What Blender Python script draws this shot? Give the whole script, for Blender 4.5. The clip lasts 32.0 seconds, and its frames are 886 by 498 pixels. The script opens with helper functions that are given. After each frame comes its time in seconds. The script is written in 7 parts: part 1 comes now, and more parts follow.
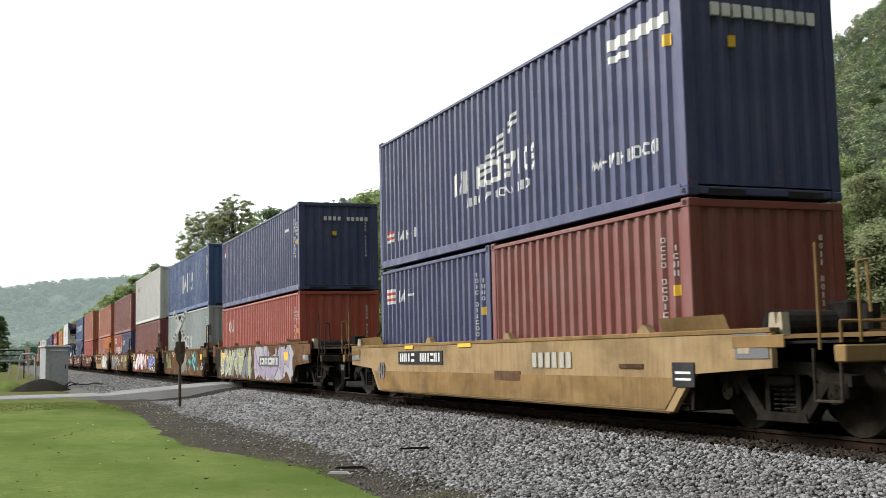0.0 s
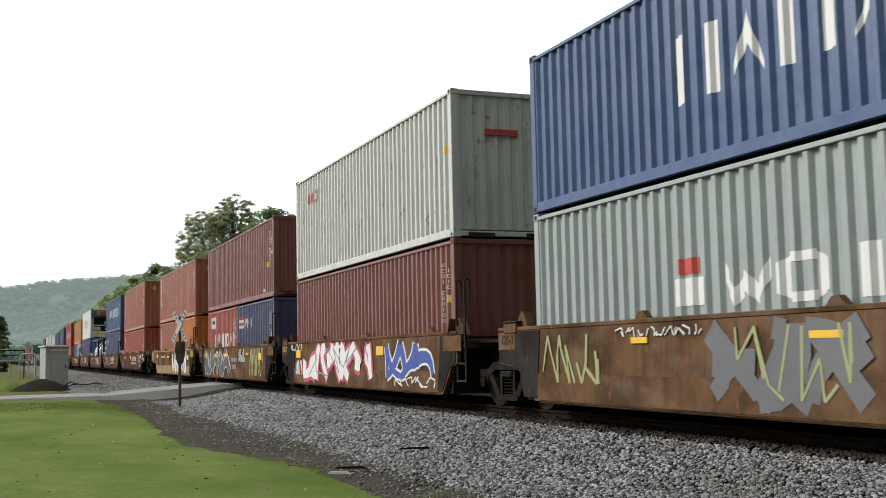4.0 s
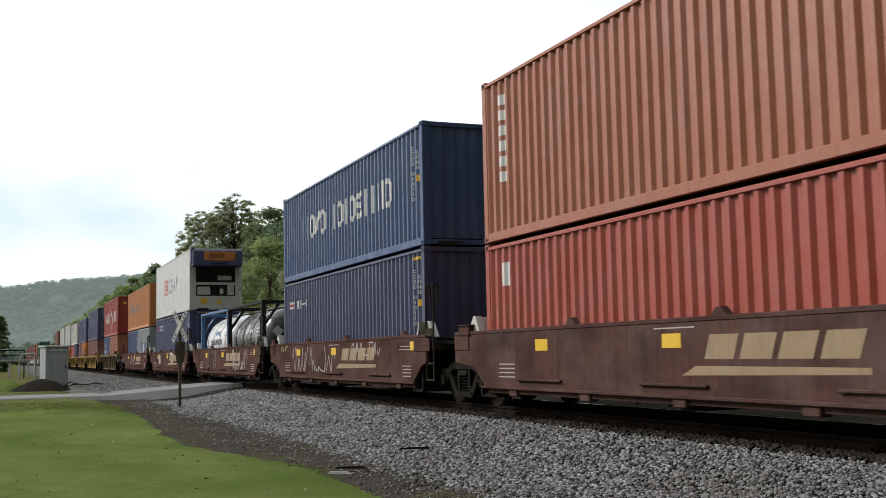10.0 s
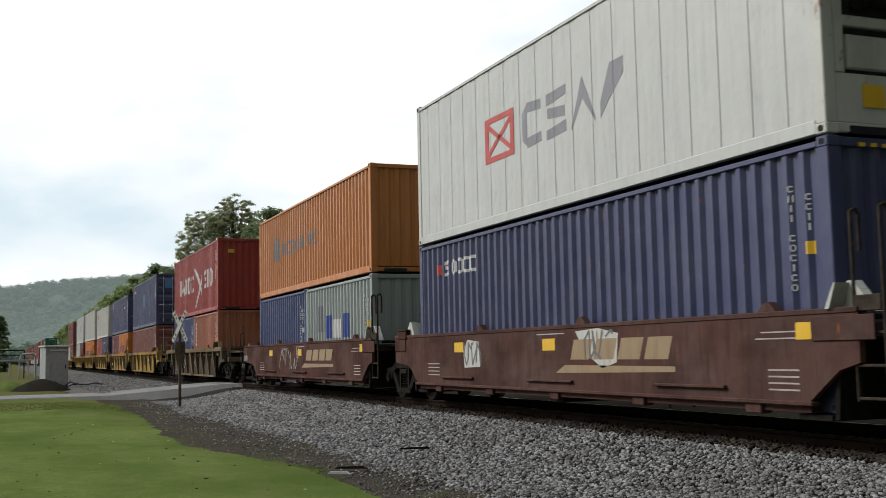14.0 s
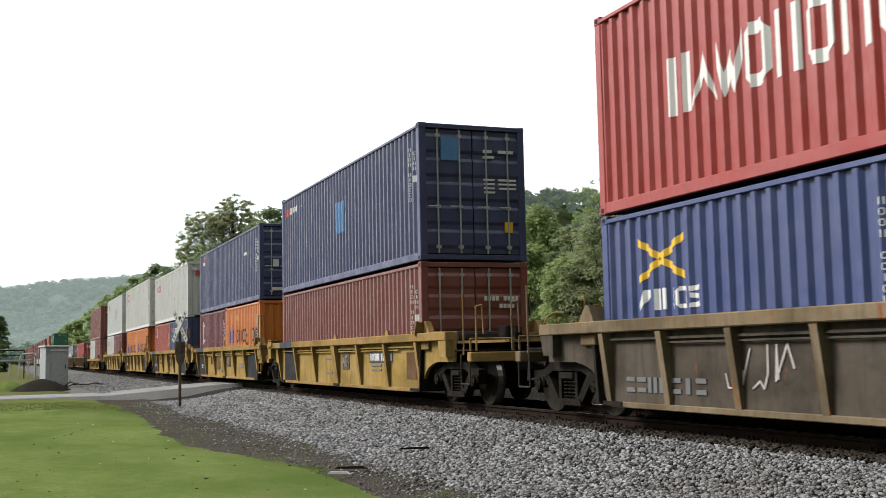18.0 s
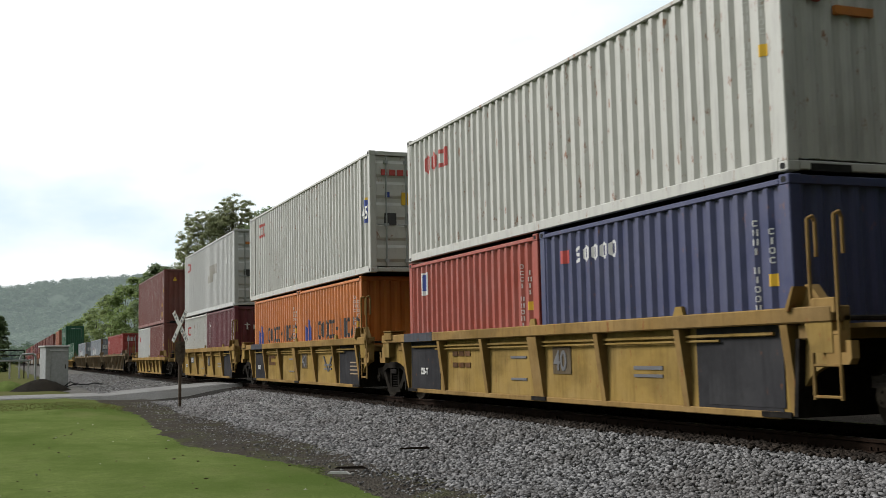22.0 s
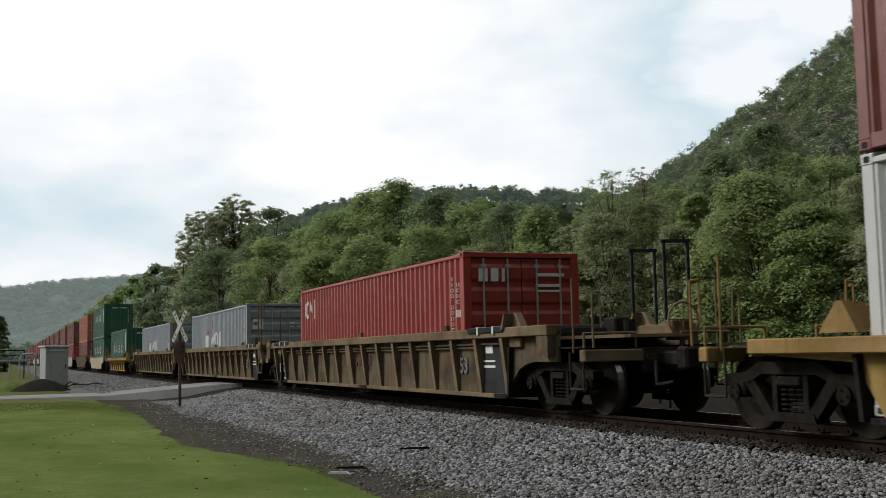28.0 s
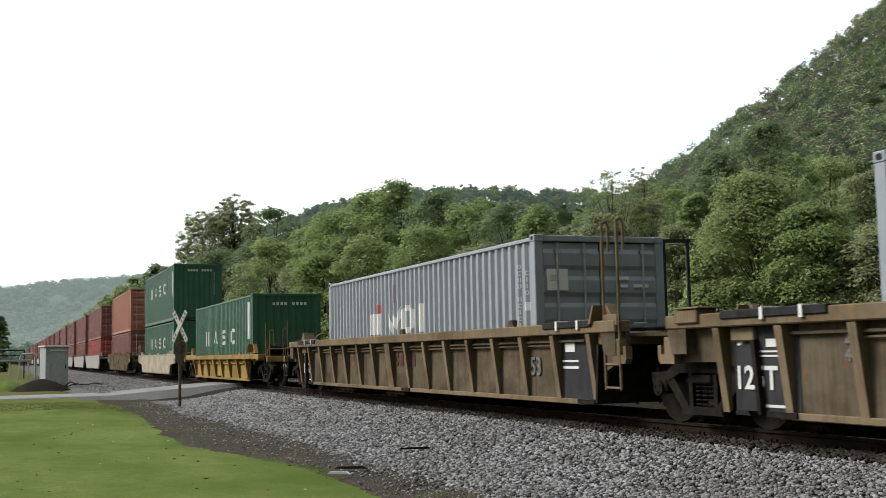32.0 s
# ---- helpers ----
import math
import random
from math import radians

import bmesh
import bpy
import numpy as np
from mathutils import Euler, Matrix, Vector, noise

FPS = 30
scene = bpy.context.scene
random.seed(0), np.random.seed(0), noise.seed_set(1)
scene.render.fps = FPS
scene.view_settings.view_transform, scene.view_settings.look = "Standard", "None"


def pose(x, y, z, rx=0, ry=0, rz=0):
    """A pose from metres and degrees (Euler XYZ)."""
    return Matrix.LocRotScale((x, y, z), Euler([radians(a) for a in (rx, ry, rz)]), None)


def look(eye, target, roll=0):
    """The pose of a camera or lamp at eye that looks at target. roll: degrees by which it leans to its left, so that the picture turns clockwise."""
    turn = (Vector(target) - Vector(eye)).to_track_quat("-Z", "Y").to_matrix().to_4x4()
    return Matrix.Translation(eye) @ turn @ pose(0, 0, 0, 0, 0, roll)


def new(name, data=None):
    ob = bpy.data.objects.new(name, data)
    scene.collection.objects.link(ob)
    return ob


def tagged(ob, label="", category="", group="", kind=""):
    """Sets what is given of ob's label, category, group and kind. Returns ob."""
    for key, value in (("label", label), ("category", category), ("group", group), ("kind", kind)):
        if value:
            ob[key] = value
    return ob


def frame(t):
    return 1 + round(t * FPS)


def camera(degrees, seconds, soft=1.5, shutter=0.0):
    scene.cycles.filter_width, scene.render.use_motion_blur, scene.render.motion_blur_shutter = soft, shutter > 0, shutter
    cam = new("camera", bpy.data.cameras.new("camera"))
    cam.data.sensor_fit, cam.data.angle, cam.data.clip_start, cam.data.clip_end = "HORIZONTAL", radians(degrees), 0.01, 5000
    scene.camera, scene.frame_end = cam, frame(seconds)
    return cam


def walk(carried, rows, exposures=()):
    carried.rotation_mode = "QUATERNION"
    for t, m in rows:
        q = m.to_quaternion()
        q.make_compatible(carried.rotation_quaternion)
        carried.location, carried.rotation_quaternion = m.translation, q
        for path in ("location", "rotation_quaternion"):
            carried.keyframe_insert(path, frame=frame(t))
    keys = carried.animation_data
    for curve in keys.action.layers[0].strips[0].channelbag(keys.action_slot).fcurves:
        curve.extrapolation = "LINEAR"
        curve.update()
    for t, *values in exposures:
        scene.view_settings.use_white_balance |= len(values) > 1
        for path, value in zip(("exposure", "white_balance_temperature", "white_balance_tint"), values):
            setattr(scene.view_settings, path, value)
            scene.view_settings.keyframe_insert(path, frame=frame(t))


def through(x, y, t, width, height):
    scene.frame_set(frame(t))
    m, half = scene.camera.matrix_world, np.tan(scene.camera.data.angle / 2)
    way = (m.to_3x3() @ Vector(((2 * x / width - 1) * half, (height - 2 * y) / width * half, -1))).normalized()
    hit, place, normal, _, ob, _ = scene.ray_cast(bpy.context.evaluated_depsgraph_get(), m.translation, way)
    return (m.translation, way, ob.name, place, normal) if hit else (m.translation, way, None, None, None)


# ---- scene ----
# World: y runs along the track, z = 0 is the top of the rails, the train rolls towards -y.
EYE = Vector((0.0, 0.0, 0.98))
TURN, TILT, LEAN = radians(21.764), radians(5.391), -1.181
AHEAD = Vector((math.sin(TURN) * math.cos(TILT), math.cos(TURN) * math.cos(TILT), math.sin(TILT)))
EXPOSURES = [(0, 0.54), (1, 0.44), (2.5, 0.48), (6, -0.36), (8, -0.44), (9, -0.34), (10.5, -0.04), (12, 0.22), (13, -0.28), (14, -0.3), (15, 0.27), (17, 0.34), (19, 0.55), (20, 0.6), (21, 0.44), (22, -0.16), (23, -0.4), (26, -0.38), (29, -0.42), (30.5, -0.06), (32, 0.2)]
cam = camera(43.94, 32.0, soft=0.8, shutter=0.1)
walk(cam, [(0, look(EYE, EYE + 100 * AHEAD, LEAN)), (32, look(EYE, EYE + 100 * AHEAD, LEAN))], EXPOSURES)

SPEED = 10.684        # metres a second, towards -y
GONE = [(0, 0), (1, 10.8), (2, 21.4), (3, 32.26), (6, 63.98), (7, 74.79), (8, 85.48), (9, 96.17), (10, 106.86), (11, 117.52), (12, 128.26), (13, 138.89), (14, 149.59), (15, 160.28), (18, 192.41), (19, 202.98), (20, 213.74), (21, 224.4), (22, 235.05), (23, 245.73), (24, 256.42), (25, 267.06), (26, 277.66), (29, 309.98), (30, 320.52), (31, 331.14), (32, 341.78)]   # seconds, metres rolled
TX = 9.14             # centre line of the track
FLOOR = 0.27          # a well's floor above the rail

# ---- world and sun: a bright overcast day ----
SUN_EL, SUN_AZ = radians(36), radians(-54)   # azimuth from +y towards +x
world = bpy.data.worlds.new("world")
scene.world = world
world.use_nodes = True
wn, wl = world.node_tree.nodes, world.node_tree.links
wn.clear()
w_out, w_bg = wn.new("ShaderNodeOutputWorld"), wn.new("ShaderNodeBackground")
sky = wn.new("ShaderNodeTexSky")
sky.sky_type, sky.sun_disc = "NISHITA", False
sky.sun_elevation, sky.sun_rotation = SUN_EL, SUN_AZ
sky.air_density, sky.dust_density = 1.0, 2.0
w_co = wn.new("ShaderNodeTexCoord")
w_map = wn.new("ShaderNodeMapping")
w_map.inputs["Scale"].default_value = (2.2, 2.2, 5.0)
w_noise = wn.new("ShaderNodeTexNoise")
w_noise.inputs["Scale"].default_value, w_noise.inputs["Detail"].default_value = 1.1, 6
w_ramp = wn.new("ShaderNodeValToRGB")
w_ramp.color_ramp.elements[0].position, w_ramp.color_ramp.elements[1].position = 0.36, 0.51
w_ramp.color_ramp.elements[0].color = (8.8, 10.5, 11.5, 1)
w_ramp.color_ramp.elements[1].color = (13.7, 13.8, 13.9, 1)
w_ramp.color_ramp.elements.new(0.3).color = (12.4, 13.0, 13.4, 1)
w_mix = wn.new("ShaderNodeMix")
w_mix.data_type = "RGBA"
w_mix.inputs[0].default_value = 0.96
wl.new(w_co.outputs["Generated"], w_map.inputs["Vector"])
wl.new(w_map.outputs["Vector"], w_noise.inputs["Vector"])
wl.new(w_noise.outputs["Fac"], w_ramp.inputs["Fac"])
wl.new(sky.outputs["Color"], w_mix.inputs[6])
wl.new(w_ramp.outputs["Color"], w_mix.inputs[7])
wl.new(w_mix.outputs[2], w_bg.inputs["Color"])
w_bg.inputs["Strength"].default_value = 0.1
wl.new(w_bg.outputs["Background"], w_out.inputs["Surface"])

sun = new("sun", bpy.data.lights.new("sun", "SUN"))
sun.data.energy, sun.data.angle, sun.data.color = 5.0, radians(24), (1.0, 0.97, 0.92)
sun.matrix_world = look((0, 0, 0), (-math.sin(SUN_AZ) * math.cos(SUN_EL), -math.cos(SUN_AZ) * math.cos(SUN_EL), -math.sin(SUN_EL)))


# ---- materials ----
def mat_base(name):
    m = bpy.data.materials.new(name)
    m.use_nodes = True
    n, l = m.node_tree.nodes, m.node_tree.links
    return m, n, l, n["Principled BSDF"]


def noise_node(n, l, vec, scale, detail=4.0, rough=0.6, stretch=None):
    if stretch:
        mp = n.new("ShaderNodeMapping")
        mp.inputs["Scale"].default_value = stretch
        l.new(vec, mp.inputs["Vector"])
        vec = mp.outputs["Vector"]
    t = n.new("ShaderNodeTexNoise")
    t.inputs["Scale"].default_value, t.inputs["Detail"].default_value, t.inputs["Roughness"].default_value = scale, detail, rough
    l.new(vec, t.inputs["Vector"])
    return t.outputs["Fac"]


def ramp(n, l, fac, lo, hi, a=0.0, b=1.0):
    r = n.new("ShaderNodeMapRange")
    for k, v in (("From Min", lo), ("From Max", hi), ("To Min", a), ("To Max", b)):
        r.inputs[k].default_value = v
    l.new(fac, r.inputs["Value"])
    return r.outputs["Result"]


def mixed(n, l, fac, a, b):
    x = n.new("ShaderNodeMix")
    x.data_type = "RGBA"
    for sock, v in ((x.inputs[0], fac), (x.inputs[6], a), (x.inputs[7], b)):
        if isinstance(v, (int, float)):
            sock.default_value = v
        elif isinstance(v, tuple):
            sock.default_value = (*v, 1) if len(v) == 3 else v
        else:
            l.new(v, sock)
    return x.outputs[2]


def bump(n, l, height, strength, dist, bsdf):
    b = n.new("ShaderNodeBump")
    b.inputs["Strength"].default_value, b.inputs["Distance"].default_value = strength, dist
    l.new(height, b.inputs["Height"])
    l.new(b.outputs["Normal"], bsdf.inputs["Normal"])


def paint(name, rgb, rust=0.35, fade=0.35, rough=0.48, grime=0.35, soot=0.0):
    """Weathered paint on steel: faded patches, rust spots and runs, grime."""
    m, n, l, p = mat_base(name)
    co = n.new("ShaderNodeTexCoord").outputs["Object"]
    inf = n.new("ShaderNodeObjectInfo").outputs["Random"]
    shift = n.new("ShaderNodeVectorMath")
    shift.operation = "ADD"
    comb = n.new("ShaderNodeCombineXYZ")
    mul = n.new("ShaderNodeMath")
    mul.operation = "MULTIPLY"
    mul.inputs[1].default_value = 40.0
    l.new(inf, mul.inputs[0])
    l.new(mul.outputs[0], comb.inputs[1])
    l.new(co, shift.inputs[0])
    l.new(comb.outputs[0], shift.inputs[1])
    v = shift.outputs[0]
    lum = sum(rgb) / 3
    pale = tuple(c * 0.82 + 0.18 * (lum * 0.8 + 0.13) for c in rgb)
    col = mixed(n, l, ramp(n, l, noise_node(n, l, v, 0.9, 5), 0.42, 0.68, 0, fade * 1.4), rgb, pale)
    dark = tuple(c * 0.5 for c in rgb)
    col = mixed(n, l, ramp(n, l, noise_node(n, l, v, 2.2, 6, 0.65, (1, 3.5, 0.35)), 0.5, 0.72, 0, grime), col, dark)
    if soot:                                     # smoky patches and brake dust
        col = mixed(n, l, ramp(n, l, noise_node(n, l, v, 0.75, 6, 0.62, (1, 1, 1.6)), 0.44, 0.64, 0, soot), col, tuple(c * 0.3 + 0.004 for c in rgb))
        col = mixed(n, l, ramp(n, l, noise_node(n, l, v, 3.4, 6, 0.7, (1, 2.4, 0.28)), 0.54, 0.7, 0, soot * 0.8), col, tuple(c * 0.45 for c in rgb))
    scuff = ramp(n, l, noise_node(n, l, v, 6.5, 7, 0.7, (1, 2.2, 0.3)), 0.62, 0.8, 0, 0.22)
    col = mixed(n, l, scuff, col, tuple(c * 0.55 + 0.45 * (lum * 0.7 + 0.16) for c in rgb))
    rustc = mixed(n, l, noise_node(n, l, v, 9, 3), (0.10, 0.035, 0.015), (0.21, 0.085, 0.035))
    spots = ramp(n, l, noise_node(n, l, v, 5.5, 8, 0.72, (1, 1.6, 0.55)), 0.66 - 0.1 * rust, 0.73 - 0.1 * rust, 0, min(1, rust * 1.6))
    col = mixed(n, l, spots, col, rustc)
    l.new(col, p.inputs["Base Color"])
    l.new(ramp(n, l, noise_node(n, l, v, 3, 4), 0.3, 0.7, rough - 0.17, rough + 0.12), p.inputs["Roughness"])
    p.inputs["Specular IOR Level"].default_value = 0.0 if soot else 0.42
    dent = n.new("ShaderNodeMath")
    dent.operation = "MULTIPLY_ADD"
    dent.inputs[1].default_value = 0.25
    l.new(noise_node(n, l, v, 9, 4, 0.5, (1, 1, 0.6)), dent.inputs[0])
    l.new(noise_node(n, l, v, 1.5, 3, 0.5), dent.inputs[2])
    bump(n, l, dent.outputs[0], 0.35, 0.05, p)
    return m


def metal(name, rgb, rough=0.6, metallic=0.0, vary=0.5, scale=6):
    m, n, l, p = mat_base(name)
    co = n.new("ShaderNodeTexCoord").outputs["Object"]
    col = mixed(n, l, ramp(n, l, noise_node(n, l, co, scale, 6, 0.7), 0.35, 0.7), tuple(c * (1 - vary) for c in rgb), tuple(min(1, c * (1 + vary)) for c in rgb))
    l.new(col, p.inputs["Base Color"])
    p.inputs["Roughness"].default_value, p.inputs["Metallic"].default_value = rough, metallic
    p.inputs["Specular IOR Level"].default_value = 0.03 if metallic < 0.3 else 0.3
    bump(n, l, noise_node(n, l, co, scale * 6, 3), 0.15, 0.01, p)
    return m


def leafy(name, a, b, c, rough=0.6, glow=None, through=0.45):
    """Foliage: hue by island and by patches of the crown."""
    m, n, l, p = mat_base(name)
    geo = n.new("ShaderNodeNewGeometry")
    co = n.new("ShaderNodeTexCoord").outputs["Object"]
    col = mixed(n, l, geo.outputs["Random Per Island"], a, b)
    col = mixed(n, l, ramp(n, l, noise_node(n, l, co, 0.2, 4, 0.6), 0.44, 0.58, 0, 0.9), col, c)
    col = mixed(n, l, ramp(n, l, noise_node(n, l, co, 0.11, 2, 0.5), 0.42, 0.62, 0, 0.45), col, tuple(0.7 * q for q in a))
    l.new(col, p.inputs["Base Color"])
    p.inputs["Roughness"].default_value = rough
    p.inputs["Specular IOR Level"].default_value = 0.15
    if glow:                                     # emission put into far foliage as haze
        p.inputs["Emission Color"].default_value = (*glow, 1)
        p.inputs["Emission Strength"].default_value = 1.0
    tr = n.new("ShaderNodeBsdfTranslucent")
    l.new(col, tr.inputs["Color"])
    ms = n.new("ShaderNodeMixShader")
    ms.inputs[0].default_value = through
    l.new(p.outputs[0], ms.inputs[1])
    l.new(tr.outputs[0], ms.inputs[2])
    l.new(ms.outputs[0], n["Material Output"].inputs["Surface"])
    return m


NAVY = paint("navy_paint", (0.026, 0.031, 0.082), 0.4, 0.3)
BLUE = paint("blue_paint", (0.02, 0.046, 0.122), 0.3, 0.3)
ROYAL = paint("royal_blue_paint", (0.02, 0.032, 0.105), 0.2, 0.25)
GREY = paint("grey_paint", (0.186, 0.2108, 0.2108), 0.35, 0.3)
SILVER = paint("silver_grey_paint", (0.1612, 0.1798, 0.2046), 0.3, 0.3)
CREAM = paint("off_white_paint", (0.335, 0.335, 0.315), 0.62, 0.3, grime=0.5)
WHITE = paint("white_paint", (0.33, 0.335, 0.33), 0.25, 0.2, grime=0.25)
RED = paint("red_paint", (0.225, 0.039, 0.024), 0.2, 0.35)
BRIGHT = paint("bright_red_paint", (0.2046, 0.01736, 0.01364), 0.12, 0.25)
BROWN = paint("oxide_brown_paint", (0.118, 0.03, 0.024), 0.2, 0.4)
MAROON = paint("maroon_paint", (0.0858, 0.01188, 0.0198), 0.2, 0.35)
TERRA = paint("terracotta_paint", (0.225, 0.07, 0.036), 0.2, 0.35)
ORANGE = paint("orange_paint", (0.33, 0.1122, 0.0198), 0.3, 0.3)
TANGER = paint("tangerine_paint", (0.363, 0.1056, 0.0132), 0.25, 0.25)
GREEN = paint("green_paint", (0.0075, 0.06, 0.03), 0.15, 0.3)
CAR_BROWN = paint("weathered_brown_car_paint", (0.098, 0.056, 0.031), 0.7, 0.5, 0.7, 0.6, 0.85)
CAR_OCHRE = paint("ochre_car_paint", (0.225, 0.158, 0.085), 0.4, 0.35, 0.65, 0.45, 0.5)
CAR_OCHRE_LOW = paint("deep_ochre_car_paint", (0.175, 0.112, 0.05), 0.45, 0.3, 0.65, 0.5, 0.6)
CAR_YELLOW = paint("yellow_car_paint", (0.208, 0.134, 0.052), 0.55, 0.3, 0.65, 0.5, 0.5)
CAR_PANEL = paint("pale_yellow_car_panel", (0.222, 0.15, 0.05), 0.5, 0.35, 0.65, 0.6, 0.5)
# tan, darker than CAR_CHORD: the chord's shade is painted into ribbed walls
CAR_TAN = paint("tan_car_paint", (0.085, 0.067, 0.045), 0.6, 0.4, 0.7, 0.7, 0.8)
CAR_CHORD = paint("rusty_tan_car_paint", (0.135, 0.102, 0.064), 0.7, 0.4, 0.7, 0.6, 0.6)
POST_WOOD = metal("weathered_brown_post", (0.075, 0.058, 0.046), 0.9, 0.0, 0.5, 5)
CAR_DIRT = paint("grimy_brown_grey_car_paint", (0.06, 0.05, 0.04), 0.5, 0.4, 0.7, 0.6, 0.7)
PATCH_BEIGE = paint("painted_over_beige", (0.25, 0.24, 0.21), 0.2, 0.4)
CAR_CREAM = paint("dirty_cream_car_paint", (0.27, 0.235, 0.175), 0.4, 0.4, 0.7, 0.6, 0.4)
CAR_GREY = paint("dark_grey_car_panel", (0.03, 0.03, 0.033), 0.3, 0.4, 0.7, 0.4, 0.4)
CHORD_GREY = paint("slate_grey_car_paint", (0.055, 0.058, 0.068), 0.5, 0.4, 0.7, 0.5, 0.4)
CAR_MAROON = paint("oxide_red_car_paint", (0.070, 0.038, 0.033), 0.45, 0.45, 0.7, 0.5, 0.6)
CAR_SILVER = paint("silver_car_paint", (0.165, 0.155, 0.14), 0.5, 0.4, 0.65, 0.6)
GEAR_DARK = metal("grimy_black_brown", (0.034, 0.027, 0.022), 0.7)
IRON = metal("greasy_iron", (0.014, 0.0125, 0.0115), 0.75)
STEEL = metal("worn_steel", (0.18, 0.174, 0.168), 0.35, 0.9, 0.3)
RAIL_TOP = metal("polished_rail", (0.42, 0.40, 0.38), 0.28, 1.0, 0.2)
RUSTY = metal("rusted_steel", (0.015, 0.0095, 0.007), 0.85, 0.0, 0.5)
BLACKP = metal("black_paint", (0.02, 0.02, 0.021), 0.5, 0.0, 0.4)
GALV = metal("galvanised_sheet", (0.252, 0.264, 0.27), 0.45, 0.3, 0.15)
M_WHITE = paint("white_marking", (0.43, 0.43, 0.425), 0.1, 0.1, 0.6, 0.2)
M_RED = paint("red_marking", (0.3, 0.03, 0.024), 0.05, 0.1, 0.6, 0.1)
M_BLUE = paint("blue_marking", (0.014, 0.035, 0.196), 0.05, 0.1, 0.6, 0.1)
M_SKY = paint("pale_blue_marking", (0.048, 0.132, 0.276), 0.05, 0.1, 0.6, 0.1)
M_YELLOW = paint("yellow_marking", (0.476, 0.2856, 0.0068), 0.05, 0.1, 0.6, 0.2)
M_GREEN = paint("green_marking", (0.018, 0.15, 0.072), 0.05, 0.1, 0.6, 0.1)
M_BLACK = paint("black_marking", (0.02, 0.02, 0.022), 0.05, 0.1, 0.6, 0.1)
M_GOLD = paint("faded_gold_marking", (0.19, 0.13, 0.07), 0.3, 0.3, 0.7, 0.4)
M_PINK = paint("crimson_spray_paint", (0.273, 0.0195, 0.0585), 0.02, 0.2, 0.6, 0.1)
M_LIME = paint("lime_spray_paint", (0.19, 0.2, 0.085), 0.02, 0.2, 0.6, 0.15)
M_TEAL = paint("teal_spray_paint", (0.048, 0.204, 0.216), 0.02, 0.2, 0.6, 0.15)
M_LILAC = paint("lilac_spray_paint", (0.168, 0.132, 0.192), 0.05, 0.3, 0.6, 0.2)
M_GREYS = paint("grey_spray_paint", (0.072, 0.072, 0.078), 0.05, 0.3, 0.6, 0.2)
M_CHAR = paint("charcoal_spray_paint", (0.02, 0.021, 0.023), 0.02, 0.2, 0.65, 0.2)
M_CHALK = paint("chalk_scrawl", (0.26, 0.23, 0.22), 0.02, 0.2, 0.8, 0.4)
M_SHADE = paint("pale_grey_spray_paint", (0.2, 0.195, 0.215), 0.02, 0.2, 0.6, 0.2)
M_SOOT = paint("sooty_grey_panel", (0.022, 0.019, 0.0175), 0.5, 0.4, 0.7, 0.5, 0.4)
BARK = metal("bark", (0.068, 0.052, 0.04), 0.9, 0.0, 0.5, 3)
TIMBER = metal("creosoted_timber", (0.02, 0.0155, 0.0125), 0.9, 0.0, 0.45, 4)
LEAF_A = leafy("leaves_mid_green", (0.137, 0.194, 0.067), (0.208, 0.266, 0.096), (0.177, 0.233, 0.084), through=0.5)
LEAF_B = leafy("leaves_light_green", (0.162, 0.213, 0.079), (0.232, 0.284, 0.113), (0.209, 0.260, 0.103), through=0.5)
LEAF_C = leafy("leaves_dark_green", (0.105, 0.149, 0.073), (0.163, 0.212, 0.104), (0.137, 0.183, 0.091), through=0.5)
LEAF_D = leafy("leaves_dull_olive", (0.159, 0.188, 0.094), (0.223, 0.250, 0.129), (0.208, 0.218, 0.115), through=0.5)
LEAF_H = leafy("leaves_hillside_green", (0.1172, 0.1648, 0.0726), (0.2059, 0.2534, 0.1155), (0.2218, 0.2407, 0.1221), through=0.42)
LEAF_T = leafy("leaves_pale_olive", (0.240, 0.266, 0.143), (0.332, 0.355, 0.193), (0.293, 0.319, 0.173), through=0.5)
# haze over the far hill and ridge is painted in as leaf emission
LEAF_FAR = leafy("backdrop_leaves_haze_glow", (0.05, 0.075, 0.048), (0.07, 0.095, 0.06), (0.06, 0.085, 0.058), glow=(0.27, 0.325, 0.325))
LEAF_MID = leafy("ridge_leaves_haze_glow", (0.05, 0.085, 0.04), (0.085, 0.12, 0.055), (0.07, 0.10, 0.05), glow=(0.06, 0.08, 0.082))


# ---- building blocks ----
def mesh_of(name, bm, *mats):
    me = bpy.data.meshes.new(name)
    bm.normal_update()
    bm.to_mesh(me)
    bm.free()
    for m in mats:
        me.materials.append(m)
    return me


def put(name, me, parent=None, at=None, label=""):
    ob = new(name, me)
    ob.parent = parent
    if at is not None:
        ob.matrix_basis = at if isinstance(at, Matrix) else Matrix.Translation(at)
    if label:
        ob["label"] = label
    return ob


def part(name, bm, material, parent, label="", at=None):
    return put(name, mesh_of(name, bm, material), parent, at, label)


def thing(name, at, label, category, group="", kind=""):
    ob = new(name)
    ob.empty_display_size = 0.3
    ob.matrix_basis = at if isinstance(at, Matrix) else Matrix.Translation(at)
    return tagged(ob, label, category, group, kind)


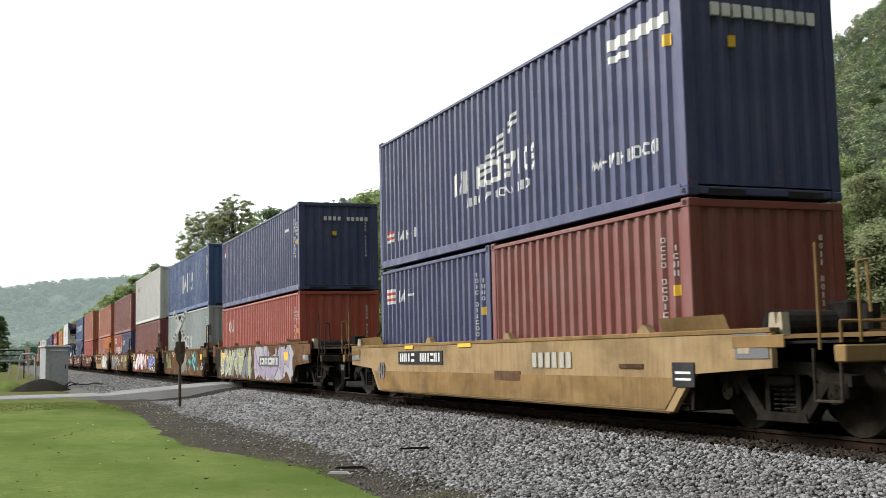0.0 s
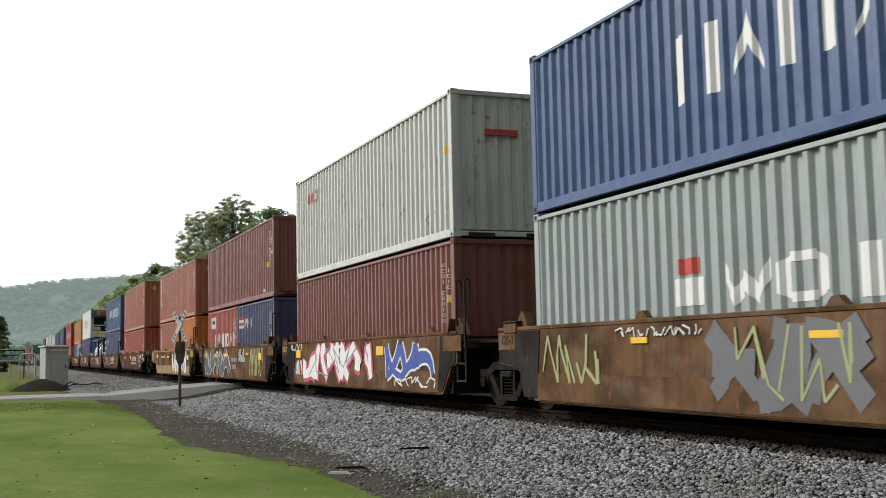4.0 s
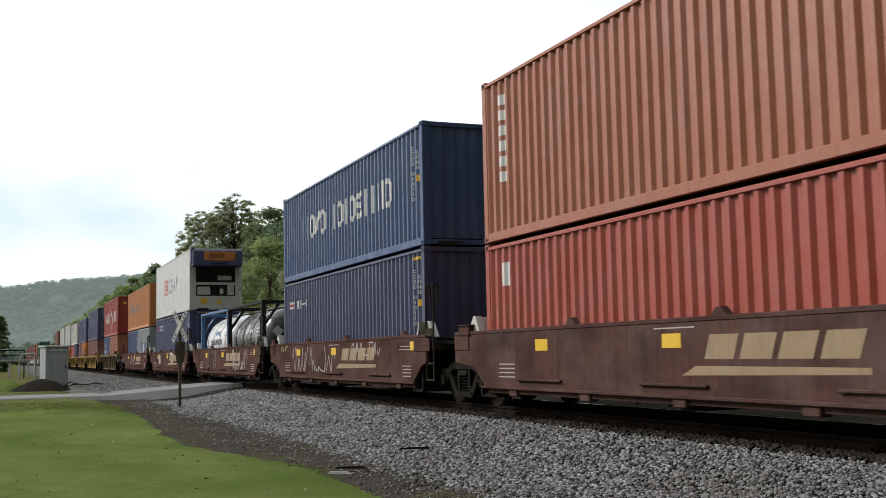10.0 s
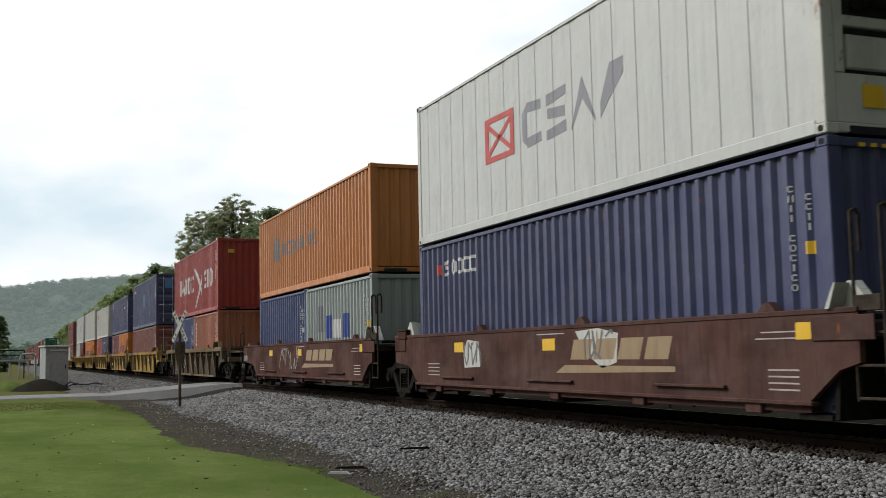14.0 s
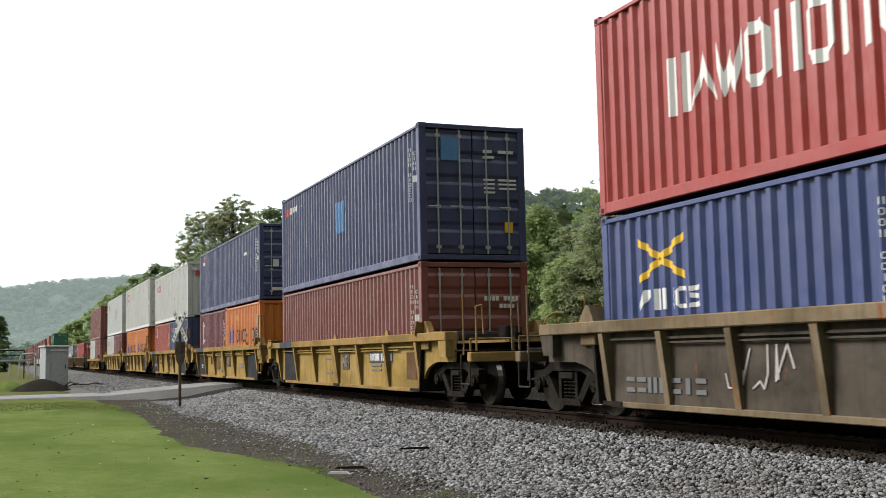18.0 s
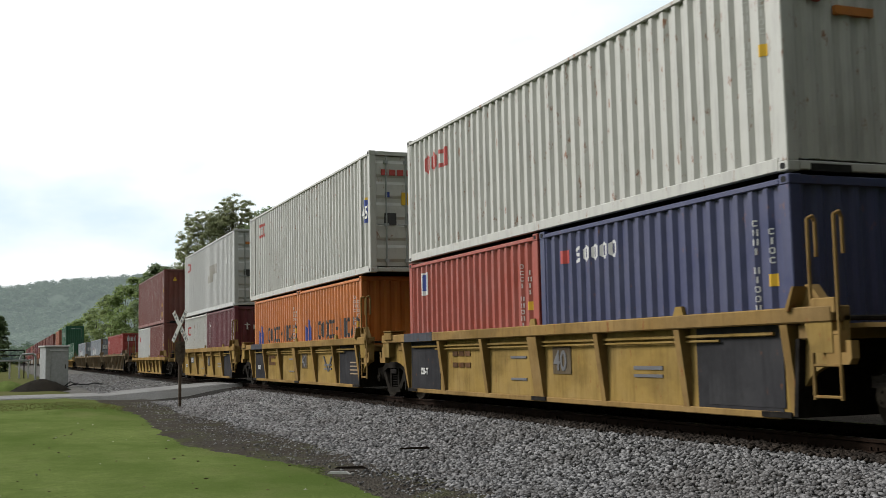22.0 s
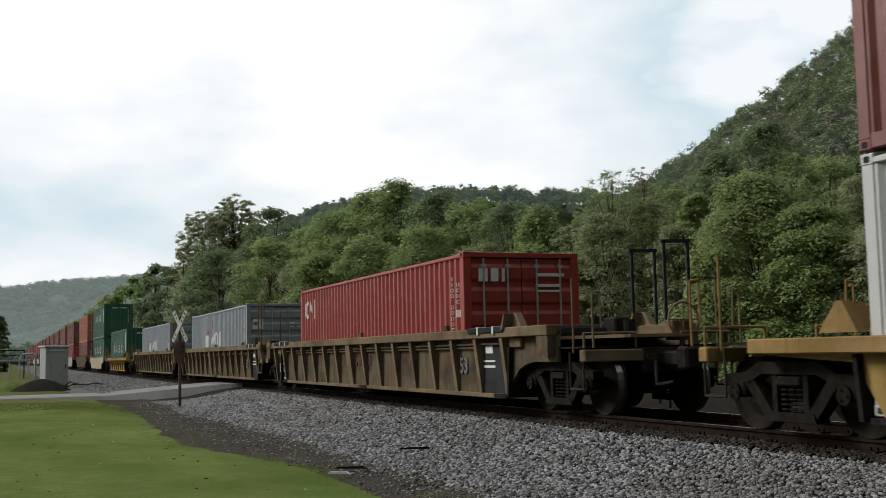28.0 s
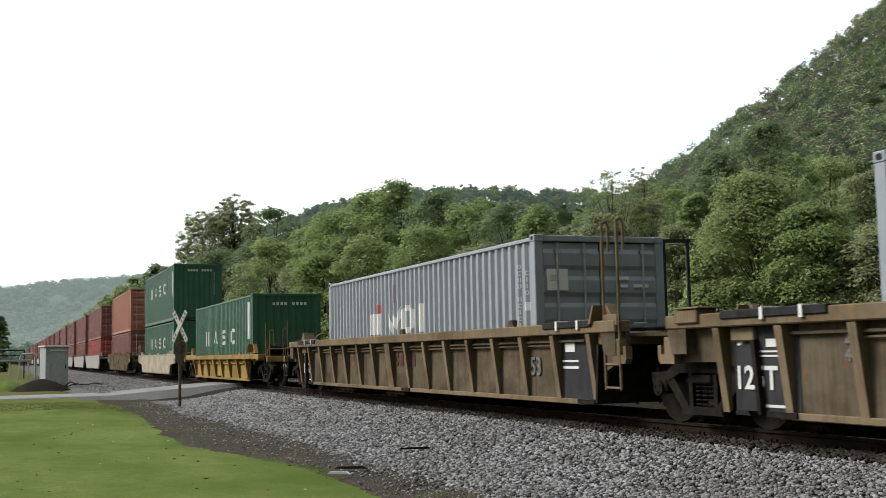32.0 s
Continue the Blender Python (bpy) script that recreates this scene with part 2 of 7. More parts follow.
def box(bm, x0, x1, y0, y1, z0, z1, bev=0.0, mi=0):
    g = bmesh.ops.create_cube(bm, size=1.0, matrix=Matrix.Translation(((x0 + x1) / 2, (y0 + y1) / 2, (z0 + z1) / 2)) @ Matrix.Diagonal((abs(x1 - x0), abs(y1 - y0), abs(z1 - z0), 1)))
    if mi:
        for f in {f for v in g["verts"] for f in v.link_faces}:
            f.material_index = mi
    if bev:
        bmesh.ops.bevel(bm, geom=list({e for v in g["verts"] for e in v.link_edges}), offset=bev, segments=1, affect="EDGES", profile=0.5)
    return bm


def rod(bm, a, b, r, seg=8, r2=None):
    a, b = Vector(a), Vector(b)
    d = b - a
    m = Matrix.Translation((a + b) / 2) @ d.to_track_quat("Z", "Y").to_matrix().to_4x4()
    bmesh.ops.create_cone(bm, cap_ends=True, segments=seg, radius1=r, radius2=r if r2 is None else r2, depth=d.length, matrix=m)
    return bm


def prism(bm, pts, lo, hi, axis="x"):
    """A closed outline extruded from lo to hi along an axis; pts are (y, z) for x, (x, z) for y, (x, y) for z."""
    def at(p, w):
        return {"x": (w, p[0], p[1]), "y": (p[0], w, p[1]), "z": (p[0], p[1], w)}[axis]
    a = [bm.verts.new(at(p, lo)) for p in pts]
    b = [bm.verts.new(at(p, hi)) for p in pts]
    fs = [bm.faces.new(a), bm.faces.new(b)]
    for i in range(len(pts)):
        fs.append(bm.faces.new((a[i], a[i - 1], b[i - 1], b[i])))
    bmesh.ops.recalc_face_normals(bm, faces=fs)
    return bm


def ring(bm, c, r, w, axis, seg=18):
    """A hoop of round bar."""
    m = Matrix.Translation(c) @ {"x": Matrix.Rotation(radians(90), 4, "Y"), "y": Matrix.Rotation(radians(90), 4, "X"), "z": Matrix.Identity(4)}[axis]
    pr = []
    for i in range(seg):
        a = 2 * math.pi * i / seg
        row = []
        for j in range(6):
            b = 2 * math.pi * j / 6
            rr = r + w * math.cos(b)
            row.append(bm.verts.new(m @ Vector((rr * math.cos(a), rr * math.sin(a), w * math.sin(b)))))
        pr.append(row)
    for i in range(seg):
        for j in range(6):
            bm.faces.new((pr[i][j], pr[i - 1][j], pr[i - 1][j - 1], pr[i][j - 1]))
    return bm


def tube(bm, pts, r, seg=6):
    for a, b in zip(pts, pts[1:]):
        rod(bm, a, b, r, seg)
    return bm


MOVERS = []           # (thing, x, y at the start, z)


def rolling(ob, y0, z=0.0):
    ob.matrix_basis = Matrix.Translation((TX, y0, z))
    MOVERS.append((ob, TX, y0, z))
    return ob


# ---- ground, hills and track bed ----
BACK = 2.6            # how far back the steep wooded hill stands


def hills(x, y):
    """Height of the land above the valley floor, with a hill added behind the camera."""
    def bell(cx, cy, rx, ry, h, p=2.0):
        return h * np.exp(-(np.abs((x - cx) / rx) ** p + np.abs((y - cy) / ry) ** p))
    u, v = x / BACK, y / BACK
    up = np.clip((u - 46) / 210, 0, 1)
    up = up * up * (3 - 2 * up)
    crest = 34 + 100 * np.exp(-((v - 60) / 180.0) ** 2)
    side = np.where(v < 60, 134.0, crest) * np.exp(-np.clip((v - 430) / 260, 0, None) ** 2) * np.clip((v + 400) / 200, 0, 1)
    z = np.maximum(BACK * 1.045 * up * side, bell(470, 980, 355, 260, 136, 4.0))
    z = z + bell(0, 1750, 520, 330, 78) + bell(260, 1700, 260, 300, 48)
    z = z + bell(-620, 1500, 330, 500, 70)
    # unseen hill, added to block sky light from the container ends; notched for the track
    z = z + bell(0, -160, 620, 95, 165, 4.0) * (1 - np.exp(-((x - 9) / 22.0) ** 4))
    return z


def rise(x, y):
    """The lawn's slow climb towards the road."""
    return 0.16 / (1 + np.exp(-(y - 30) / 4)) * np.exp(-((x + 4) / 14) ** 4) * np.clip((3.6 - x) / 1.6, 0, 1)


def ground_mesh():
    xs = np.concatenate([[-4000, -2500, -1600], np.arange(-1000, -60, 50), np.arange(-60, 1, 6.0), [2.0, 2.8, 3.6, 4.5], np.arange(6, 60, 6.0), np.arange(60, 520, 14), np.arange(520, 1000, 50), [1600, 2500, 4000]])
    ys = np.concatenate([[-3000, -1500, -700, -400, -340], np.arange(-310, -60, 16.0), np.arange(-60, 120, 6.0), np.arange(120, 560, 14), np.arange(560, 2300, 45), [2800, 3600, 4600]])
    gx, gy = np.meshgrid(xs, ys)
    gz = -0.5 + hills(gx, gy)
    flat = np.exp(-((gx - 3) / 22) ** 2 - ((gy - 20) / 40) ** 2)
    roll_ = np.array([[noise.noise(Vector((a * 0.12, b * 0.12, 0))) for a in xs] for b in ys])
    gz = gz + roll_ * 0.014 * flat + rise(gx, gy)
    gz = np.where((gx > 4.2) & (gx < 60) & (hills(gx, gy) < 1), gz - 0.12, gz)
    v = np.stack([gx, gy, gz], -1).reshape(-1, 3)
    nx = len(xs)
    i, j = np.meshgrid(np.arange(nx - 1), np.arange(len(ys) - 1))
    a = (j * nx + i).reshape(-1)
    f = np.stack([a, a + 1, a + nx + 1, a + nx], -1)
    me = bpy.data.meshes.new("ground")
    me.from_pydata(v.tolist(), [], f.tolist())
    me.polygons.foreach_set("use_smooth", [True] * len(f))
    return me


def grass_material():
    m, n, l, p = mat_base("mown_grass")
    co = n.new("ShaderNodeTexCoord").outputs["Object"]
    col = mixed(n, l, ramp(n, l, noise_node(n, l, co, 0.5, 6), 0.35, 0.65), (0.08, 0.108, 0.031), (0.113, 0.143, 0.046))
    col = mixed(n, l, ramp(n, l, noise_node(n, l, co, 7, 6, 0.75), 0.42, 0.72, 0, 0.6), col, (0.054, 0.072, 0.024))
    col = mixed(n, l, ramp(n, l, noise_node(n, l, co, 2.4, 6, 0.7), 0.5, 0.72, 0, 0.5), col, (0.113, 0.13, 0.053))
    col = mixed(n, l, ramp(n, l, noise_node(n, l, co, 0.55, 5, 0.6, (0.6, 0.3, 1)), 0.44, 0.6, 0, 0.75), col, (0.05, 0.078, 0.018))
    col = mixed(n, l, ramp(n, l, noise_node(n, l, co, 0.9, 5, 0.6, (0.5, 0.2, 1)), 0.56, 0.7, 0, 0.55), col, (0.108, 0.113, 0.047))
    sep = n.new("ShaderNodeSeparateXYZ")
    l.new(co, sep.inputs[0])
    far = ramp(n, l, sep.outputs["Y"], 34, 47, 0, 0.75)
    col = mixed(n, l, far, col, (0.075, 0.068, 0.034))
    wood = ramp(n, l, sep.outputs["X"], 12, 30, 0, 1)
    col = mixed(n, l, wood, col, (0.026, 0.036, 0.016))
    # dark green for the added light-blocking hill behind the camera
    col = mixed(n, l, ramp(n, l, sep.outputs["Y"], -70, -40, 1, 0), col, (0.03, 0.045, 0.02))
    col = mixed(n, l, ramp(n, l, noise_node(n, l, co, 34, 5, 0.8), 0.4, 0.66, 0, 0.38), col, (0.036, 0.05, 0.014))
    l.new(col, p.inputs["Base Color"])
    p.inputs["Roughness"].default_value = 0.95
    p.inputs["Specular IOR Level"].default_value = 0.0
    bump(n, l, noise_node(n, l, co, 22, 5, 0.7), 0.6, 0.04, p)
    return m


def gravel_material(name, a, b, c, scale=22.0, moss=None):
    m, n, l, p = mat_base(name)
    co = n.new("ShaderNodeTexCoord").outputs["Object"]
    vo = n.new("ShaderNodeTexVoronoi")
    vo.inputs["Scale"].default_value = scale
    l.new(co, vo.inputs["Vector"])
    sepc = n.new("ShaderNodeSeparateColor")
    l.new(vo.outputs["Color"], sepc.inputs[0])
    col = mixed(n, l, sepc.outputs[0], a, b)
    col = mixed(n, l, ramp(n, l, noise_node(n, l, co, 0.6, 5), 0.4, 0.7), col, c)
    if moss:                                     # thin growth and paler worn patches
        col = mixed(n, l, ramp(n, l, noise_node(n, l, co, 1.3, 7, 0.7), 0.5, 0.66, 0, 0.75), col, moss)
        col = mixed(n, l, ramp(n, l, noise_node(n, l, co, 2.6, 6, 0.7), 0.56, 0.7, 0, 0.6), col, (0.075, 0.068, 0.058))
    l.new(col, p.inputs["Base Color"])
    p.inputs["Roughness"].default_value = 0.9
    p.inputs["Specular IOR Level"].default_value = 0.0
    bump(n, l, vo.outputs["Distance"], 0.9, 0.04, p)
    return m


def stone_material(name="crushed_stone", lo=(0.03, 0.03, 0.031), hi=(0.228, 0.226, 0.23)):
    m, n, l, p = mat_base(name)
    geo = n.new("ShaderNodeNewGeometry")
    co = n.new("ShaderNodeTexCoord").outputs["Object"]
    col = mixed(n, l, ramp(n, l, geo.outputs["Random Per Island"], 0, 1), lo, hi)
    col = mixed(n, l, ramp(n, l, noise_node(n, l, co, 0.5, 5), 0.45, 0.7, 0, 0.5), col, (0.065, 0.058, 0.053))
    l.new(col, p.inputs["Base Color"])
    p.inputs["Roughness"].default_value = 0.85
    p.inputs["Specular IOR Level"].default_value = 0.03
    bump(n, l, noise_node(n, l, co, 60, 3), 0.3, 0.01, p)
    return m


GRASS, STONE = grass_material(), stone_material()
# rust stain plus the train's shadow, both put into the stone colour
STAINED_SHADED = stone_material("rust_stained_shaded_stone", (0.008, 0.0065, 0.0055), (0.034, 0.027, 0.022))
# bed colour darkened so the gaps between the stones look shaded
BALLAST = gravel_material("ballast_bed", (0.014, 0.014, 0.014), (0.05, 0.048, 0.046), (0.022, 0.02, 0.018))
FAR_GRAVEL = gravel_material("pale_gravel", (0.06, 0.059, 0.056), (0.13, 0.127, 0.12), (0.085, 0.08, 0.073), 9.0)
# cinder colour of the mound, also the painted shade of the far verge
CINDER_AND_SHADE = gravel_material("dark_cinder_and_shade", (0.012, 0.011, 0.0105), (0.034, 0.031, 0.027), (0.024, 0.021, 0.017), 30.0)
# rusty ballast, painted near black for the shade under the train
RUSTY_SHADE = gravel_material("rusty_shaded_ballast", (0.008, 0.0065, 0.0055), (0.022, 0.017, 0.0135), (0.012, 0.0095, 0.0075), 20.0)
MARGIN = gravel_material("trodden_cinder_margin", (0.026, 0.023, 0.020), (0.075, 0.069, 0.061), (0.042, 0.037, 0.031), 30.0, (0.058, 0.064, 0.026))
ASPHALT = gravel_material("worn_pale_asphalt", (0.2, 0.2, 0.2), (0.27, 0.27, 0.265), (0.19, 0.187, 0.18), 40.0)

ground = new("ground", ground_mesh())
ground.data.materials.append(GRASS)
tagged(ground, "mown grass valley floor rising into hills, with an added unseen hill", "ground", kind="structure")


def lawn_edge(y):
    """Where the lawn ends beside the dirt."""
    return np.interp(y, [9, 11, 13, 14.4, 15.6, 17.4, 18.9, 22.8, 29.9, 36, 39], [3.5, 3.56, 3.77, 3.86, 3.5, 3.2, 2.9, 2.88, 3.2, 3.3, 3.0])


def stone_edge(y):
    """Where the ballast begins."""
    return np.interp(y, [10, 12, 14.5, 17.7, 22.5, 29, 40], [4.46, 4.44, 4.46, 4.56, 4.55, 4.35, 4.7])


def strip_mesh(name, y0, y1, step, profile, wave=0.0, seed=0.0, line=None):
    """A bed along the track: profile is a row of (x, z); wave makes its first edge wander."""
    n = int((y1 - y0) / step) + 1
    vs, fs = [], []
    k = len(profile)
    for i in range(n):
        y = y0 + i * step
        for j, (x, z) in enumerate(profile):
            w = wave * noise.noise(Vector((y * 0.22, seed + j, 1.7))) if j == 0 else 0.0
            w += (0.35 * wave * noise.noise(Vector((y * 1.1, seed, 3.1))) + 0.4 * wave * noise.noise(Vector((y * 4.0, seed, 5.3))) + 0.35 * wave * noise.noise(Vector((y * 9.0, seed, 7.7)))) if j == 0 else 0.0
            if line and j < 2:
                x = line(y) + x
            vs.append((x + w, y, z + (float(rise(x + w, y)) if line else 0.0) + (0.03 * noise.noise(Vector((x * 2, y * 0.8, seed))) if 0 < j < k - 1 else 0)))
    for i in range(n - 1):
        for j in range(k - 1):
            a = i * k + j
            fs.append((a, a + 1, a + k + 1, a + k))
    me = bpy.data.meshes.new(name)
    me.from_pydata(vs, [], fs)
    me.polygons.foreach_set("use_smooth", [True] * len(fs))
    return me


bed = new("ballast_bed", strip_mesh("ballast_bed", -360, 900, 0.5, [(4.55, -0.56), (5.3, -0.49), (6.2, -0.42), (7.25, -0.22), (7.75, -0.17), (9.14, -0.17), (10.6, -0.17), (11.2, -0.2), (13.0, -0.52), (13.4, -0.9)], 0.45, 2.0))
bed.data.materials.append(BALLAST)
tagged(bed, "grey crushed stone ballast bed under the track", "ballast", kind="structure")
# dark strip stands in for shaded shoulder and plants beyond the track
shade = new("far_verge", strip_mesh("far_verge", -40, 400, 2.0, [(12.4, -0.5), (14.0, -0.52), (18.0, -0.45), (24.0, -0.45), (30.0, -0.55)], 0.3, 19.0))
shade.data.materials.append(CINDER_AND_SHADE)
tagged(shade, "dark strip painted as the shaded verge beyond the track", "dirt", kind="structure")
dirt = new("dirt_margin", strip_mesh("dirt_margin", -40, 41.2, 0.06, [(-0.12, -0.52), (0.14, -0.482), (4.1, -0.478), (4.6, -0.475), (5.1, -0.5), (5.6, -0.6)], 0.4, 9.0, lawn_edge))
dirt.data.materials.append(MARGIN)
tagged(dirt, "dark cinder dirt margin beside the ballast", "dirt", kind="structure")
shaded_bed = new("oily_track_bed", strip_mesh("oily_track_bed", -360, 900, 0.6, [(7.72, -0.175), (7.95, -0.155), (9.14, -0.15), (10.4, -0.155), (10.8, -0.18)], 0.15, 4.0))
shaded_bed.data.materials.append(RUSTY_SHADE)
tagged(shaded_bed, "rusty ballast between the rails, coloured dark for under-train shade", "ballast", kind="structure")
yard = new("gravel_apron", strip_mesh("gravel_apron", 45.6, 320, 1.0, [(2.6, -0.36), (4.0, -0.30), (5.6, -0.28), (6.9, -0.2), (7.35, -0.17)], 0.5, 14.0))
yard.data.materials.append(FAR_GRAVEL)
tagged(yard, "pale gravel apron beyond the crossing", "gravel", kind="structure")


def road_mesh():
    bm = bmesh.new()
    for x0, x1, z0, z1 in ((-60, 3.5, -0.31, -0.31), (3.5, 7.45, -0.31, -0.03), (7.45, 8.30, -0.03, -0.02)):
        vs = []
        for x, z in ((x0, z0), (x1, z1)):
            for y, d in ((41.4, 0), (45.4, 0), (45.7, -0.3), (41.1, -0.3)):
                vs.append(bm.verts.new((x, y, z + d)))
        for a, b in ((0, 1), (1, 2), (3, 0)):
            bm.faces.new((vs[a], vs[b], vs[b + 4], vs[a + 4]))
    for x0, x1 in ((8.52, 9.76), (9.98, 30)):
        box(bm, x0, x1, 41.4, 45.4, -0.3, -0.02)
    bmesh.ops.recalc_face_normals(bm, faces=bm.faces[:])
    return mesh_of("road", bm, ASPHALT)


tagged(put("road", road_mesh()), "narrow pale asphalt road over the crossing", "road", kind="structure")


# ---- rails and sleepers ----
def rail_mesh():
    bm = bmesh.new()
    pr = [(-0.07, -0.172), (0.07, -0.172), (0.07, -0.158), (0.012, -0.14), (0.012, -0.045), (0.036, -0.035), (0.036, -0.006), (0.028, 0.0), (-0.028, 0.0), (-0.036, -0.006), (-0.036, -0.035), (-0.012, -0.045), (-0.012, -0.14), (-0.07, -0.158)]
    prism(bm, pr, -360, 900, "y")
    me = mesh_of("rail", bm, RUSTY, RAIL_TOP)
    for f in me.polygons:
        if f.normal.z > 0.9 and f.center.z > -0.01:
            f.material_index = 1
    return me


RAIL = rail_mesh()
track = thing("railway_track", (TX, 0, 0), "worn steel rails on dark timber sleepers", "track", kind="structure")
for side in (-0.7535, 0.7535):
    put("rail", RAIL, track, (side, 0, 0))
bm = bmesh.new()
box(bm, -1.3, 1.3, -0.115, 0.115, -0.33, -0.135, 0.012)
SLEEPER = mesh_of("sleeper", bm, TIMBER)
bm = bmesh.new()
for sx in (-0.7535, 0.7535):
    box(bm, sx - 0.17, sx + 0.17, -0.09, 0.09, -0.136, -0.122)
    for ax in (-0.1, 0.1):
        box(bm, sx + ax - 0.012, sx + ax + 0.012, -0.06, -0.035, -0.13, -0.085)
        box(bm, sx + ax - 0.012, sx + ax + 0.012, 0.035, 0.06, -0.13, -0.085)
PLATE = mesh_of("tie_plate", bm, RUSTY)
rng = random.Random(5)
for i in range(150):
    y = 2 + i * 0.5
    at = Matrix.Translation((rng.uniform(-0.04, 0.04), y + rng.uniform(-0.03, 0.03), rng.uniform(-0.012, 0.008))) @ Matrix.Rotation(rng.uniform(-0.012, 0.012), 4, "Z")
    s = put("sleeper", SLEEPER, track, at)
    put("tie_plate", PLATE, s)


# ---- loose stones and grass ----
def rocks(name, pts, sizes, mat, seed, squash=0.7):
    """Many small angular stones in one mesh."""
    r = np.random.RandomState(seed)
    base = np.array([(1, 0, 0), (-1, 0, 0), (0, 1, 0), (0, -1, 0), (0, 0, 1), (0, 0, -1), (0.62, 0.62, 0.62), (-0.62, -0.62, 0.62)], float)
    tri = np.array([(4, 6, 2), (4, 2, 7), (4, 7, 3), (4, 3, 0), (4, 0, 6), (6, 0, 2), (7, 1, 3), (7, 2, 1), (5, 2, 0), (5, 1, 2), (5, 3, 1), (5, 0, 3)])
    n = len(pts)
    v = base[None] * r.uniform(0.65, 1.15, (n, 8, 1)) + r.uniform(-0.2, 0.2, (n, 8, 3))
    q = r.normal(size=(n, 4))
    q /= np.linalg.norm(q, axis=1)[:, None]
    w, x, y, z = q.T
    rot = np.stack([np.stack([1 - 2 * (y * y + z * z), 2 * (x * y - z * w), 2 * (x * z + y * w)], -1), np.stack([2 * (x * y + z * w), 1 - 2 * (x * x + z * z), 2 * (y * z - x * w)], -1), np.stack([2 * (x * z - y * w), 2 * (y * z + x * w), 1 - 2 * (x * x + y * y)], -1)], 1)
    v = np.einsum("nij,nkj->nki", rot, v) * sizes[:, None, None] * np.array([1, 1, squash]) + pts[:, None, :]
    f = (tri[None] + (np.arange(n) * 8)[:, None, None]).reshape(-1, 3)
    return bulk(name, v.reshape(-1, 3), f, mat)


def bulk(name, v, f, mat):
    """A mesh from arrays of vertices and faces of one kind."""
    me = bpy.data.meshes.new(name)
    k = f.shape[1]
    me.vertices.add(len(v))
    me.vertices.foreach_set("co", np.ascontiguousarray(v, np.float32).reshape(-1))
    me.loops.add(f.size)
    me.loops.foreach_set("vertex_index", np.ascontiguousarray(f, np.int32).reshape(-1))
    me.polygons.add(len(f))
    me.polygons.foreach_set("loop_start", np.arange(0, f.size, k, dtype=np.int32))
    me.polygons.foreach_set("loop_total", np.full(len(f), k, dtype=np.int32))
    me.update(calc_edges=True)
    me.materials.append(mat)
    return me


def bed_height(x):
    return np.interp(x, [4.55, 5.3, 6.2, 7.25, 7.75, 10.6, 11.2, 13.0], [-0.53, -0.48, -0.41, -0.21, -0.165, -0.165, -0.2, -0.6])


rs = np.random.RandomState(11)
nst = 56000
yy = 6.0 + 32.4 * rs.uniform(0, 1, nst) ** 1.45
xx = rs.uniform(0, 1, nst) ** 0.92 * 3.9 + 3.95
wob = np.array([noise.noise(Vector((b * 0.25, 7.0, 0))) for b in yy]) * 0.2
keep = (xx > stone_edge(yy) + wob + rs.exponential(0.3, nst) - 0.05)
xx, yy = xx[keep], yy[keep]
pts = np.stack([xx, yy, np.maximum(bed_height(xx), -0.478) + 0.004], -1)
tagged(new("ballast_stones", rocks("ballast_stones", pts, rs.uniform(0.018, 0.04, len(xx)) * (1 + (yy - 6) / 45), STONE, 3)), "loose grey crushed stone on the ballast shoulder", "ballast", kind="stuff")
n2 = 4200
yy = 8 + 31 * rs.uniform(0, 1, n2) ** 1.4
xx = lawn_edge(yy) + 0.05 + rs.uniform(0, 1, n2) ** 0.5 * (stone_edge(yy) - lawn_edge(yy) + 0.35)
tagged(new("scattered_stones", rocks("scattered_stones", np.stack([xx, yy, -0.476 + rise(xx, yy)], -1), rs.uniform(0.007, 0.03, n2), STONE, 4)), "stray stones in the dirt margin", "stones", kind="stuff")
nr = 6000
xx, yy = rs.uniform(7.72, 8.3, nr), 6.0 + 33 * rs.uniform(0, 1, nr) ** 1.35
tagged(new("stained_stones", rocks("stained_stones", np.stack([xx, yy, bed_height(xx) + np.where(xx > 7.6, 0.025, 0.012)], -1), rs.uniform(0.024, 0.05, nr), STAINED_SHADED, 6)), "rust-stained ballast stones beside the rail, darkened for the train's shadow", "ballast", kind="stuff")
n3 = 5000
xx, yy = rs.uniform(3.3, 7.3, n3), 44.4 + 60 * rs.uniform(0, 1, n3) ** 1.5
tagged(new("apron_stones", rocks("apron_stones", np.stack([xx, yy, np.interp(xx, [2.6, 4, 5.6, 6.9, 7.35], [-0.36, -0.3, -0.28, -0.2, -0.17])], -1), rs.uniform(0.03, 0.07, n3), STONE, 5)), "loose pale stones beyond the crossing", "stones", kind="stuff")


def blades(name, x, y, z, h, w, mat, seed):
    r = np.random.RandomState(seed)
    n = len(x)
    a, t = r.uniform(0, 6.28, n), r.uniform(0, 6.28, n)
    lean = h * r.uniform(0.8, 3.0, n)
    c = np.stack([x, y, z], -1)
    d = np.stack([np.cos(a) * w, np.sin(a) * w, np.zeros(n)], -1)
    tip = c + np.stack([np.cos(t) * lean, np.sin(t) * lean, h], -1)
    v = np.stack([c - d, c + d, tip], 1).reshape(-1, 3)
    return bulk(name, v, np.arange(3 * n).reshape(-1, 3), mat)


BLADE = leafy("grass_blades", (0.072, 0.097, 0.028), (0.106, 0.132, 0.042), (0.09, 0.115, 0.035), 0.8)
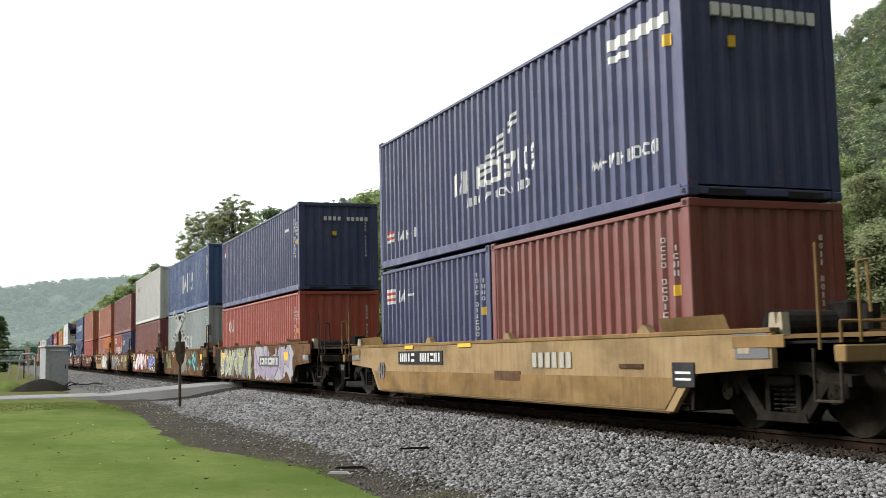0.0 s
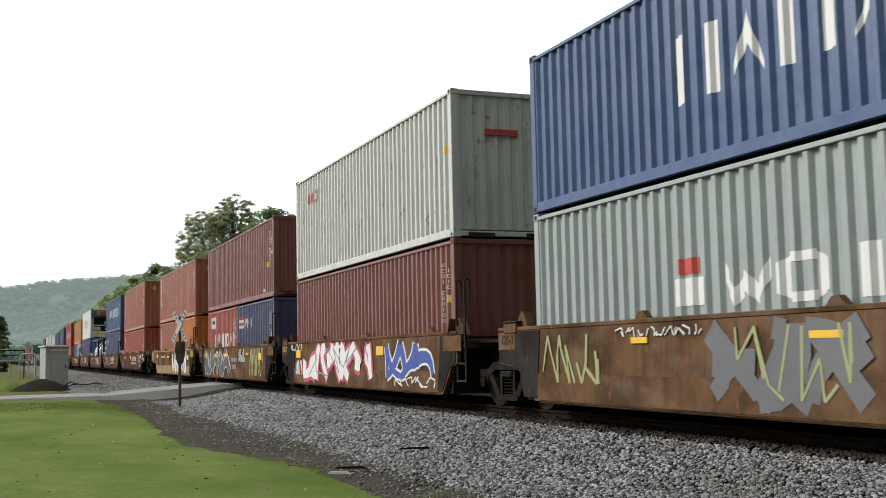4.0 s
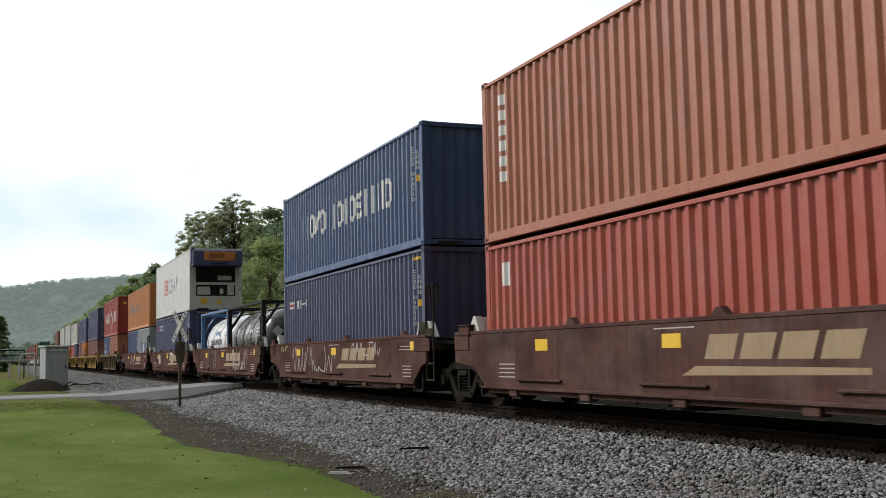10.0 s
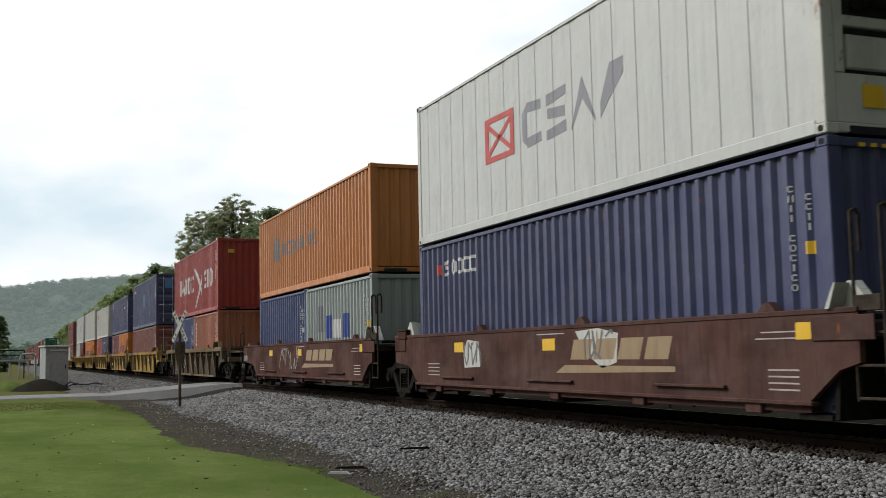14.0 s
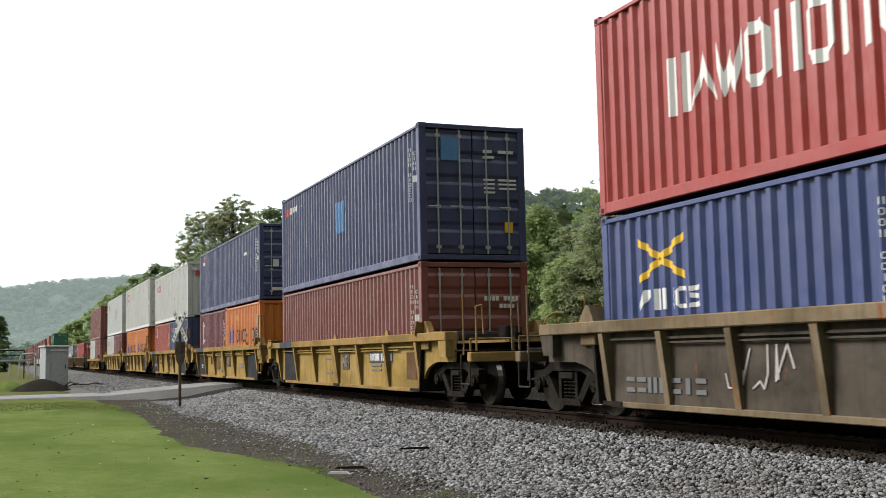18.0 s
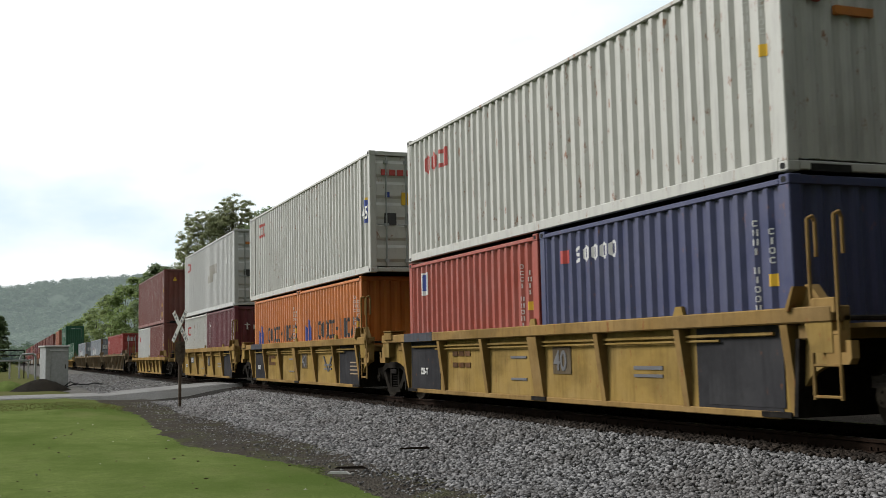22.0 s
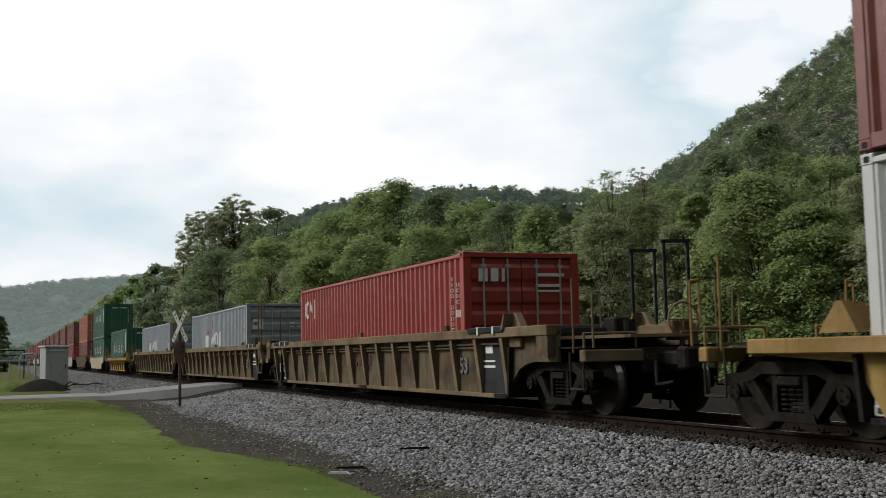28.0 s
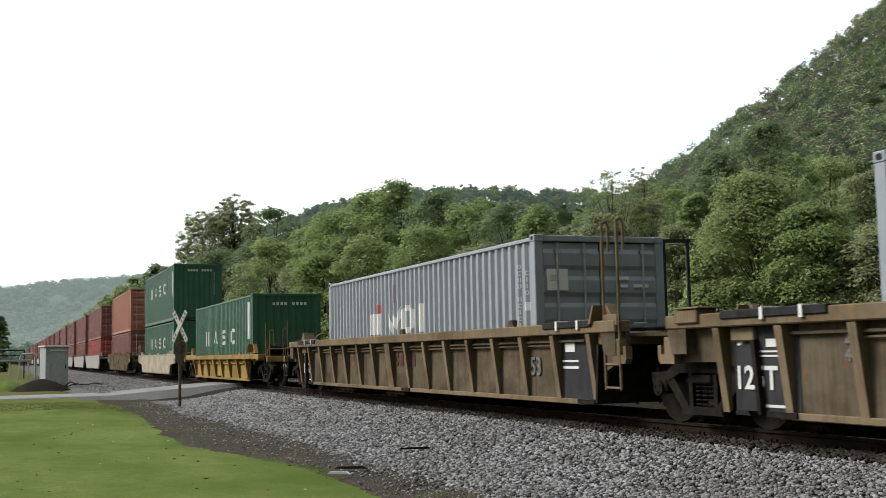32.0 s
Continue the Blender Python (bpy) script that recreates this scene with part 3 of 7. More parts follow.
DRY = leafy("dry_grass_blades", (0.075, 0.08, 0.022), (0.11, 0.105, 0.036), (0.085, 0.09, 0.026), 0.9)
ng = 90000
gy = 9.0 + 29 * rs.uniform(0, 1, ng) ** 1.6
gx = rs.uniform(-1, 1, ng) * (0.06 * gy + 2.0) + 3.0 - 0.085 * gy
edge = lawn_edge(gy) + np.array([noise.noise(Vector((b * 0.22, 9.0, 1.7))) * 0.35 + 0.2 * noise.noise(Vector((b * 1.1, 9.0, 3.1))) for b in gy])
keep = ((gx > edge - 0.3) | (rs.uniform(0, 1, ng) < 0.1)) & (gx < edge + rs.exponential(0.5, ng) * (rs.uniform(0, 1, ng) < 0.6) - 0.02)
gx, gy = gx[keep], gy[keep]
gz = -0.505 + rise(gx, gy)
tagged(new("grass", blades("grass", gx, gy, gz, rs.uniform(0.004, 0.012, len(gx)), 0.008 + gy * 0.0007, BLADE, 8)), "short mown green grass", "grass", kind="stuff")
nd = 5000
dx, dy = rs.uniform(-6, 4.6, nd), rs.uniform(33, 38.2, nd)
tagged(new("dry_grass", blades("dry_grass", dx, dy, -0.51 + rise(dx, dy), rs.uniform(0.015, 0.05, nd), 0.02, DRY, 9)), "yellowed dry grass along the road edge", "grass", kind="stuff")

# fallen leaves and litter on the lawn
for nm, mt, cnt, sd, lb in (("fallen_leaves", metal("brown_dead_leaf", (0.06, 0.04, 0.025), 0.9), 70, 21, "dark brown fallen leaves on the lawn"), ("pale_leaves", metal("pale_leaf", (0.25, 0.245, 0.2), 0.8), 38, 22, "pale dry leaves lying on the grass")):
    r = np.random.RandomState(sd)
    ly = 9.5 + 18 * r.uniform(0, 1, cnt) ** 1.3
    lx = r.uniform(-1, 1, cnt) * (0.05 * ly + 1.6) + 2.6 - 0.085 * ly
    tagged(new(nm, rocks(nm, np.stack([lx, ly, -0.492 + rise(lx, ly)], -1), r.uniform(0.012, 0.032, cnt), mt, sd, 0.35)), lb, "leaves", kind="stuff")


# ---- trees ----
def foliage(centres, radii, per, size, seed, flat=0.72, ragged=0.5, inner=0.3):
    """Leaf sprays on the shells of many lumps: arrays of corners for quads."""
    r = np.random.RandomState(seed)
    n = len(centres)
    d = r.normal(size=(n * per, 3))
    d /= np.linalg.norm(d, axis=1)[:, None]
    d[:, 2] = np.where(d[:, 2] < -0.3, -d[:, 2], d[:, 2])
    c = np.repeat(np.asarray(centres), per, 0) + d * np.repeat(np.asarray(radii), per)[:, None] * r.uniform(inner, 1.12, (n * per, 1)) * np.array([1, 1, flat])
    nrm = 0.55 * d + np.array([0, 0, 0.75]) + r.normal(size=d.shape) * ragged
    nrm /= np.linalg.norm(nrm, axis=1)[:, None]
    u = np.cross(nrm, r.normal(size=d.shape))
    u /= np.linalg.norm(u, axis=1)[:, None]
    w = np.cross(nrm, u)
    s = size * r.uniform(0.5, 1.35, (n * per, 1))
    k = s * r.uniform(0.45, 0.85, (n * per, 1))
    v = np.stack([c - u * s, c - w * k + nrm * s * 0.15, c + u * s, c + w * k - nrm * s * 0.1], 1)
    return v.reshape(-1, 3)


def crown_lumps(h0, h1, rad, count, seed, shape="round"):
    """Centres and radii of the lumps of a crown that stands from h0 to h1."""
    r = np.random.RandomState(seed)
    cs, rr = [], []
    if shape == "airy":                           # small tufts spread thinly through the crown
        for i in range(count):
            d = r.normal(size=3)
            d *= r.uniform(0.35, 1.0) ** 0.5 / np.linalg.norm(d)
            cs.append((rad * d[0], rad * d[1], (h0 + h1) / 2 + (h1 - h0) / 2 * d[2] + r.normal() * 0.12))
            rr.append(rad * r.uniform(0.07, 0.17))
        return np.array(cs), np.array(rr)
    if shape == "pine":                           # tufts out on separate rising limbs, a fuller core lower down
        span = h1 - h0
        limbs = [(t, i * 2.4 + r.uniform(-0.5, 0.5), rad * min(1.0, 1.25 - 1.05 * t) * r.uniform(0.7, 1.12)) for i, t in enumerate(np.linspace(0.05, 0.97, max(14, count // 5)))]
        for i in range(count):
            t, a, q = limbs[i % len(limbs)]
            k = r.uniform(0.35, 1.0) if t > 0.62 else r.uniform(0.1, 1.0)
            a += r.normal() * 0.2
            cs.append((q * k * math.cos(a), q * k * math.sin(a), h0 + span * t + 0.22 * q * k + r.normal() * 0.02 * span))
            rr.append(rad * r.uniform(0.09, 0.16) * (1.25 if t > 0.62 else 2.3))
        return np.array(cs), np.array(rr)
    for i in range(count):
        t = r.uniform(0.0, 1.0) ** 0.85
        z = h0 + (h1 - h0) * t
        env = {"round": math.sqrt(max(0.05, 1 - (1.75 * t - 0.72) ** 2)), "broad": math.sqrt(max(0.04, 1 - t * t))}[shape]
        a = r.uniform(0, 6.28)
        q = rad * env * math.sqrt(r.uniform(0.25, 1.0)) * 0.9
        cs.append((q * math.cos(a), q * math.sin(a), z))
        rr.append(rad * r.uniform(0.17, 0.36))
    return np.array(cs), np.array(rr)


def tree(x, y, height, rad, mat, seed, label, shape="round", low=0.12, lumps=40, per=70, leaf=0.34, z=-0.6):
    r = random.Random(seed)
    lumps = int(lumps * 1.5)
    t = thing("tree", (x, y, z + float(hills(np.array(x), np.array(y)))), label, "tree", "trees beside the track")
    bm = bmesh.new()
    pts = [Vector((0, 0, -0.2))]
    for i in range(1, 7):
        pts.append(Vector((r.uniform(-0.06, 0.06) * i, r.uniform(-0.06, 0.06) * i, height * 0.9 * i / 6)))
    tr = height * 0.012 + 0.04
    for i, (a, b) in enumerate(zip(pts, pts[1:])):
        rod(bm, a, b, tr * (1 - i / 7), 8, tr * (1 - (i + 1) / 7))
    part("trunk", bm, BARK, t)
    cs, rr = crown_lumps(height * low, height * 0.95, rad, lumps, seed, shape)
    bm = bmesh.new()
    slim = shape in ("pine", "airy")
    for i in range(0, lumps, 6 if shape == "pine" else 2):
        c = Vector(cs[i])
        k = min(5, max(1, int(c.z / height * 6) - 1))
        rod(bm, pts[k], pts[k].lerp(c, 0.5) + Vector((0, 0, 0.2)), tr * (0.09 if slim else 0.2), 5, tr * (0.06 if slim else 0.13))
        rod(bm, pts[k].lerp(c, 0.5) + Vector((0, 0, 0.2)), c, tr * (0.06 if slim else 0.13), 5, tr * 0.03)
    part("branchwork", bm, BARK, t)
    v = foliage(cs, rr, int(per * 1.9), leaf * 0.62, seed + 100, ragged=0.3, inner=0.3 if slim else 0.62)
    put("crown", bulk("crown", v, np.arange(len(v)).reshape(-1, 4), mat), t)
    return t


TREES = [  # x, y, height, radius, leaves, shape, low, lumps, per, leaf size
    (27.0, 148.2, 21.6, 5.4, LEAF_T, "round", 0.04, 130, 70, 0.2),
    (23.9, 146.8, 16.4, 3.4, LEAF_T, "round", 0.03, 80, 60, 0.2),
    (29.6, 148.0, 17.4, 3.4, LEAF_T, "round", 0.03, 80, 60, 0.2),
    (28.6, 147.3, 24.6, 3.4, LEAF_T, "airy", 0.6, 190, 34, 0.2),
    (31.2, 149.8, 23.0, 2.1, LEAF_T, "airy", 0.62, 100, 34, 0.2),
    (24.8, 149.0, 22.6, 3.8, LEAF_T, "airy", 0.45, 260, 34, 0.2),
    (22.0, 147.3, 17.2, 3.0, LEAF_T, "pine", 0.2, 90, 26, 0.2),
    (21.0, 154.6, 14.4, 3.6, LEAF_C, "round", 0.05, 40, 60, 0.3),
    (24.6, 137.8, 15.2, 6.2, LEAF_C, "round", 0.03, 60, 80, 0.3),
    (29.1, 124.7, 18.9, 6.0, LEAF_C, "round", 0.05, 70, 80, 0.27),
    (24.9, 109.2, 13.9, 4.2, LEAF_B, "round", 0.03, 60, 90, 0.24),
    (25.5, 100.8, 10.0, 3.2, LEAF_D, "round", 0.03, 40, 80, 0.22),
    (29.5, 112.2, 14.9, 4.2, LEAF_A, "round", 0.03, 54, 80, 0.24),
    (29.2, 99.8, 15.8, 5.5, LEAF_A, "round", 0.03, 80, 90, 0.22),
    (30.9, 95.1, 16.8, 4.5, LEAF_A, "round", 0.03, 80, 90, 0.22),
    (32.7, 91.3, 16.9, 4.8, LEAF_A, "round", 0.03, 84, 90, 0.22),
    (34.2, 86.5, 15.6, 4.2, LEAF_C, "round", 0.03, 80, 90, 0.21),
    (34.9, 80.8, 14.2, 4.3, LEAF_A, "broad", 0.03, 80, 90, 0.2),
    (35.4, 75.1, 13.2, 3.9, LEAF_C, "broad", 0.03, 80, 90, 0.19),
    (35.5, 69.4, 11.8, 3.4, LEAF_A, "round", 0.03, 80, 90, 0.18),
    (34.4, 63.3, 9.8, 2.3, LEAF_D, "round", 0.03, 60, 90, 0.17),
    (24.7, 88.6, 10.0, 4.1, LEAF_A, "broad", 0.02, 64, 90, 0.2),
    (26.9, 83.8, 10.9, 4.3, LEAF_B, "broad", 0.02, 70, 90, 0.2),
    (29.6, 78.6, 11.1, 4.3, LEAF_A, "broad", 0.02, 70, 90, 0.19),
    (30.6, 69.6, 9.3, 3.8, LEAF_D, "broad", 0.02, 70, 90, 0.18),
    (30.9, 62.8, 8.1, 3.3, LEAF_A, "broad", 0.02, 70, 90, 0.17),
    (30.4, 56.3, 7.0, 2.5, LEAF_B, "broad", 0.02, 64, 90, 0.15),
    (34.7, 58.5, 13.3, 2.5, LEAF_A, "airy", 0.42, 240, 16, 0.1),
    (38.2, 61.0, 14.0, 1.7, LEAF_D, "airy", 0.45, 150, 16, 0.1),
    (31.2, 53.6, 9.4, 2.7, LEAF_D, "round", 0.03, 64, 90, 0.14),
    (37.4, 59.2, 11.0, 2.9, LEAF_D, "round", 0.03, 70, 80, 0.15),
    (32.3, 48.2, 7.9, 2.2, LEAF_D, "broad", 0.03, 64, 90, 0.13),
    (52.9, 80.1, 16.1, 3.6, LEAF_A, "round", 0.05, 60, 80, 0.2),
    (40.8, 51.8, 14.9, 3.2, LEAF_C, "round", 0.1, 80, 100, 0.15),
    (37.7, 51.7, 13.0, 2.4, LEAF_C, "round", 0.1, 64, 100, 0.15),
    (34.3, 49.2, 10.0, 1.6, LEAF_A, "round", 0.05, 50, 100, 0.14),
    (45.9, 55.4, 14.0, 2.7, LEAF_A, "round", 0.05, 64, 90, 0.16),
    (32.5, 41.9, 9.2, 4.5, LEAF_B, "broad", 0.01, 85, 300, 0.125),
    (32.5, 38.0, 7.5, 3.4, LEAF_A, "broad", 0.01, 70, 300, 0.12),
    (30.2, 42.3, 6.1, 1.8, LEAF_B, "broad", 0.01, 44, 240, 0.12),
    (50.3, 57.0, 14.3, 3.4, LEAF_B, "round", 0.04, 70, 90, 0.16),
    (42.3, 45.3, 10.8, 2.9, LEAF_D, "round", 0.03, 80, 100, 0.14),
    (46.6, 46.8, 12.5, 3.3, LEAF_A, "round", 0.03, 70, 90, 0.15),
    (33.1, 34.7, 6.4, 2.8, LEAF_D, "broad", 0.01, 66, 260, 0.115),
    (23.5, 190.6, 17.8, 4.0, LEAF_C, "round", 0.05, 40, 60, 0.38),
    (24.8, 212.6, 18.3, 3.7, LEAF_A, "round", 0.05, 36, 60, 0.42),
    (25.3, 238.7, 18.9, 4.6, LEAF_A, "round", 0.03, 36, 60, 0.45),
    (26.2, 268.7, 19.0, 5.1, LEAF_A, "round", 0.03, 36, 60, 0.5),
    (26.2, 303.9, 18.7, 5.8, LEAF_B, "round", 0.03, 36, 60, 0.55),
    (25.4, 344.1, 17.1, 7.1, LEAF_B, "round", 0.03, 36, 60, 0.6),
    (25.1, 394.2, 15.9, 8.1, LEAF_A, "round", 0.03, 36, 60, 0.7),
    (24.1, 449.4, 14.2, 9.2, LEAF_A, "round", 0.03, 36, 60, 0.8),
    (-0.9, 150.0, 7.6, 1.5, LEAF_C, "round", 0.05, 50, 70, 0.28),
]
TREE_LABEL = {LEAF_T.name: "tall tufted olive-green pine with open upper limbs", LEAF_A.name: "full leafy deciduous tree, mid green", LEAF_B.name: "bushy light green deciduous tree", LEAF_C.name: "dark green tree with an uneven crown", LEAF_D.name: "thin olive tree with sparse leaves"}
for i, (x, y, h, rd, mt, sh, lo, lu, pe, lf) in enumerate(TREES):
    tree(x, y, h, rd, mt, 40 + i, TREE_LABEL[mt.name], sh, lo, lu, pe, lf)


def woods(name, x, y, hgt, rad, per, leaf, mat, seed, label):
    """A far wood: crowns of a few lumps each, in one mesh."""
    r = np.random.RandomState(seed)
    n = len(x)
    z = hills(x, y) - 0.5
    cs, rr = [], []
    for k in range(5):
        a = r.uniform(0, 6.28, n)
        q = rad * r.uniform(0.2, 0.75, n) * (0 if k == 0 else 1)
        t = r.uniform(0.35, 0.8, n) if k else np.full(n, 0.86)
        cs.append(np.stack([x + q * np.cos(a), y + q * np.sin(a), z + hgt * t], -1))
        rr.append(rad * r.uniform(0.4, 0.62, n))
    v = foliage(np.concatenate(cs), np.concatenate(rr), per, leaf, seed + 1, 0.9, 0.25)
    return tagged(new(name, bulk(name, v, np.arange(len(v)).reshape(-1, 4), mat)), label, "woods", kind="stuff")


def scatter(n, x0, x1, y0, y1, seed):
    r = np.random.RandomState(seed)
    return r.uniform(x0, x1, n), r.uniform(y0, y1, n), r


# small emission painted into the hillside leaves in place of haze
HAZE_GLOW = (0.024, 0.030, 0.027)
HILL = [leafy("hillside_leaves_mid", (0.088, 0.125, 0.053), (0.150, 0.190, 0.083), (0.163, 0.177, 0.088), glow=HAZE_GLOW, through=0.3),
        leafy("hillside_leaves_dark", (0.062, 0.095, 0.043), (0.112, 0.147, 0.065), (0.094, 0.125, 0.057), glow=HAZE_GLOW, through=0.3),
        leafy("hillside_leaves_olive", (0.106, 0.112, 0.062), (0.163, 0.163, 0.094), (0.156, 0.131, 0.081), glow=HAZE_GLOW, through=0.3),
        leafy("hillside_leaves_light", (0.106, 0.150, 0.057), (0.175, 0.222, 0.090), (0.188, 0.206, 0.092), glow=HAZE_GLOW, through=0.3)]
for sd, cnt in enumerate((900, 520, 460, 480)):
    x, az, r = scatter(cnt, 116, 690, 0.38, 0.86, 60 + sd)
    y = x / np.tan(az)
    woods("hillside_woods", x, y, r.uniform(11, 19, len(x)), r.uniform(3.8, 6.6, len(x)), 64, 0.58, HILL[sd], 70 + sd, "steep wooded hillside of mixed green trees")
x, az, r = scatter(260, 58, 120, 0.36, 0.86, 66)
woods("foot_woods", x, x / np.tan(az), r.uniform(6, 9.5, len(x)), r.uniform(2.8, 4.4, len(x)), 60, 0.4, LEAF_H, 76, "mixed trees at the foot of the hillside")
x, y, r = scatter(1500, 120, 620, 560, 1050, 81)
keep = (np.arctan2(x, y) > 0.17) & (np.arctan2(x, y) < 0.62)
x, y = x[keep], y[keep]
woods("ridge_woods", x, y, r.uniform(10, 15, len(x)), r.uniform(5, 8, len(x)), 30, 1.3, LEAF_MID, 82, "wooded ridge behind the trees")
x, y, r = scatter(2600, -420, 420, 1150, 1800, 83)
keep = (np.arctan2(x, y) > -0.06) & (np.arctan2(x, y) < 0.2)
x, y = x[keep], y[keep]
woods("distant_woods", x, y, r.uniform(10, 16, len(x)), r.uniform(7, 11, len(x)), 26, 1.5, LEAF_FAR, 84, "distant wooded hill, blue-green from its haze glow")
cx, cy = np.meshgrid(np.arange(-430, 330, 9.0), np.arange(620, 1830, 11.0))     # glowing haze-toned sheet under the far crowns, hides dark ground
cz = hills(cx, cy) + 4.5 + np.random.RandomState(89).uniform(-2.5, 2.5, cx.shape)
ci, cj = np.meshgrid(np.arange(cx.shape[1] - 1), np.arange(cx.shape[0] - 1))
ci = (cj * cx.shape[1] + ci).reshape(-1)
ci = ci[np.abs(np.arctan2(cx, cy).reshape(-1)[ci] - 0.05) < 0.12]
tagged(new("far_canopy", bulk("far_canopy", np.stack([cx, cy, cz], -1).reshape(-1, 3), np.stack([ci, ci + 1, ci + cx.shape[1] + 1, ci + cx.shape[1]], -1), LEAF_FAR)), "glowing haze-coloured sheet over the distant wooded hill", "woods", kind="stuff")
x, y, r = scatter(420, -60, 24, 480, 1000, 85)
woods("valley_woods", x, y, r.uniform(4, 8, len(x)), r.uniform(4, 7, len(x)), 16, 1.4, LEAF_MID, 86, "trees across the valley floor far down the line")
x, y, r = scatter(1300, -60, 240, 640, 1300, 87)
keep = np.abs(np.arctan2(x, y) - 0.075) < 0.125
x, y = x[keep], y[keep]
woods("ridge_foot_woods", x, y, r.uniform(8, 12, len(x)), r.uniform(8, 11, len(x)), 34, 1.5, LEAF_FAR, 88, "woods at the foot of the ridge with a haze glow")


# ---- shipping containers ----
HALF = 1.219
PITCH, DEPTH = 0.278, 0.05


def ribs_profile(a, b, pitch=PITCH, depth=DEPTH):
    """Break points (position, depth) of a trapezoid corrugation between a and b."""
    n = max(1, int(round((b - a) / pitch)))
    p = (b - a) / n
    out = [(a, 0.0)]
    for i in range(n):
        s = a + i * p
        out += [(s + 0.14 * p, 0.0), (s + 0.35 * p, depth), (s + 0.65 * p, depth), (s + 0.86 * p, 0.0)]
    out.append((b, 0.0))
    return out


def depth_at(prof, y):
    for (a, da), (b, db) in zip(prof, prof[1:]):
        if a <= y <= b:
            return da + (db - da) * (y - a) / max(1e-6, b - a)
    return 0.0


def sheet(bm, prof, z0, z1, x, way, axis="y", thick=0.03):
    """A corrugated sheet; way is -1 when it faces -x (or -y), 1 when it faces the other side."""
    def at(s, d, z):
        return (x - way * d, s, z) if axis == "y" else (s, x - way * d, z)
    lo = [bm.verts.new(at(s, d, z0)) for s, d in prof]
    hi = [bm.verts.new(at(s, d, z1)) for s, d in prof]
    back = DEPTH + thick
    blo = [bm.verts.new(at(s, back, z0)) for s in (prof[0][0], prof[-1][0])]
    bhi = [bm.verts.new(at(s, back, z1)) for s in (prof[0][0], prof[-1][0])]
    for i in range(len(prof) - 1):
        bm.faces.new((lo[i], lo[i + 1], hi[i + 1], hi[i]))
    bm.faces.new((blo[0], bhi[0], bhi[1], blo[1]))
    bm.faces.new((lo[0], hi[0], bhi[0], blo[0]))
    bm.faces.new((lo[-1], blo[1], bhi[1], hi[-1]))
    bm.faces.new(lo + blo[::-1])
    bm.faces.new(hi + bhi[::-1])
    bmesh.ops.recalc_face_normals(bm, faces=bm.faces[:])
    return bm


CACHE = {}


def cached(key, make, *mats):
    k = (key, tuple(m.name for m in mats))
    if k not in CACHE:
        CACHE[k] = mesh_of(key[0], make(), *mats)
    return CACHE[k]


def casting_bm():
    bm = bmesh.new()
    box(bm, -0.085, 0.085, -0.089, 0.089, -0.059, 0.059, 0.012)
    return bm


# thin black plate painted as the dark hole; nothing is cut
def casting_hole_bm():
    bm = bmesh.new()
    prism(bm, [(-0.04, -0.02), (-0.025, -0.032), (0.025, -0.032), (0.04, -0.02), (0.04, 0.02), (0.025, 0.032), (-0.025, 0.032), (-0.04, 0.02)], -0.003, 0.003, "x")
    return bm


def conform(bm, y0, y1, zb0, zt0, zb1, zt1, prof, lift=0.004):
    """A painted patch that follows the corrugation of a side: bottom and top heights at y0 and at y1."""
    cuts = sorted({y0, y1} | {y for y, _ in prof if y0 < y < y1})
    rows = []
    for y in cuts:
        t = (y - y0) / (y1 - y0)
        x = -HALF + 0.02 + depth_at(prof, y) - lift
        zb, zt = zb0 + (zb1 - zb0) * t, zt0 + (zt1 - zt0) * t
        rows.append([bm.verts.new(q) for q in ((x, y, zb), (x, y, zt), (x + 0.004, y, zt), (x + 0.004, y, zb))])
    for a, b in zip(rows, rows[1:]):
        bm.faces.new((a[0], b[0], b[1], a[1]))
        bm.faces.new((a[1], b[1], b[2], a[2]))
        bm.faces.new((a[3], b[3], b[0], a[0]))
    return bm


SHAPES = {  # strokes of plain shapes in a unit cell: (u0, u1, low and high at u0, low and high at u1), u from the start
    "i": [(0.32, 0.68, 0, 1, 0, 1)],
    "n": [(0, 0.3, 0, 1, 0, 1), (0.7, 1, 0, 1, 0, 1)],
    "o": [(0, 0.24, 0.2, 0.8, 0.06, 0.94), (0.24, 0.76, 0, 0.2, 0, 0.2), (0.24, 0.76, 0.8, 1, 0.8, 1), (0.76, 1, 0.06, 0.94, 0.2, 0.8)],
    "c": [(0, 0.26, 0.2, 0.8, 0.04, 0.96), (0.26, 0.95, 0, 0.22, 0.05, 0.26), (0.26, 0.95, 0.78, 1, 0.74, 0.95)],
    "s": [(0.05, 0.95, 0.72, 0.96, 0.8, 1), (0.1, 0.9, 0.44, 0.66, 0.36, 0.58), (0.05, 0.95, 0, 0.2, 0.04, 0.28)],
    "/": [(0.05, 0.45, 0, 0.3, 0.35, 1), (0.45, 0.95, 0.35, 1, 0.7, 1)],
    "^": [(0, 0.5, 0, 0.08, 0.55, 1), (0.5, 1, 0.55, 1, 0, 0.08)],
    "-": [(0.1, 0.9, 0.4, 0.6, 0.4, 0.6)],
    "w": [(0, 0.25, 0.55, 1, 0, 0.4), (0.25, 0.5, 0, 0.4, 0.3, 0.75), (0.5, 0.75, 0.3, 0.75, 0, 0.4), (0.75, 1, 0, 0.4, 0.55, 1)],
    " ": [],
}


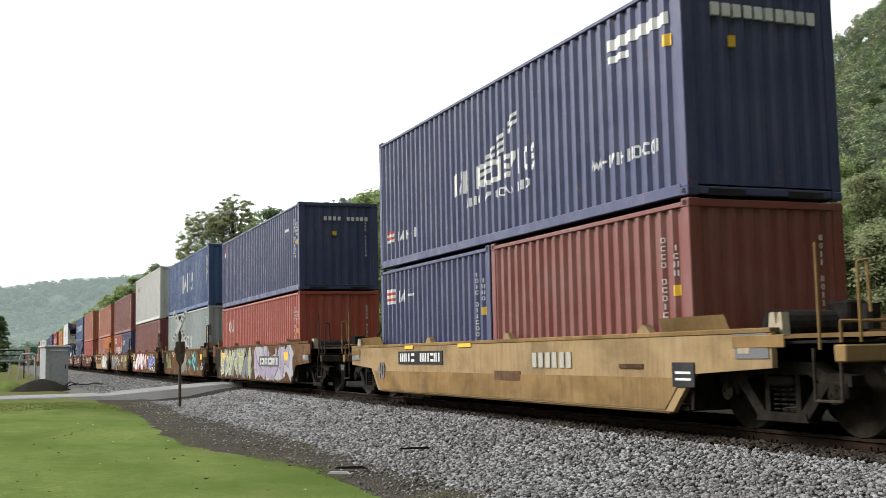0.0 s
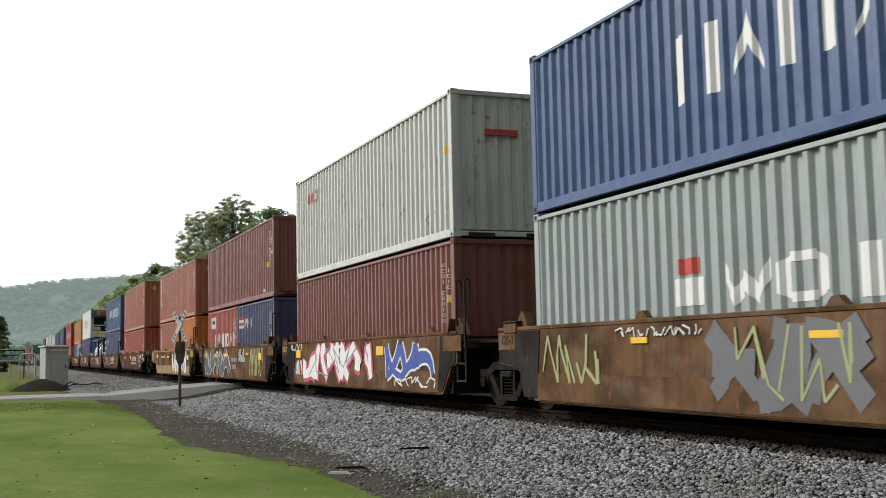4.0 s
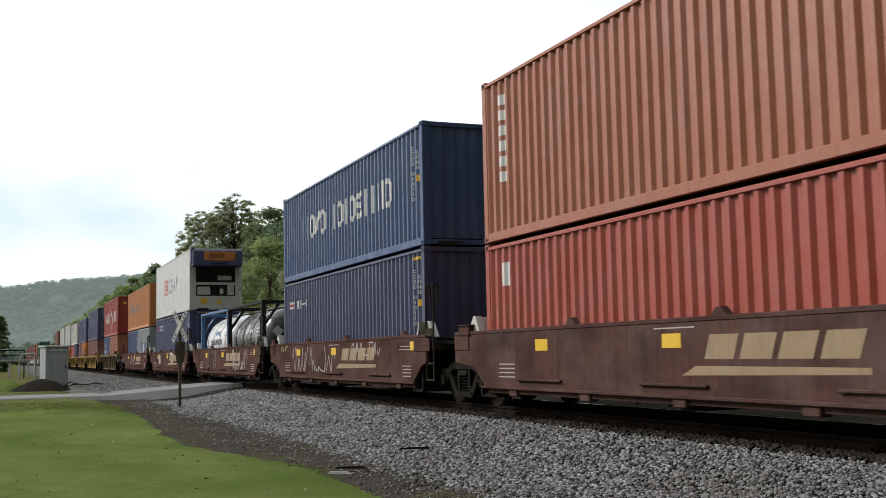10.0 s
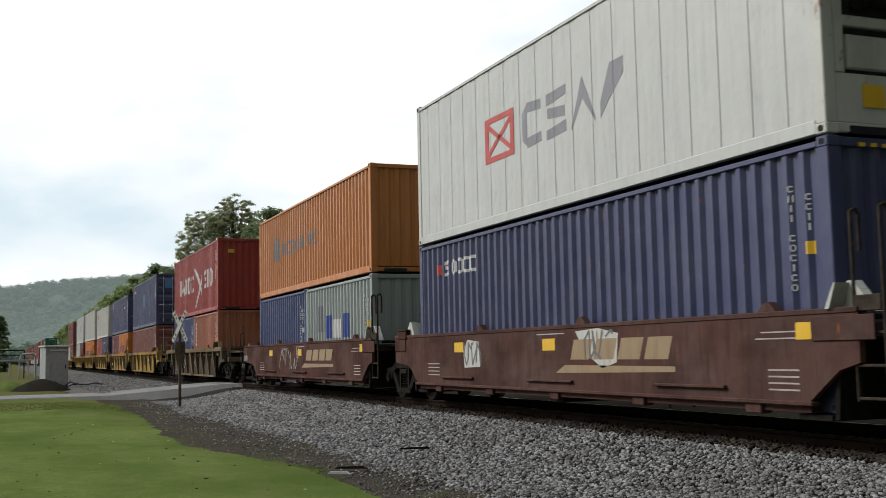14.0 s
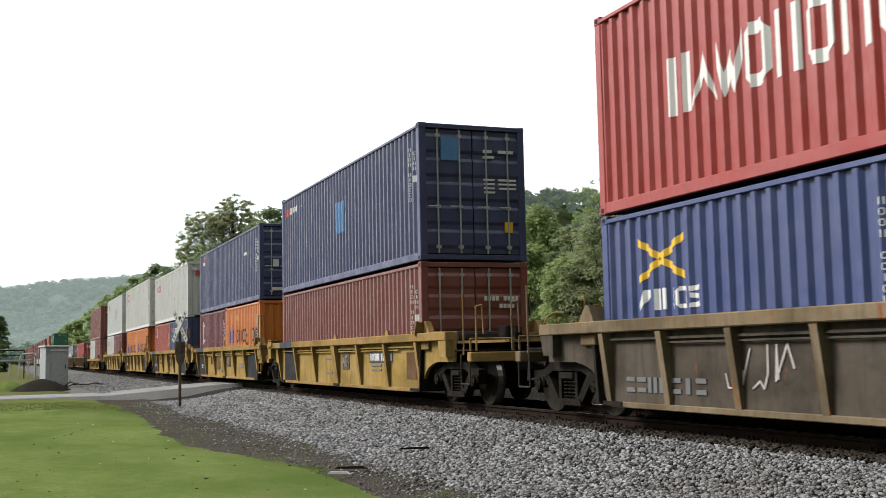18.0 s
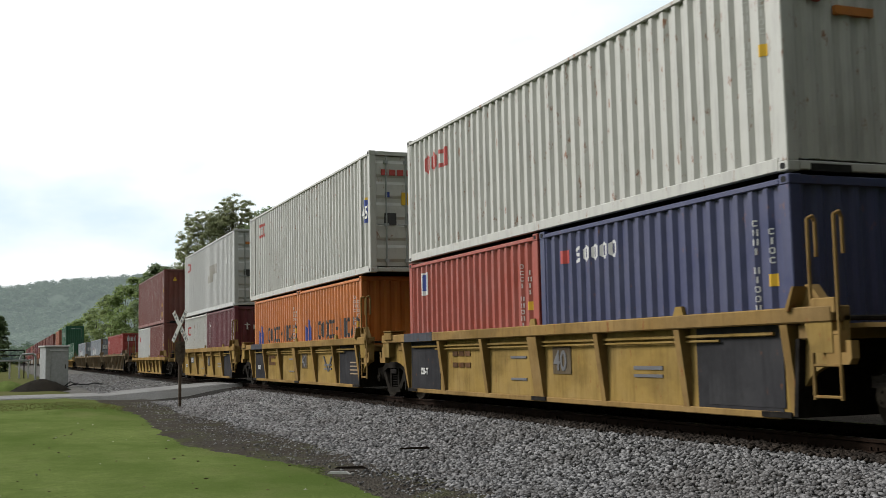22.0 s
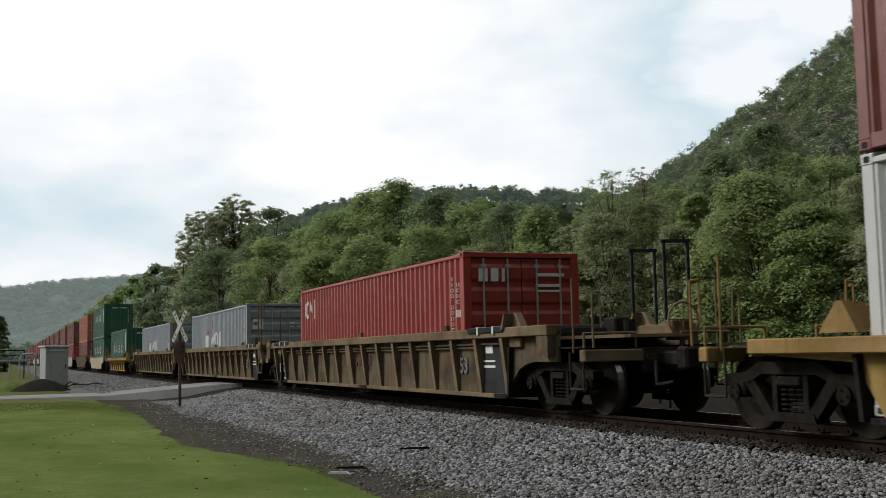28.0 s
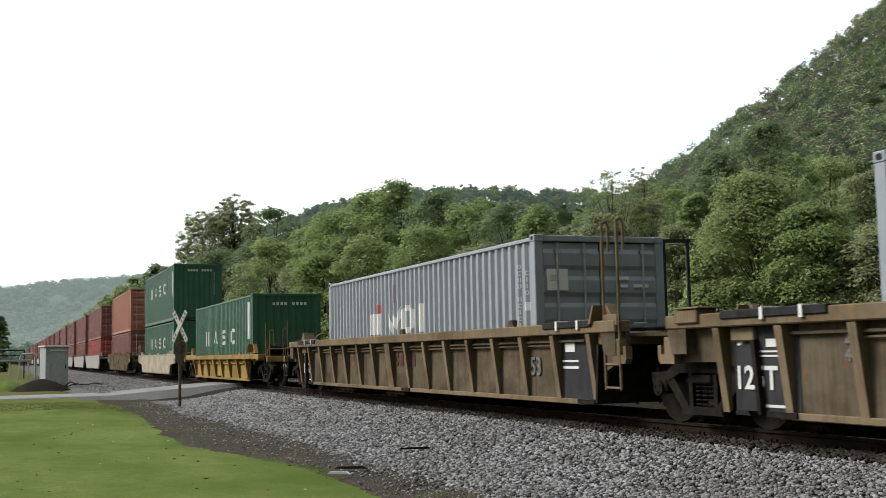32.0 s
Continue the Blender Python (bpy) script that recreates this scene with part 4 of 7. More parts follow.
def block_letters(y0, y1, z0, z1, n, prof, seed):
    """A row of plain shapes between y1 (its start) and y0: n shapes, or one shape for each sign of n."""
    made = []
    r = random.Random(seed)
    row = n if isinstance(n, str) else "".join(r.choice("inocs/") for _ in range(n))
    w = (y1 - y0) / len(row)
    h = z1 - z0
    for i, sign in enumerate(row):
        if not SHAPES[sign]:
            continue
        b = y1 - i * w - w * 0.07
        k = w * 0.86
        bm = bmesh.new()
        for u0, u1, a0, c0, a1, c1 in SHAPES[sign]:
            conform(bm, b - k * u1, b - k * u0, z0 + h * a1, z0 + h * c1, z0 + h * a0, z0 + h * c0, prof)
        made.append(bm)
    return made


def door_bm(w, h):
    """One leaf of the rear doors, in the plane y = 0, from x = 0 to w."""
    zs = np.linspace(0.05, h - 0.05, 6)
    edge = [(0.03, 0.0), (0.0, 0.0)]
    for i in range(5):
        a, b = zs[i] + 0.05, zs[i + 1] - 0.05
        edge += [(0.0, a), (-0.028, a + 0.07), (-0.028, b - 0.07), (0.0, b)]
    return prism(bmesh.new(), edge + [(0.0, h), (0.03, h)], 0.0, w, "x")


def container(s0, z, length, height, mat, label, front="sheet", marks=(), code=True, post=None, category="container", detail=True, end_marks=(), flute=(PITCH, DEPTH)):
    """A steel box container whose front end stands at y = s0 when the clip starts. Heights of marks count from the rail."""
    t = thing("shipping_container", (0, 0, 0), label, category, "containers on the train")
    rolling(t, s0, z)
    L, H = length, height
    post = post or mat
    key = (round(L, 2), round(H, 2), flute)
    side = ribs_profile(0.17, L - 0.17, *flute)
    face = ribs_profile(-HALF + 0.16, HALF - 0.16, 0.26, 0.03)
    for way in (-1, 1):
        put("side_panel", cached(("side_panel", key, way), lambda: sheet(bmesh.new(), side, 0.15, H - 0.10, way * (HALF - 0.02), way), mat), t)
        put("top_rail", cached(("top_rail", key, way), lambda: box(bmesh.new(), min(way * HALF, way * (HALF - 0.06)), max(way * HALF, way * (HALF - 0.06)), 0.17, L - 0.17, H - 0.105, H - 0.045, 0.008), mat), t)
        put("bottom_rail", cached(("bottom_rail", key, way), lambda: box(bmesh.new(), min(way * (HALF - 0.003), way * (HALF - 0.1)), max(way * (HALF - 0.003), way * (HALF - 0.1)), 0.17, L - 0.17, 0.012, 0.165, 0.008), mat), t)
    if front == "sheet":
        put("end_panel", cached(("end_panel", key, "f"), lambda: sheet(bmesh.new(), face, 0.15, H - 0.10, 0.03, -1, "x"), mat), t)
    elif front == "doors":
        dh = H - 0.28
        for x0 in (-HALF + 0.12, 0.012):
            w = HALF - 0.132
            d = put("door", cached(("door", key), lambda: door_bm(w, dh), mat), t, (x0, 0.055, 0.15))
            for rx in (w * 0.27, w * 0.73):
                put("lock_rod", cached(("lock_rod", key), lambda: rod(bmesh.new(), (0, -0.055, 0.0), (0, -0.055, dh), 0.019, 8), GALV), d, (rx, 0, 0))
                for bz in (0.1, dh * 0.36, dh - 0.17):
                    put("rod_bracket", cached(("rod_bracket", 0), lambda: box(bmesh.new(), -0.05, 0.05, -0.075, -0.02, 0, 0.065), GALV), d, (rx, 0, bz))
                put("handle", cached(("handle", key), lambda: rod(bmesh.new(), (-0.22, -0.07, 0.98), (0.02, -0.07, 0.98), 0.016, 6), GALV), d, (rx, 0, 0))
            for hz in (0.2, dh * 0.38, dh * 0.65, dh - 0.25):
                hx = -0.02 if x0 < 0 else w - 0.03
                put("hinge", cached(("hinge", 0), lambda: box(bmesh.new(), 0, 0.05, -0.04, 0.02, -0.07, 0.07, 0.006), mat), d, (hx, 0, hz))
    bm = bmesh.new()
    box(bm, -HALF + 0.14, HALF - 0.14, L - 0.06, L - 0.02, 0.15, H - 0.1)
    part("back_panel", bm, mat, t)
    put("roof", cached(("roof", key), lambda: box(bmesh.new(), -HALF + 0.05, HALF - 0.05, 0.05, L - 0.05, H - 0.055, H - 0.03), mat), t)
    put("floor", cached(("floor", key), lambda: box(bmesh.new(), -HALF + 0.06, HALF - 0.06, 0.1, L - 0.1, 0.04, 0.14), BLACKP), t)
    for y in (0.0, L):
        for x in (-1, 1):
            put("corner_post", cached(("corner_post", key), lambda: box(bmesh.new(), -0.078, 0.078, -0.083, 0.083, 0.11, H - 0.11, 0.012), post), t, (x * (HALF - 0.083), y + (0.088 if y == 0 else -0.088), 0))
            for zz in (0.059, H - 0.059):
                c = put("corner_casting", cached(("corner_casting", 0), casting_bm, post), t, (x * (HALF - 0.085), y + (0.089 if y == 0 else -0.089), zz))
                if x < 0 and detail:
                    put("slot", cached(("slot", 0), casting_hole_bm, BLACKP), c, (-0.086, 0, 0))
        for zz in (0.02, H - 0.11):
            put("end_rail", cached(("end_rail", 0), lambda: box(bmesh.new(), -HALF + 0.17, HALF - 0.17, -0.04, 0.04, 0, 0.1 if zz < 1 else 0.1, 0.008), mat), t, (0, y + (0.05 if y == 0 else -0.05), zz))
    if L > 13:                                    # stacking posts at the forty-foot points
        for y in (0.76, L - 0.76):
            for x in (-1, 1):
                put("stacking_post", cached(("stacking_post", key), lambda: box(bmesh.new(), -0.05, 0.05, -0.08, 0.08, 0.166, H - 0.106, 0.008), post), t, (x * (HALF - 0.047), y, 0))
    if front != "doors" and detail:
        # black plates painted as the dark pocket openings
        for x in (-0.62, 0.62):
            put("fork_pocket", cached(("fork_pocket", 0), lambda: box(bmesh.new(), -0.28, 0.28, -0.004, 0.05, 0.005, 0.09), BLACKP), t, (x, 0, 0))
    if code and detail:
        r = random.Random(int(s0 * 7))
        bm = bmesh.new()
        zt = H - 0.42
        for yc, count, top in ((0.66, 11, 0.0), (0.38, 4, 0.12)):
            for i in range(count):
                if count > 5 and i in (4,):
                    continue
                for u0, u1, a0, c0, a1, c1 in SHAPES[r.choice("inoc")]:
                    zb = zt - top - i * 0.108 - 0.1
                    conform(bm, yc + 0.026 - 0.052 * u1, yc + 0.026 - 0.052 * u0, zb + 0.075 * a1, zb + 0.075 * c1, zb + 0.075 * a0, zb + 0.075 * c0, side)
        tagged(part("code_strip", bm, M_WHITE, t, "white identification marks"), kind="stuff")
        bm = bmesh.new()
        conform(bm, 0.33, 0.43, H - 1.22, H - 1.08, H - 1.22, H - 1.08, side)
        part("data_plate", bm, M_YELLOW if int(s0) % 3 else M_WHITE, t)
        if front == "sheet":
            bm = bmesh.new()
            for i in range(11):
                if i != 4:
                    for u0, u1, a0, c0, a1, c1 in SHAPES[r.choice("ino")]:
                        box(bm, 0.8 + 0.05 * u0, 0.8 + 0.05 * u1, 0.012, 0.02, zt - i * 0.108 - 0.09 + 0.075 * a0, zt - i * 0.108 - 0.09 + 0.075 * c0)
            tagged(part("end_code_strip", bm, M_WHITE, t, "white identification marks"), kind="stuff")
    for k, mk in enumerate(marks):
        kind, col = mk[0], mk[1]
        if kind == "word":
            y0, y1, z0, z1, n = mk[2:7]
            for lb in block_letters(y0, y1, z0 - z, z1 - z, n, side, int(s0) + k):
                part("letter_shape", lb, col, t)
            continue
        elif kind == "bars":
            bm = bmesh.new()
            for (y0, y1, z0, z1) in mk[2]:
                conform(bm, y0, y1, z0 - z, z1 - z, z0 - z, z1 - z, side, 0.004 + 0.0015 * k)
        else:                                     # "wedge": slanted patches
            bm = bmesh.new()
            for q in mk[2]:
                conform(bm, q[0], q[1], *(h - z for h in q[2:]), side, 0.004 + 0.0015 * k)
        tagged(part("marking", bm, col, t), kind="stuff" if len(mk[2]) > 1 else "")
    for col, rects in end_marks:
        bm = bmesh.new()
        for x0, x1, z0, z1 in rects:
            box(bm, x0, x1, -0.004 if front != "doors" else 0.004, 0.064, z0 - z, z1 - z)
        tagged(part("end_marking", bm, col, t), kind="stuff" if len(rects) > 1 else "")
    return t


# ---- tank containers ----
def tank_container(s0, z, mat, frame_mat, label, dark=False):
    L, H = 6.058, 2.591
    t = thing("tank_container", (0, 0, 0), label, "tank container", "containers on the train")
    rolling(t, s0, z)
    bm = bmesh.new()
    prof = [(0.22, 0.25), (0.28, 0.62), (0.42, 0.92), (0.62, 1.06), (0.85, 1.1)]
    ring_pts = prof + [(L - y, r) for y, r in reversed(prof)]
    seg = 36
    rows = []
    for y, r in ring_pts:
        rows.append([bm.verts.new((r * math.cos(2 * math.pi * i / seg), y, 1.28 + r * math.sin(2 * math.pi * i / seg))) for i in range(seg)])
    for a, b in zip(rows, rows[1:]):
        for i in range(seg):
            f = bm.faces.new((a[i], a[i - 1], b[i - 1], b[i]))
            f.smooth = True
    bm.faces.new(rows[0])
    bm.faces.new(rows[-1][::-1])
    bmesh.ops.recalc_face_normals(bm, faces=bm.faces[:])
    tank = part("tank", bm, mat, t)
    for y in (1.1, 2.35, 3.7, 4.95):
        bm = bmesh.new()
        pr = []
        for i in range(48):
            a = 2 * math.pi * i / 48
            pr.append([bm.verts.new((r * math.cos(a), y + d, 1.28 + r * math.sin(a))) for r, d in ((1.104, -0.05), (1.112, -0.05), (1.112, 0.05), (1.104, 0.05))])
        for i in range(48):
            for j in range(4):
                bm.faces.new((pr[i][j], pr[i][j - 1], pr[i - 1][j - 1], pr[i - 1][j]))
        bmesh.ops.recalc_face_normals(bm, faces=bm.faces[:])
        put("band", mesh_of("band", bm, GALV if not dark else BLACKP), tank)
    bm = bmesh.new()
    box(bm, -0.28, 0.28, 0.5, L - 0.5, 2.40, 2.425)
    part("walkway", bm, GALV, t)
    for x in (-1, 1):
        for zz in (0.06, H - 0.06):
            bm = bmesh.new()
            box(bm, x * (HALF - 0.06) - 0.055, x * (HALF - 0.06) + 0.055, 0.1, L - 0.1, zz - 0.045, zz + 0.045, 0.01)
            part("side_beam", bm, frame_mat, t)
        for y in (0.08, L - 0.08):
            bm = bmesh.new()
            box(bm, x * (HALF - 0.08) - 0.075, x * (HALF - 0.08) + 0.075, y - 0.075, y + 0.075, 0.0, H, 0.012)
            part("corner_post", bm, frame_mat, t)
            bm = bmesh.new()
            yb = y + (0.03 if y < 1 else -0.03)
            part("brace", tube(bm, [(x * 1.14, yb, 1.7), (x * 0.6, yb, 2.5)], 0.045), frame_mat, t)
            part("brace", tube(bmesh.new(), [(x * 1.14, yb, 0.8), (x * 0.6, yb, 0.1)], 0.045), frame_mat, t)
    for y in (0.08, L - 0.08):
        for zz in (0.07, H - 0.07):
            bm = bmesh.new()
            box(bm, -HALF + 0.15, HALF - 0.15, y - 0.06, y + 0.06, zz - 0.06, zz + 0.06, 0.01)
            part("end_beam", bm, frame_mat, t)
    return t, tank


def tank_patch(tank, rects, mat, name="marking", lift=0.008):
    """Patches that lie on the near side of a tank: (y0, y1, angle0, angle1) in metres and degrees from level."""
    bm = bmesh.new()
    for y0, y1, a0, a1 in rects:
        ks = [radians(180 - (a0 + (a1 - a0) * i / 4)) for i in range(5)]
        for r in (1.106 + lift * 0.2,):
            vs = [[bm.verts.new((r * math.cos(k), y, 1.28 + r * math.sin(k))) for k in ks] for y in (y0, y1)]
            for i in range(4):
                bm.faces.new((vs[0][i], vs[1][i], vs[1][i + 1], vs[0][i + 1]))
    bmesh.ops.solidify(bm, geom=bm.faces[:], thickness=0.004)
    tagged(part(name, bm, mat, tank), kind="stuff" if len(rects) > 1 else "")


# ---- refrigerated container ----
def reefer(s0, z, label, marks):
    H, L = 2.896, 12.192
    t = container(s0, z, L, H, WHITE, label, front="none", marks=marks, code=False, post=CREAM, flute=(0.61, 0.006))
    W2 = HALF - 0.16
    bm = bmesh.new()
    box(bm, -W2, W2, 0.09, 0.16, 0.12, H - 0.1)
    part("machinery_bulkhead", bm, BLACKP, t)
    bm = bmesh.new()
    box(bm, -W2, W2, 0.02, 0.10, 0.12, 0.66, 0.01)
    part("lower_panel", bm, CREAM, t)
    bm = bmesh.new()
    for x in (-W2, W2 - 0.14):
        box(bm, x, x + 0.14, 0.01, 0.1, 0.66, 2.0, 0.01)
    box(bm, -W2 + 0.14, W2 - 0.14, 0.03, 0.1, 1.18, 1.3, 0.01)
    part("machinery_frame", bm, CREAM, t)
    for q in ((-W2 + 0.2, -0.25, 0.05, 0.1, 0.72, 1.1), (0.2, 0.35, 0.0, 0.1, 0.75, 1.0), (0.55, W2 - 0.2, 0.04, 0.1, 0.7, 1.25), (0.1, 0.75, 0.05, 0.1, 1.4, 1.62)):
        part("control_box", box(bmesh.new(), *q, 0.02), CREAM, t)
    bm = bmesh.new()
    box(bm, -0.2, 0.15, 0.03, 0.12, 0.78, 1.1, 0.03)
    part("compressor", bm, IRON, t)
    part("fan_motor", rod(bmesh.new(), (-0.6, 0.06, 1.5), (-0.2, 0.06, 1.5), 0.1, 12), IRON, t)
    part("cable_box", box(bmesh.new(), -0.75, -0.62, 0.04, 0.1, 1.36, 1.5, 0.02), IRON, t)
    g = put("generator_set", mesh_of("generator_set", box(box(bmesh.new(), -HALF + 0.08, HALF - 0.06, -0.52, -0.01, 2.02, H - 0.12, 0.05), -HALF + 0.02, -HALF + 0.2, -0.3, -0.01, 2.2, H + 0.02, 0.03), NAVY), t, label="dark blue clip-on generator housing")
    put("panel", mesh_of("panel", box(bmesh.new(), -0.62, 0.82, -0.54, -0.515, 2.28, H - 0.2, 0.01), TANGER), g, label="orange generator cover")
    bm = bmesh.new()
    box(bm, -0.45, 0.35, -0.556, -0.535, 2.36, 2.62)
    box(bm, 0.45, 0.7, -0.556, -0.535, 2.4, 2.68)
    part("grille", bm, ORANGE, g)
    bm = bmesh.new()
    for i in range(5):
        box(bm, -0.4, 0.3, -0.562, -0.556, 2.39 + i * 0.045, 2.41 + i * 0.045)
    box(bm, -0.3, 0.4, -0.545, -0.52, 2.1, 2.16)
    part("slats", bm, BLACKP, g)
    bm = bmesh.new()
    box(bm, -0.7, -0.4, 0.008, 0.022, 0.3, 0.55)
    prism(bm, [(0.0, 0.3), (0.3, 0.3), (0.15, 0.55)], 0.008, 0.022, "y")
    part("warning_sign", bm, M_YELLOW, t)
    return t


# ---- well cars ----
def side_frame_bm():
    """A cast truck side: an arch with two windows and a spring nest."""
    bm = bmesh.new()
    top = [(-1.12, 0.52), (-1.12, 0.66), (-0.75, 0.68), (-0.5, 0.80), (0.5, 0.80), (0.75, 0.68), (1.12, 0.66), (1.12, 0.52)]
    prism(bm, [(-1.12, 0.54), (-0.72, 0.56), (-0.46, 0.66), (0.46, 0.66), (0.72, 0.56), (1.12, 0.54)] + top[::-1][1:-1], -0.09, 0.09, "x")
    for s in (-1, 1):
        prism(bm, [(s * 0.8, 0.58), (s * 0.62, 0.6), (s * 0.26, 0.2), (s * 0.42, 0.17)], -0.08, 0.08, "x")
        prism(bm, [(s * 0.30, 0.66), (s * 0.22, 0.66), (s * 0.22, 0.2), (s * 0.30, 0.2)], -0.07, 0.07, "x")
        box(bm, -0.1, 0.1, s * 0.915 - 0.15, s * 0.915 + 0.15, 0.40, 0.60, 0.02)
    prism(bm, [(-0.44, 0.14), (0.44, 0.14), (0.40, 0.24), (-0.40, 0.24)], -0.10, 0.10, "x")
    return bm


def springs_bm():
    bm = bmesh.new()
    for y in (-0.13, 0.0, 0.13):
        for i in range(5):
            ring(bm, (0, y, 0.27 + i * 0.055), 0.052, 0.014, "z", 8)
    box(bm, -0.1, 0.1, -0.2, 0.2, 0.53, 0.64, 0.02)
    return bm


def wheelset_bm():
    bm = bmesh.new()
    for s in (-1, 1):
        prof = [(0.05, 0.0), (0.12, 0.02), (0.13, 0.05), (0.30, 0.075), (0.40, 0.05), (0.457, 0.0), (0.457, 0.10), (0.482, 0.115), (0.482, 0.14), (0.40, 0.13), (0.12, 0.13), (0.05, 0.15)]
        seg = 24
        rows = [[bm.verts.new((s * (0.80 - d), r * math.cos(2 * math.pi * i / seg), r * math.sin(2 * math.pi * i / seg))) for i in range(seg)] for r, d in prof]
        for a, b in zip(rows, rows[1:]):
            for i in range(seg):
                bm.faces.new((a[i], a[i - 1], b[i - 1], b[i]))
        for f in bm.faces:
            if all(abs(math.hypot(v.co.y, v.co.z) - 0.457) < 0.003 for v in f.verts):
                f.material_index = 1
        rod(bm, (s * 0.78, 0, 0), (s * 1.1, 0, 0), 0.075, 12)
        rod(bm, (s * 1.1, 0, 0), (s * 1.13, 0, 0), 0.105, 12)
        for k in range(3):
            a = 2 * math.pi * k / 3
            rod(bm, (s * 1.13, 0.06 * math.cos(a), 0.06 * math.sin(a)), (s * 1.145, 0.06 * math.cos(a), 0.06 * math.sin(a)), 0.018, 6)
    rod(bm, (-0.75, 0, 0), (0.75, 0, 0), 0.08, 12)
    bmesh.ops.recalc_face_normals(bm, faces=bm.faces[:])
    return bm


WHEELS = []


def truck(car, y):
    tr = put("truck", cached(("bolster", 0), lambda: box(box(bmesh.new(), -0.95, 0.95, -0.22, 0.22, 0.38, 0.66, 0.03), -0.3, 0.3, -0.9, 0.9, 0.3, 0.36), IRON), car, (0, y, 0))
    for x in (-0.99, 0.99):
        put("side_frame", cached(("side_frame", 0), side_frame_bm, FRAME_IRON), tr, (x, 0, 0))
        tagged(put("spring_nest", cached(("spring_nest", 0), springs_bm, IRON), tr, (x, 0, 0)), kind="stuff")
    for d in (-0.915, 0.915):
        w = put("wheelset", cached(("wheelset", 0), wheelset_bm, WHEEL_IRON, STEEL), car, (0, y + d, 0.457))
        WHEELS.append((w, car, y + d))
    return tr


# side frame colour lowered to include the shadow beneath the cars
FRAME_IRON = metal("dusty_shaded_cast_iron", (0.0125, 0.0108, 0.0088), 0.8)
WHEEL_IRON = metal("brown_wheel_iron", (0.012, 0.010, 0.007), 0.65)


def ladder_bm(z0, z1, w=0.42, step=0.3):
    bm = bmesh.new()
    for y in (0, w):
        rod(bm, (0, y, z0), (0, y, z1), 0.02, 6)
    z = z0 + 0.03
    while z < z1:
        rod(bm, (0, 0, z), (0, w, z), 0.017, 6)
        z += step
    return bm


def guide_bm():
    """A folded corner guide for the containers."""
    bm = bmesh.new()
    prism(bm, [(-0.3, 0.0), (0.26, 0.0), (0.18, 0.1), (-0.02, 0.32), (-0.1, 0.32)], -0.1, 0.02, "x")
    prism(bm, [(-0.24, 0.04), (-0.1, 0.3), (-0.07, 0.3), (-0.18, 0.04)], 0.02, 0.2, "x")
    return bm


def hook_bm():
    """An open hook of thick plate at a unit's end."""
    return prism(bmesh.new(), [(-0.18, 0.0), (0.14, 0.0), (0.18, 0.06), (0.18, 0.24), (0.11, 0.24), (0.11, 0.12), (0.03, 0.12), (0.03, 0.34), (-0.18, 0.34)], -0.05, 0.05, "x")


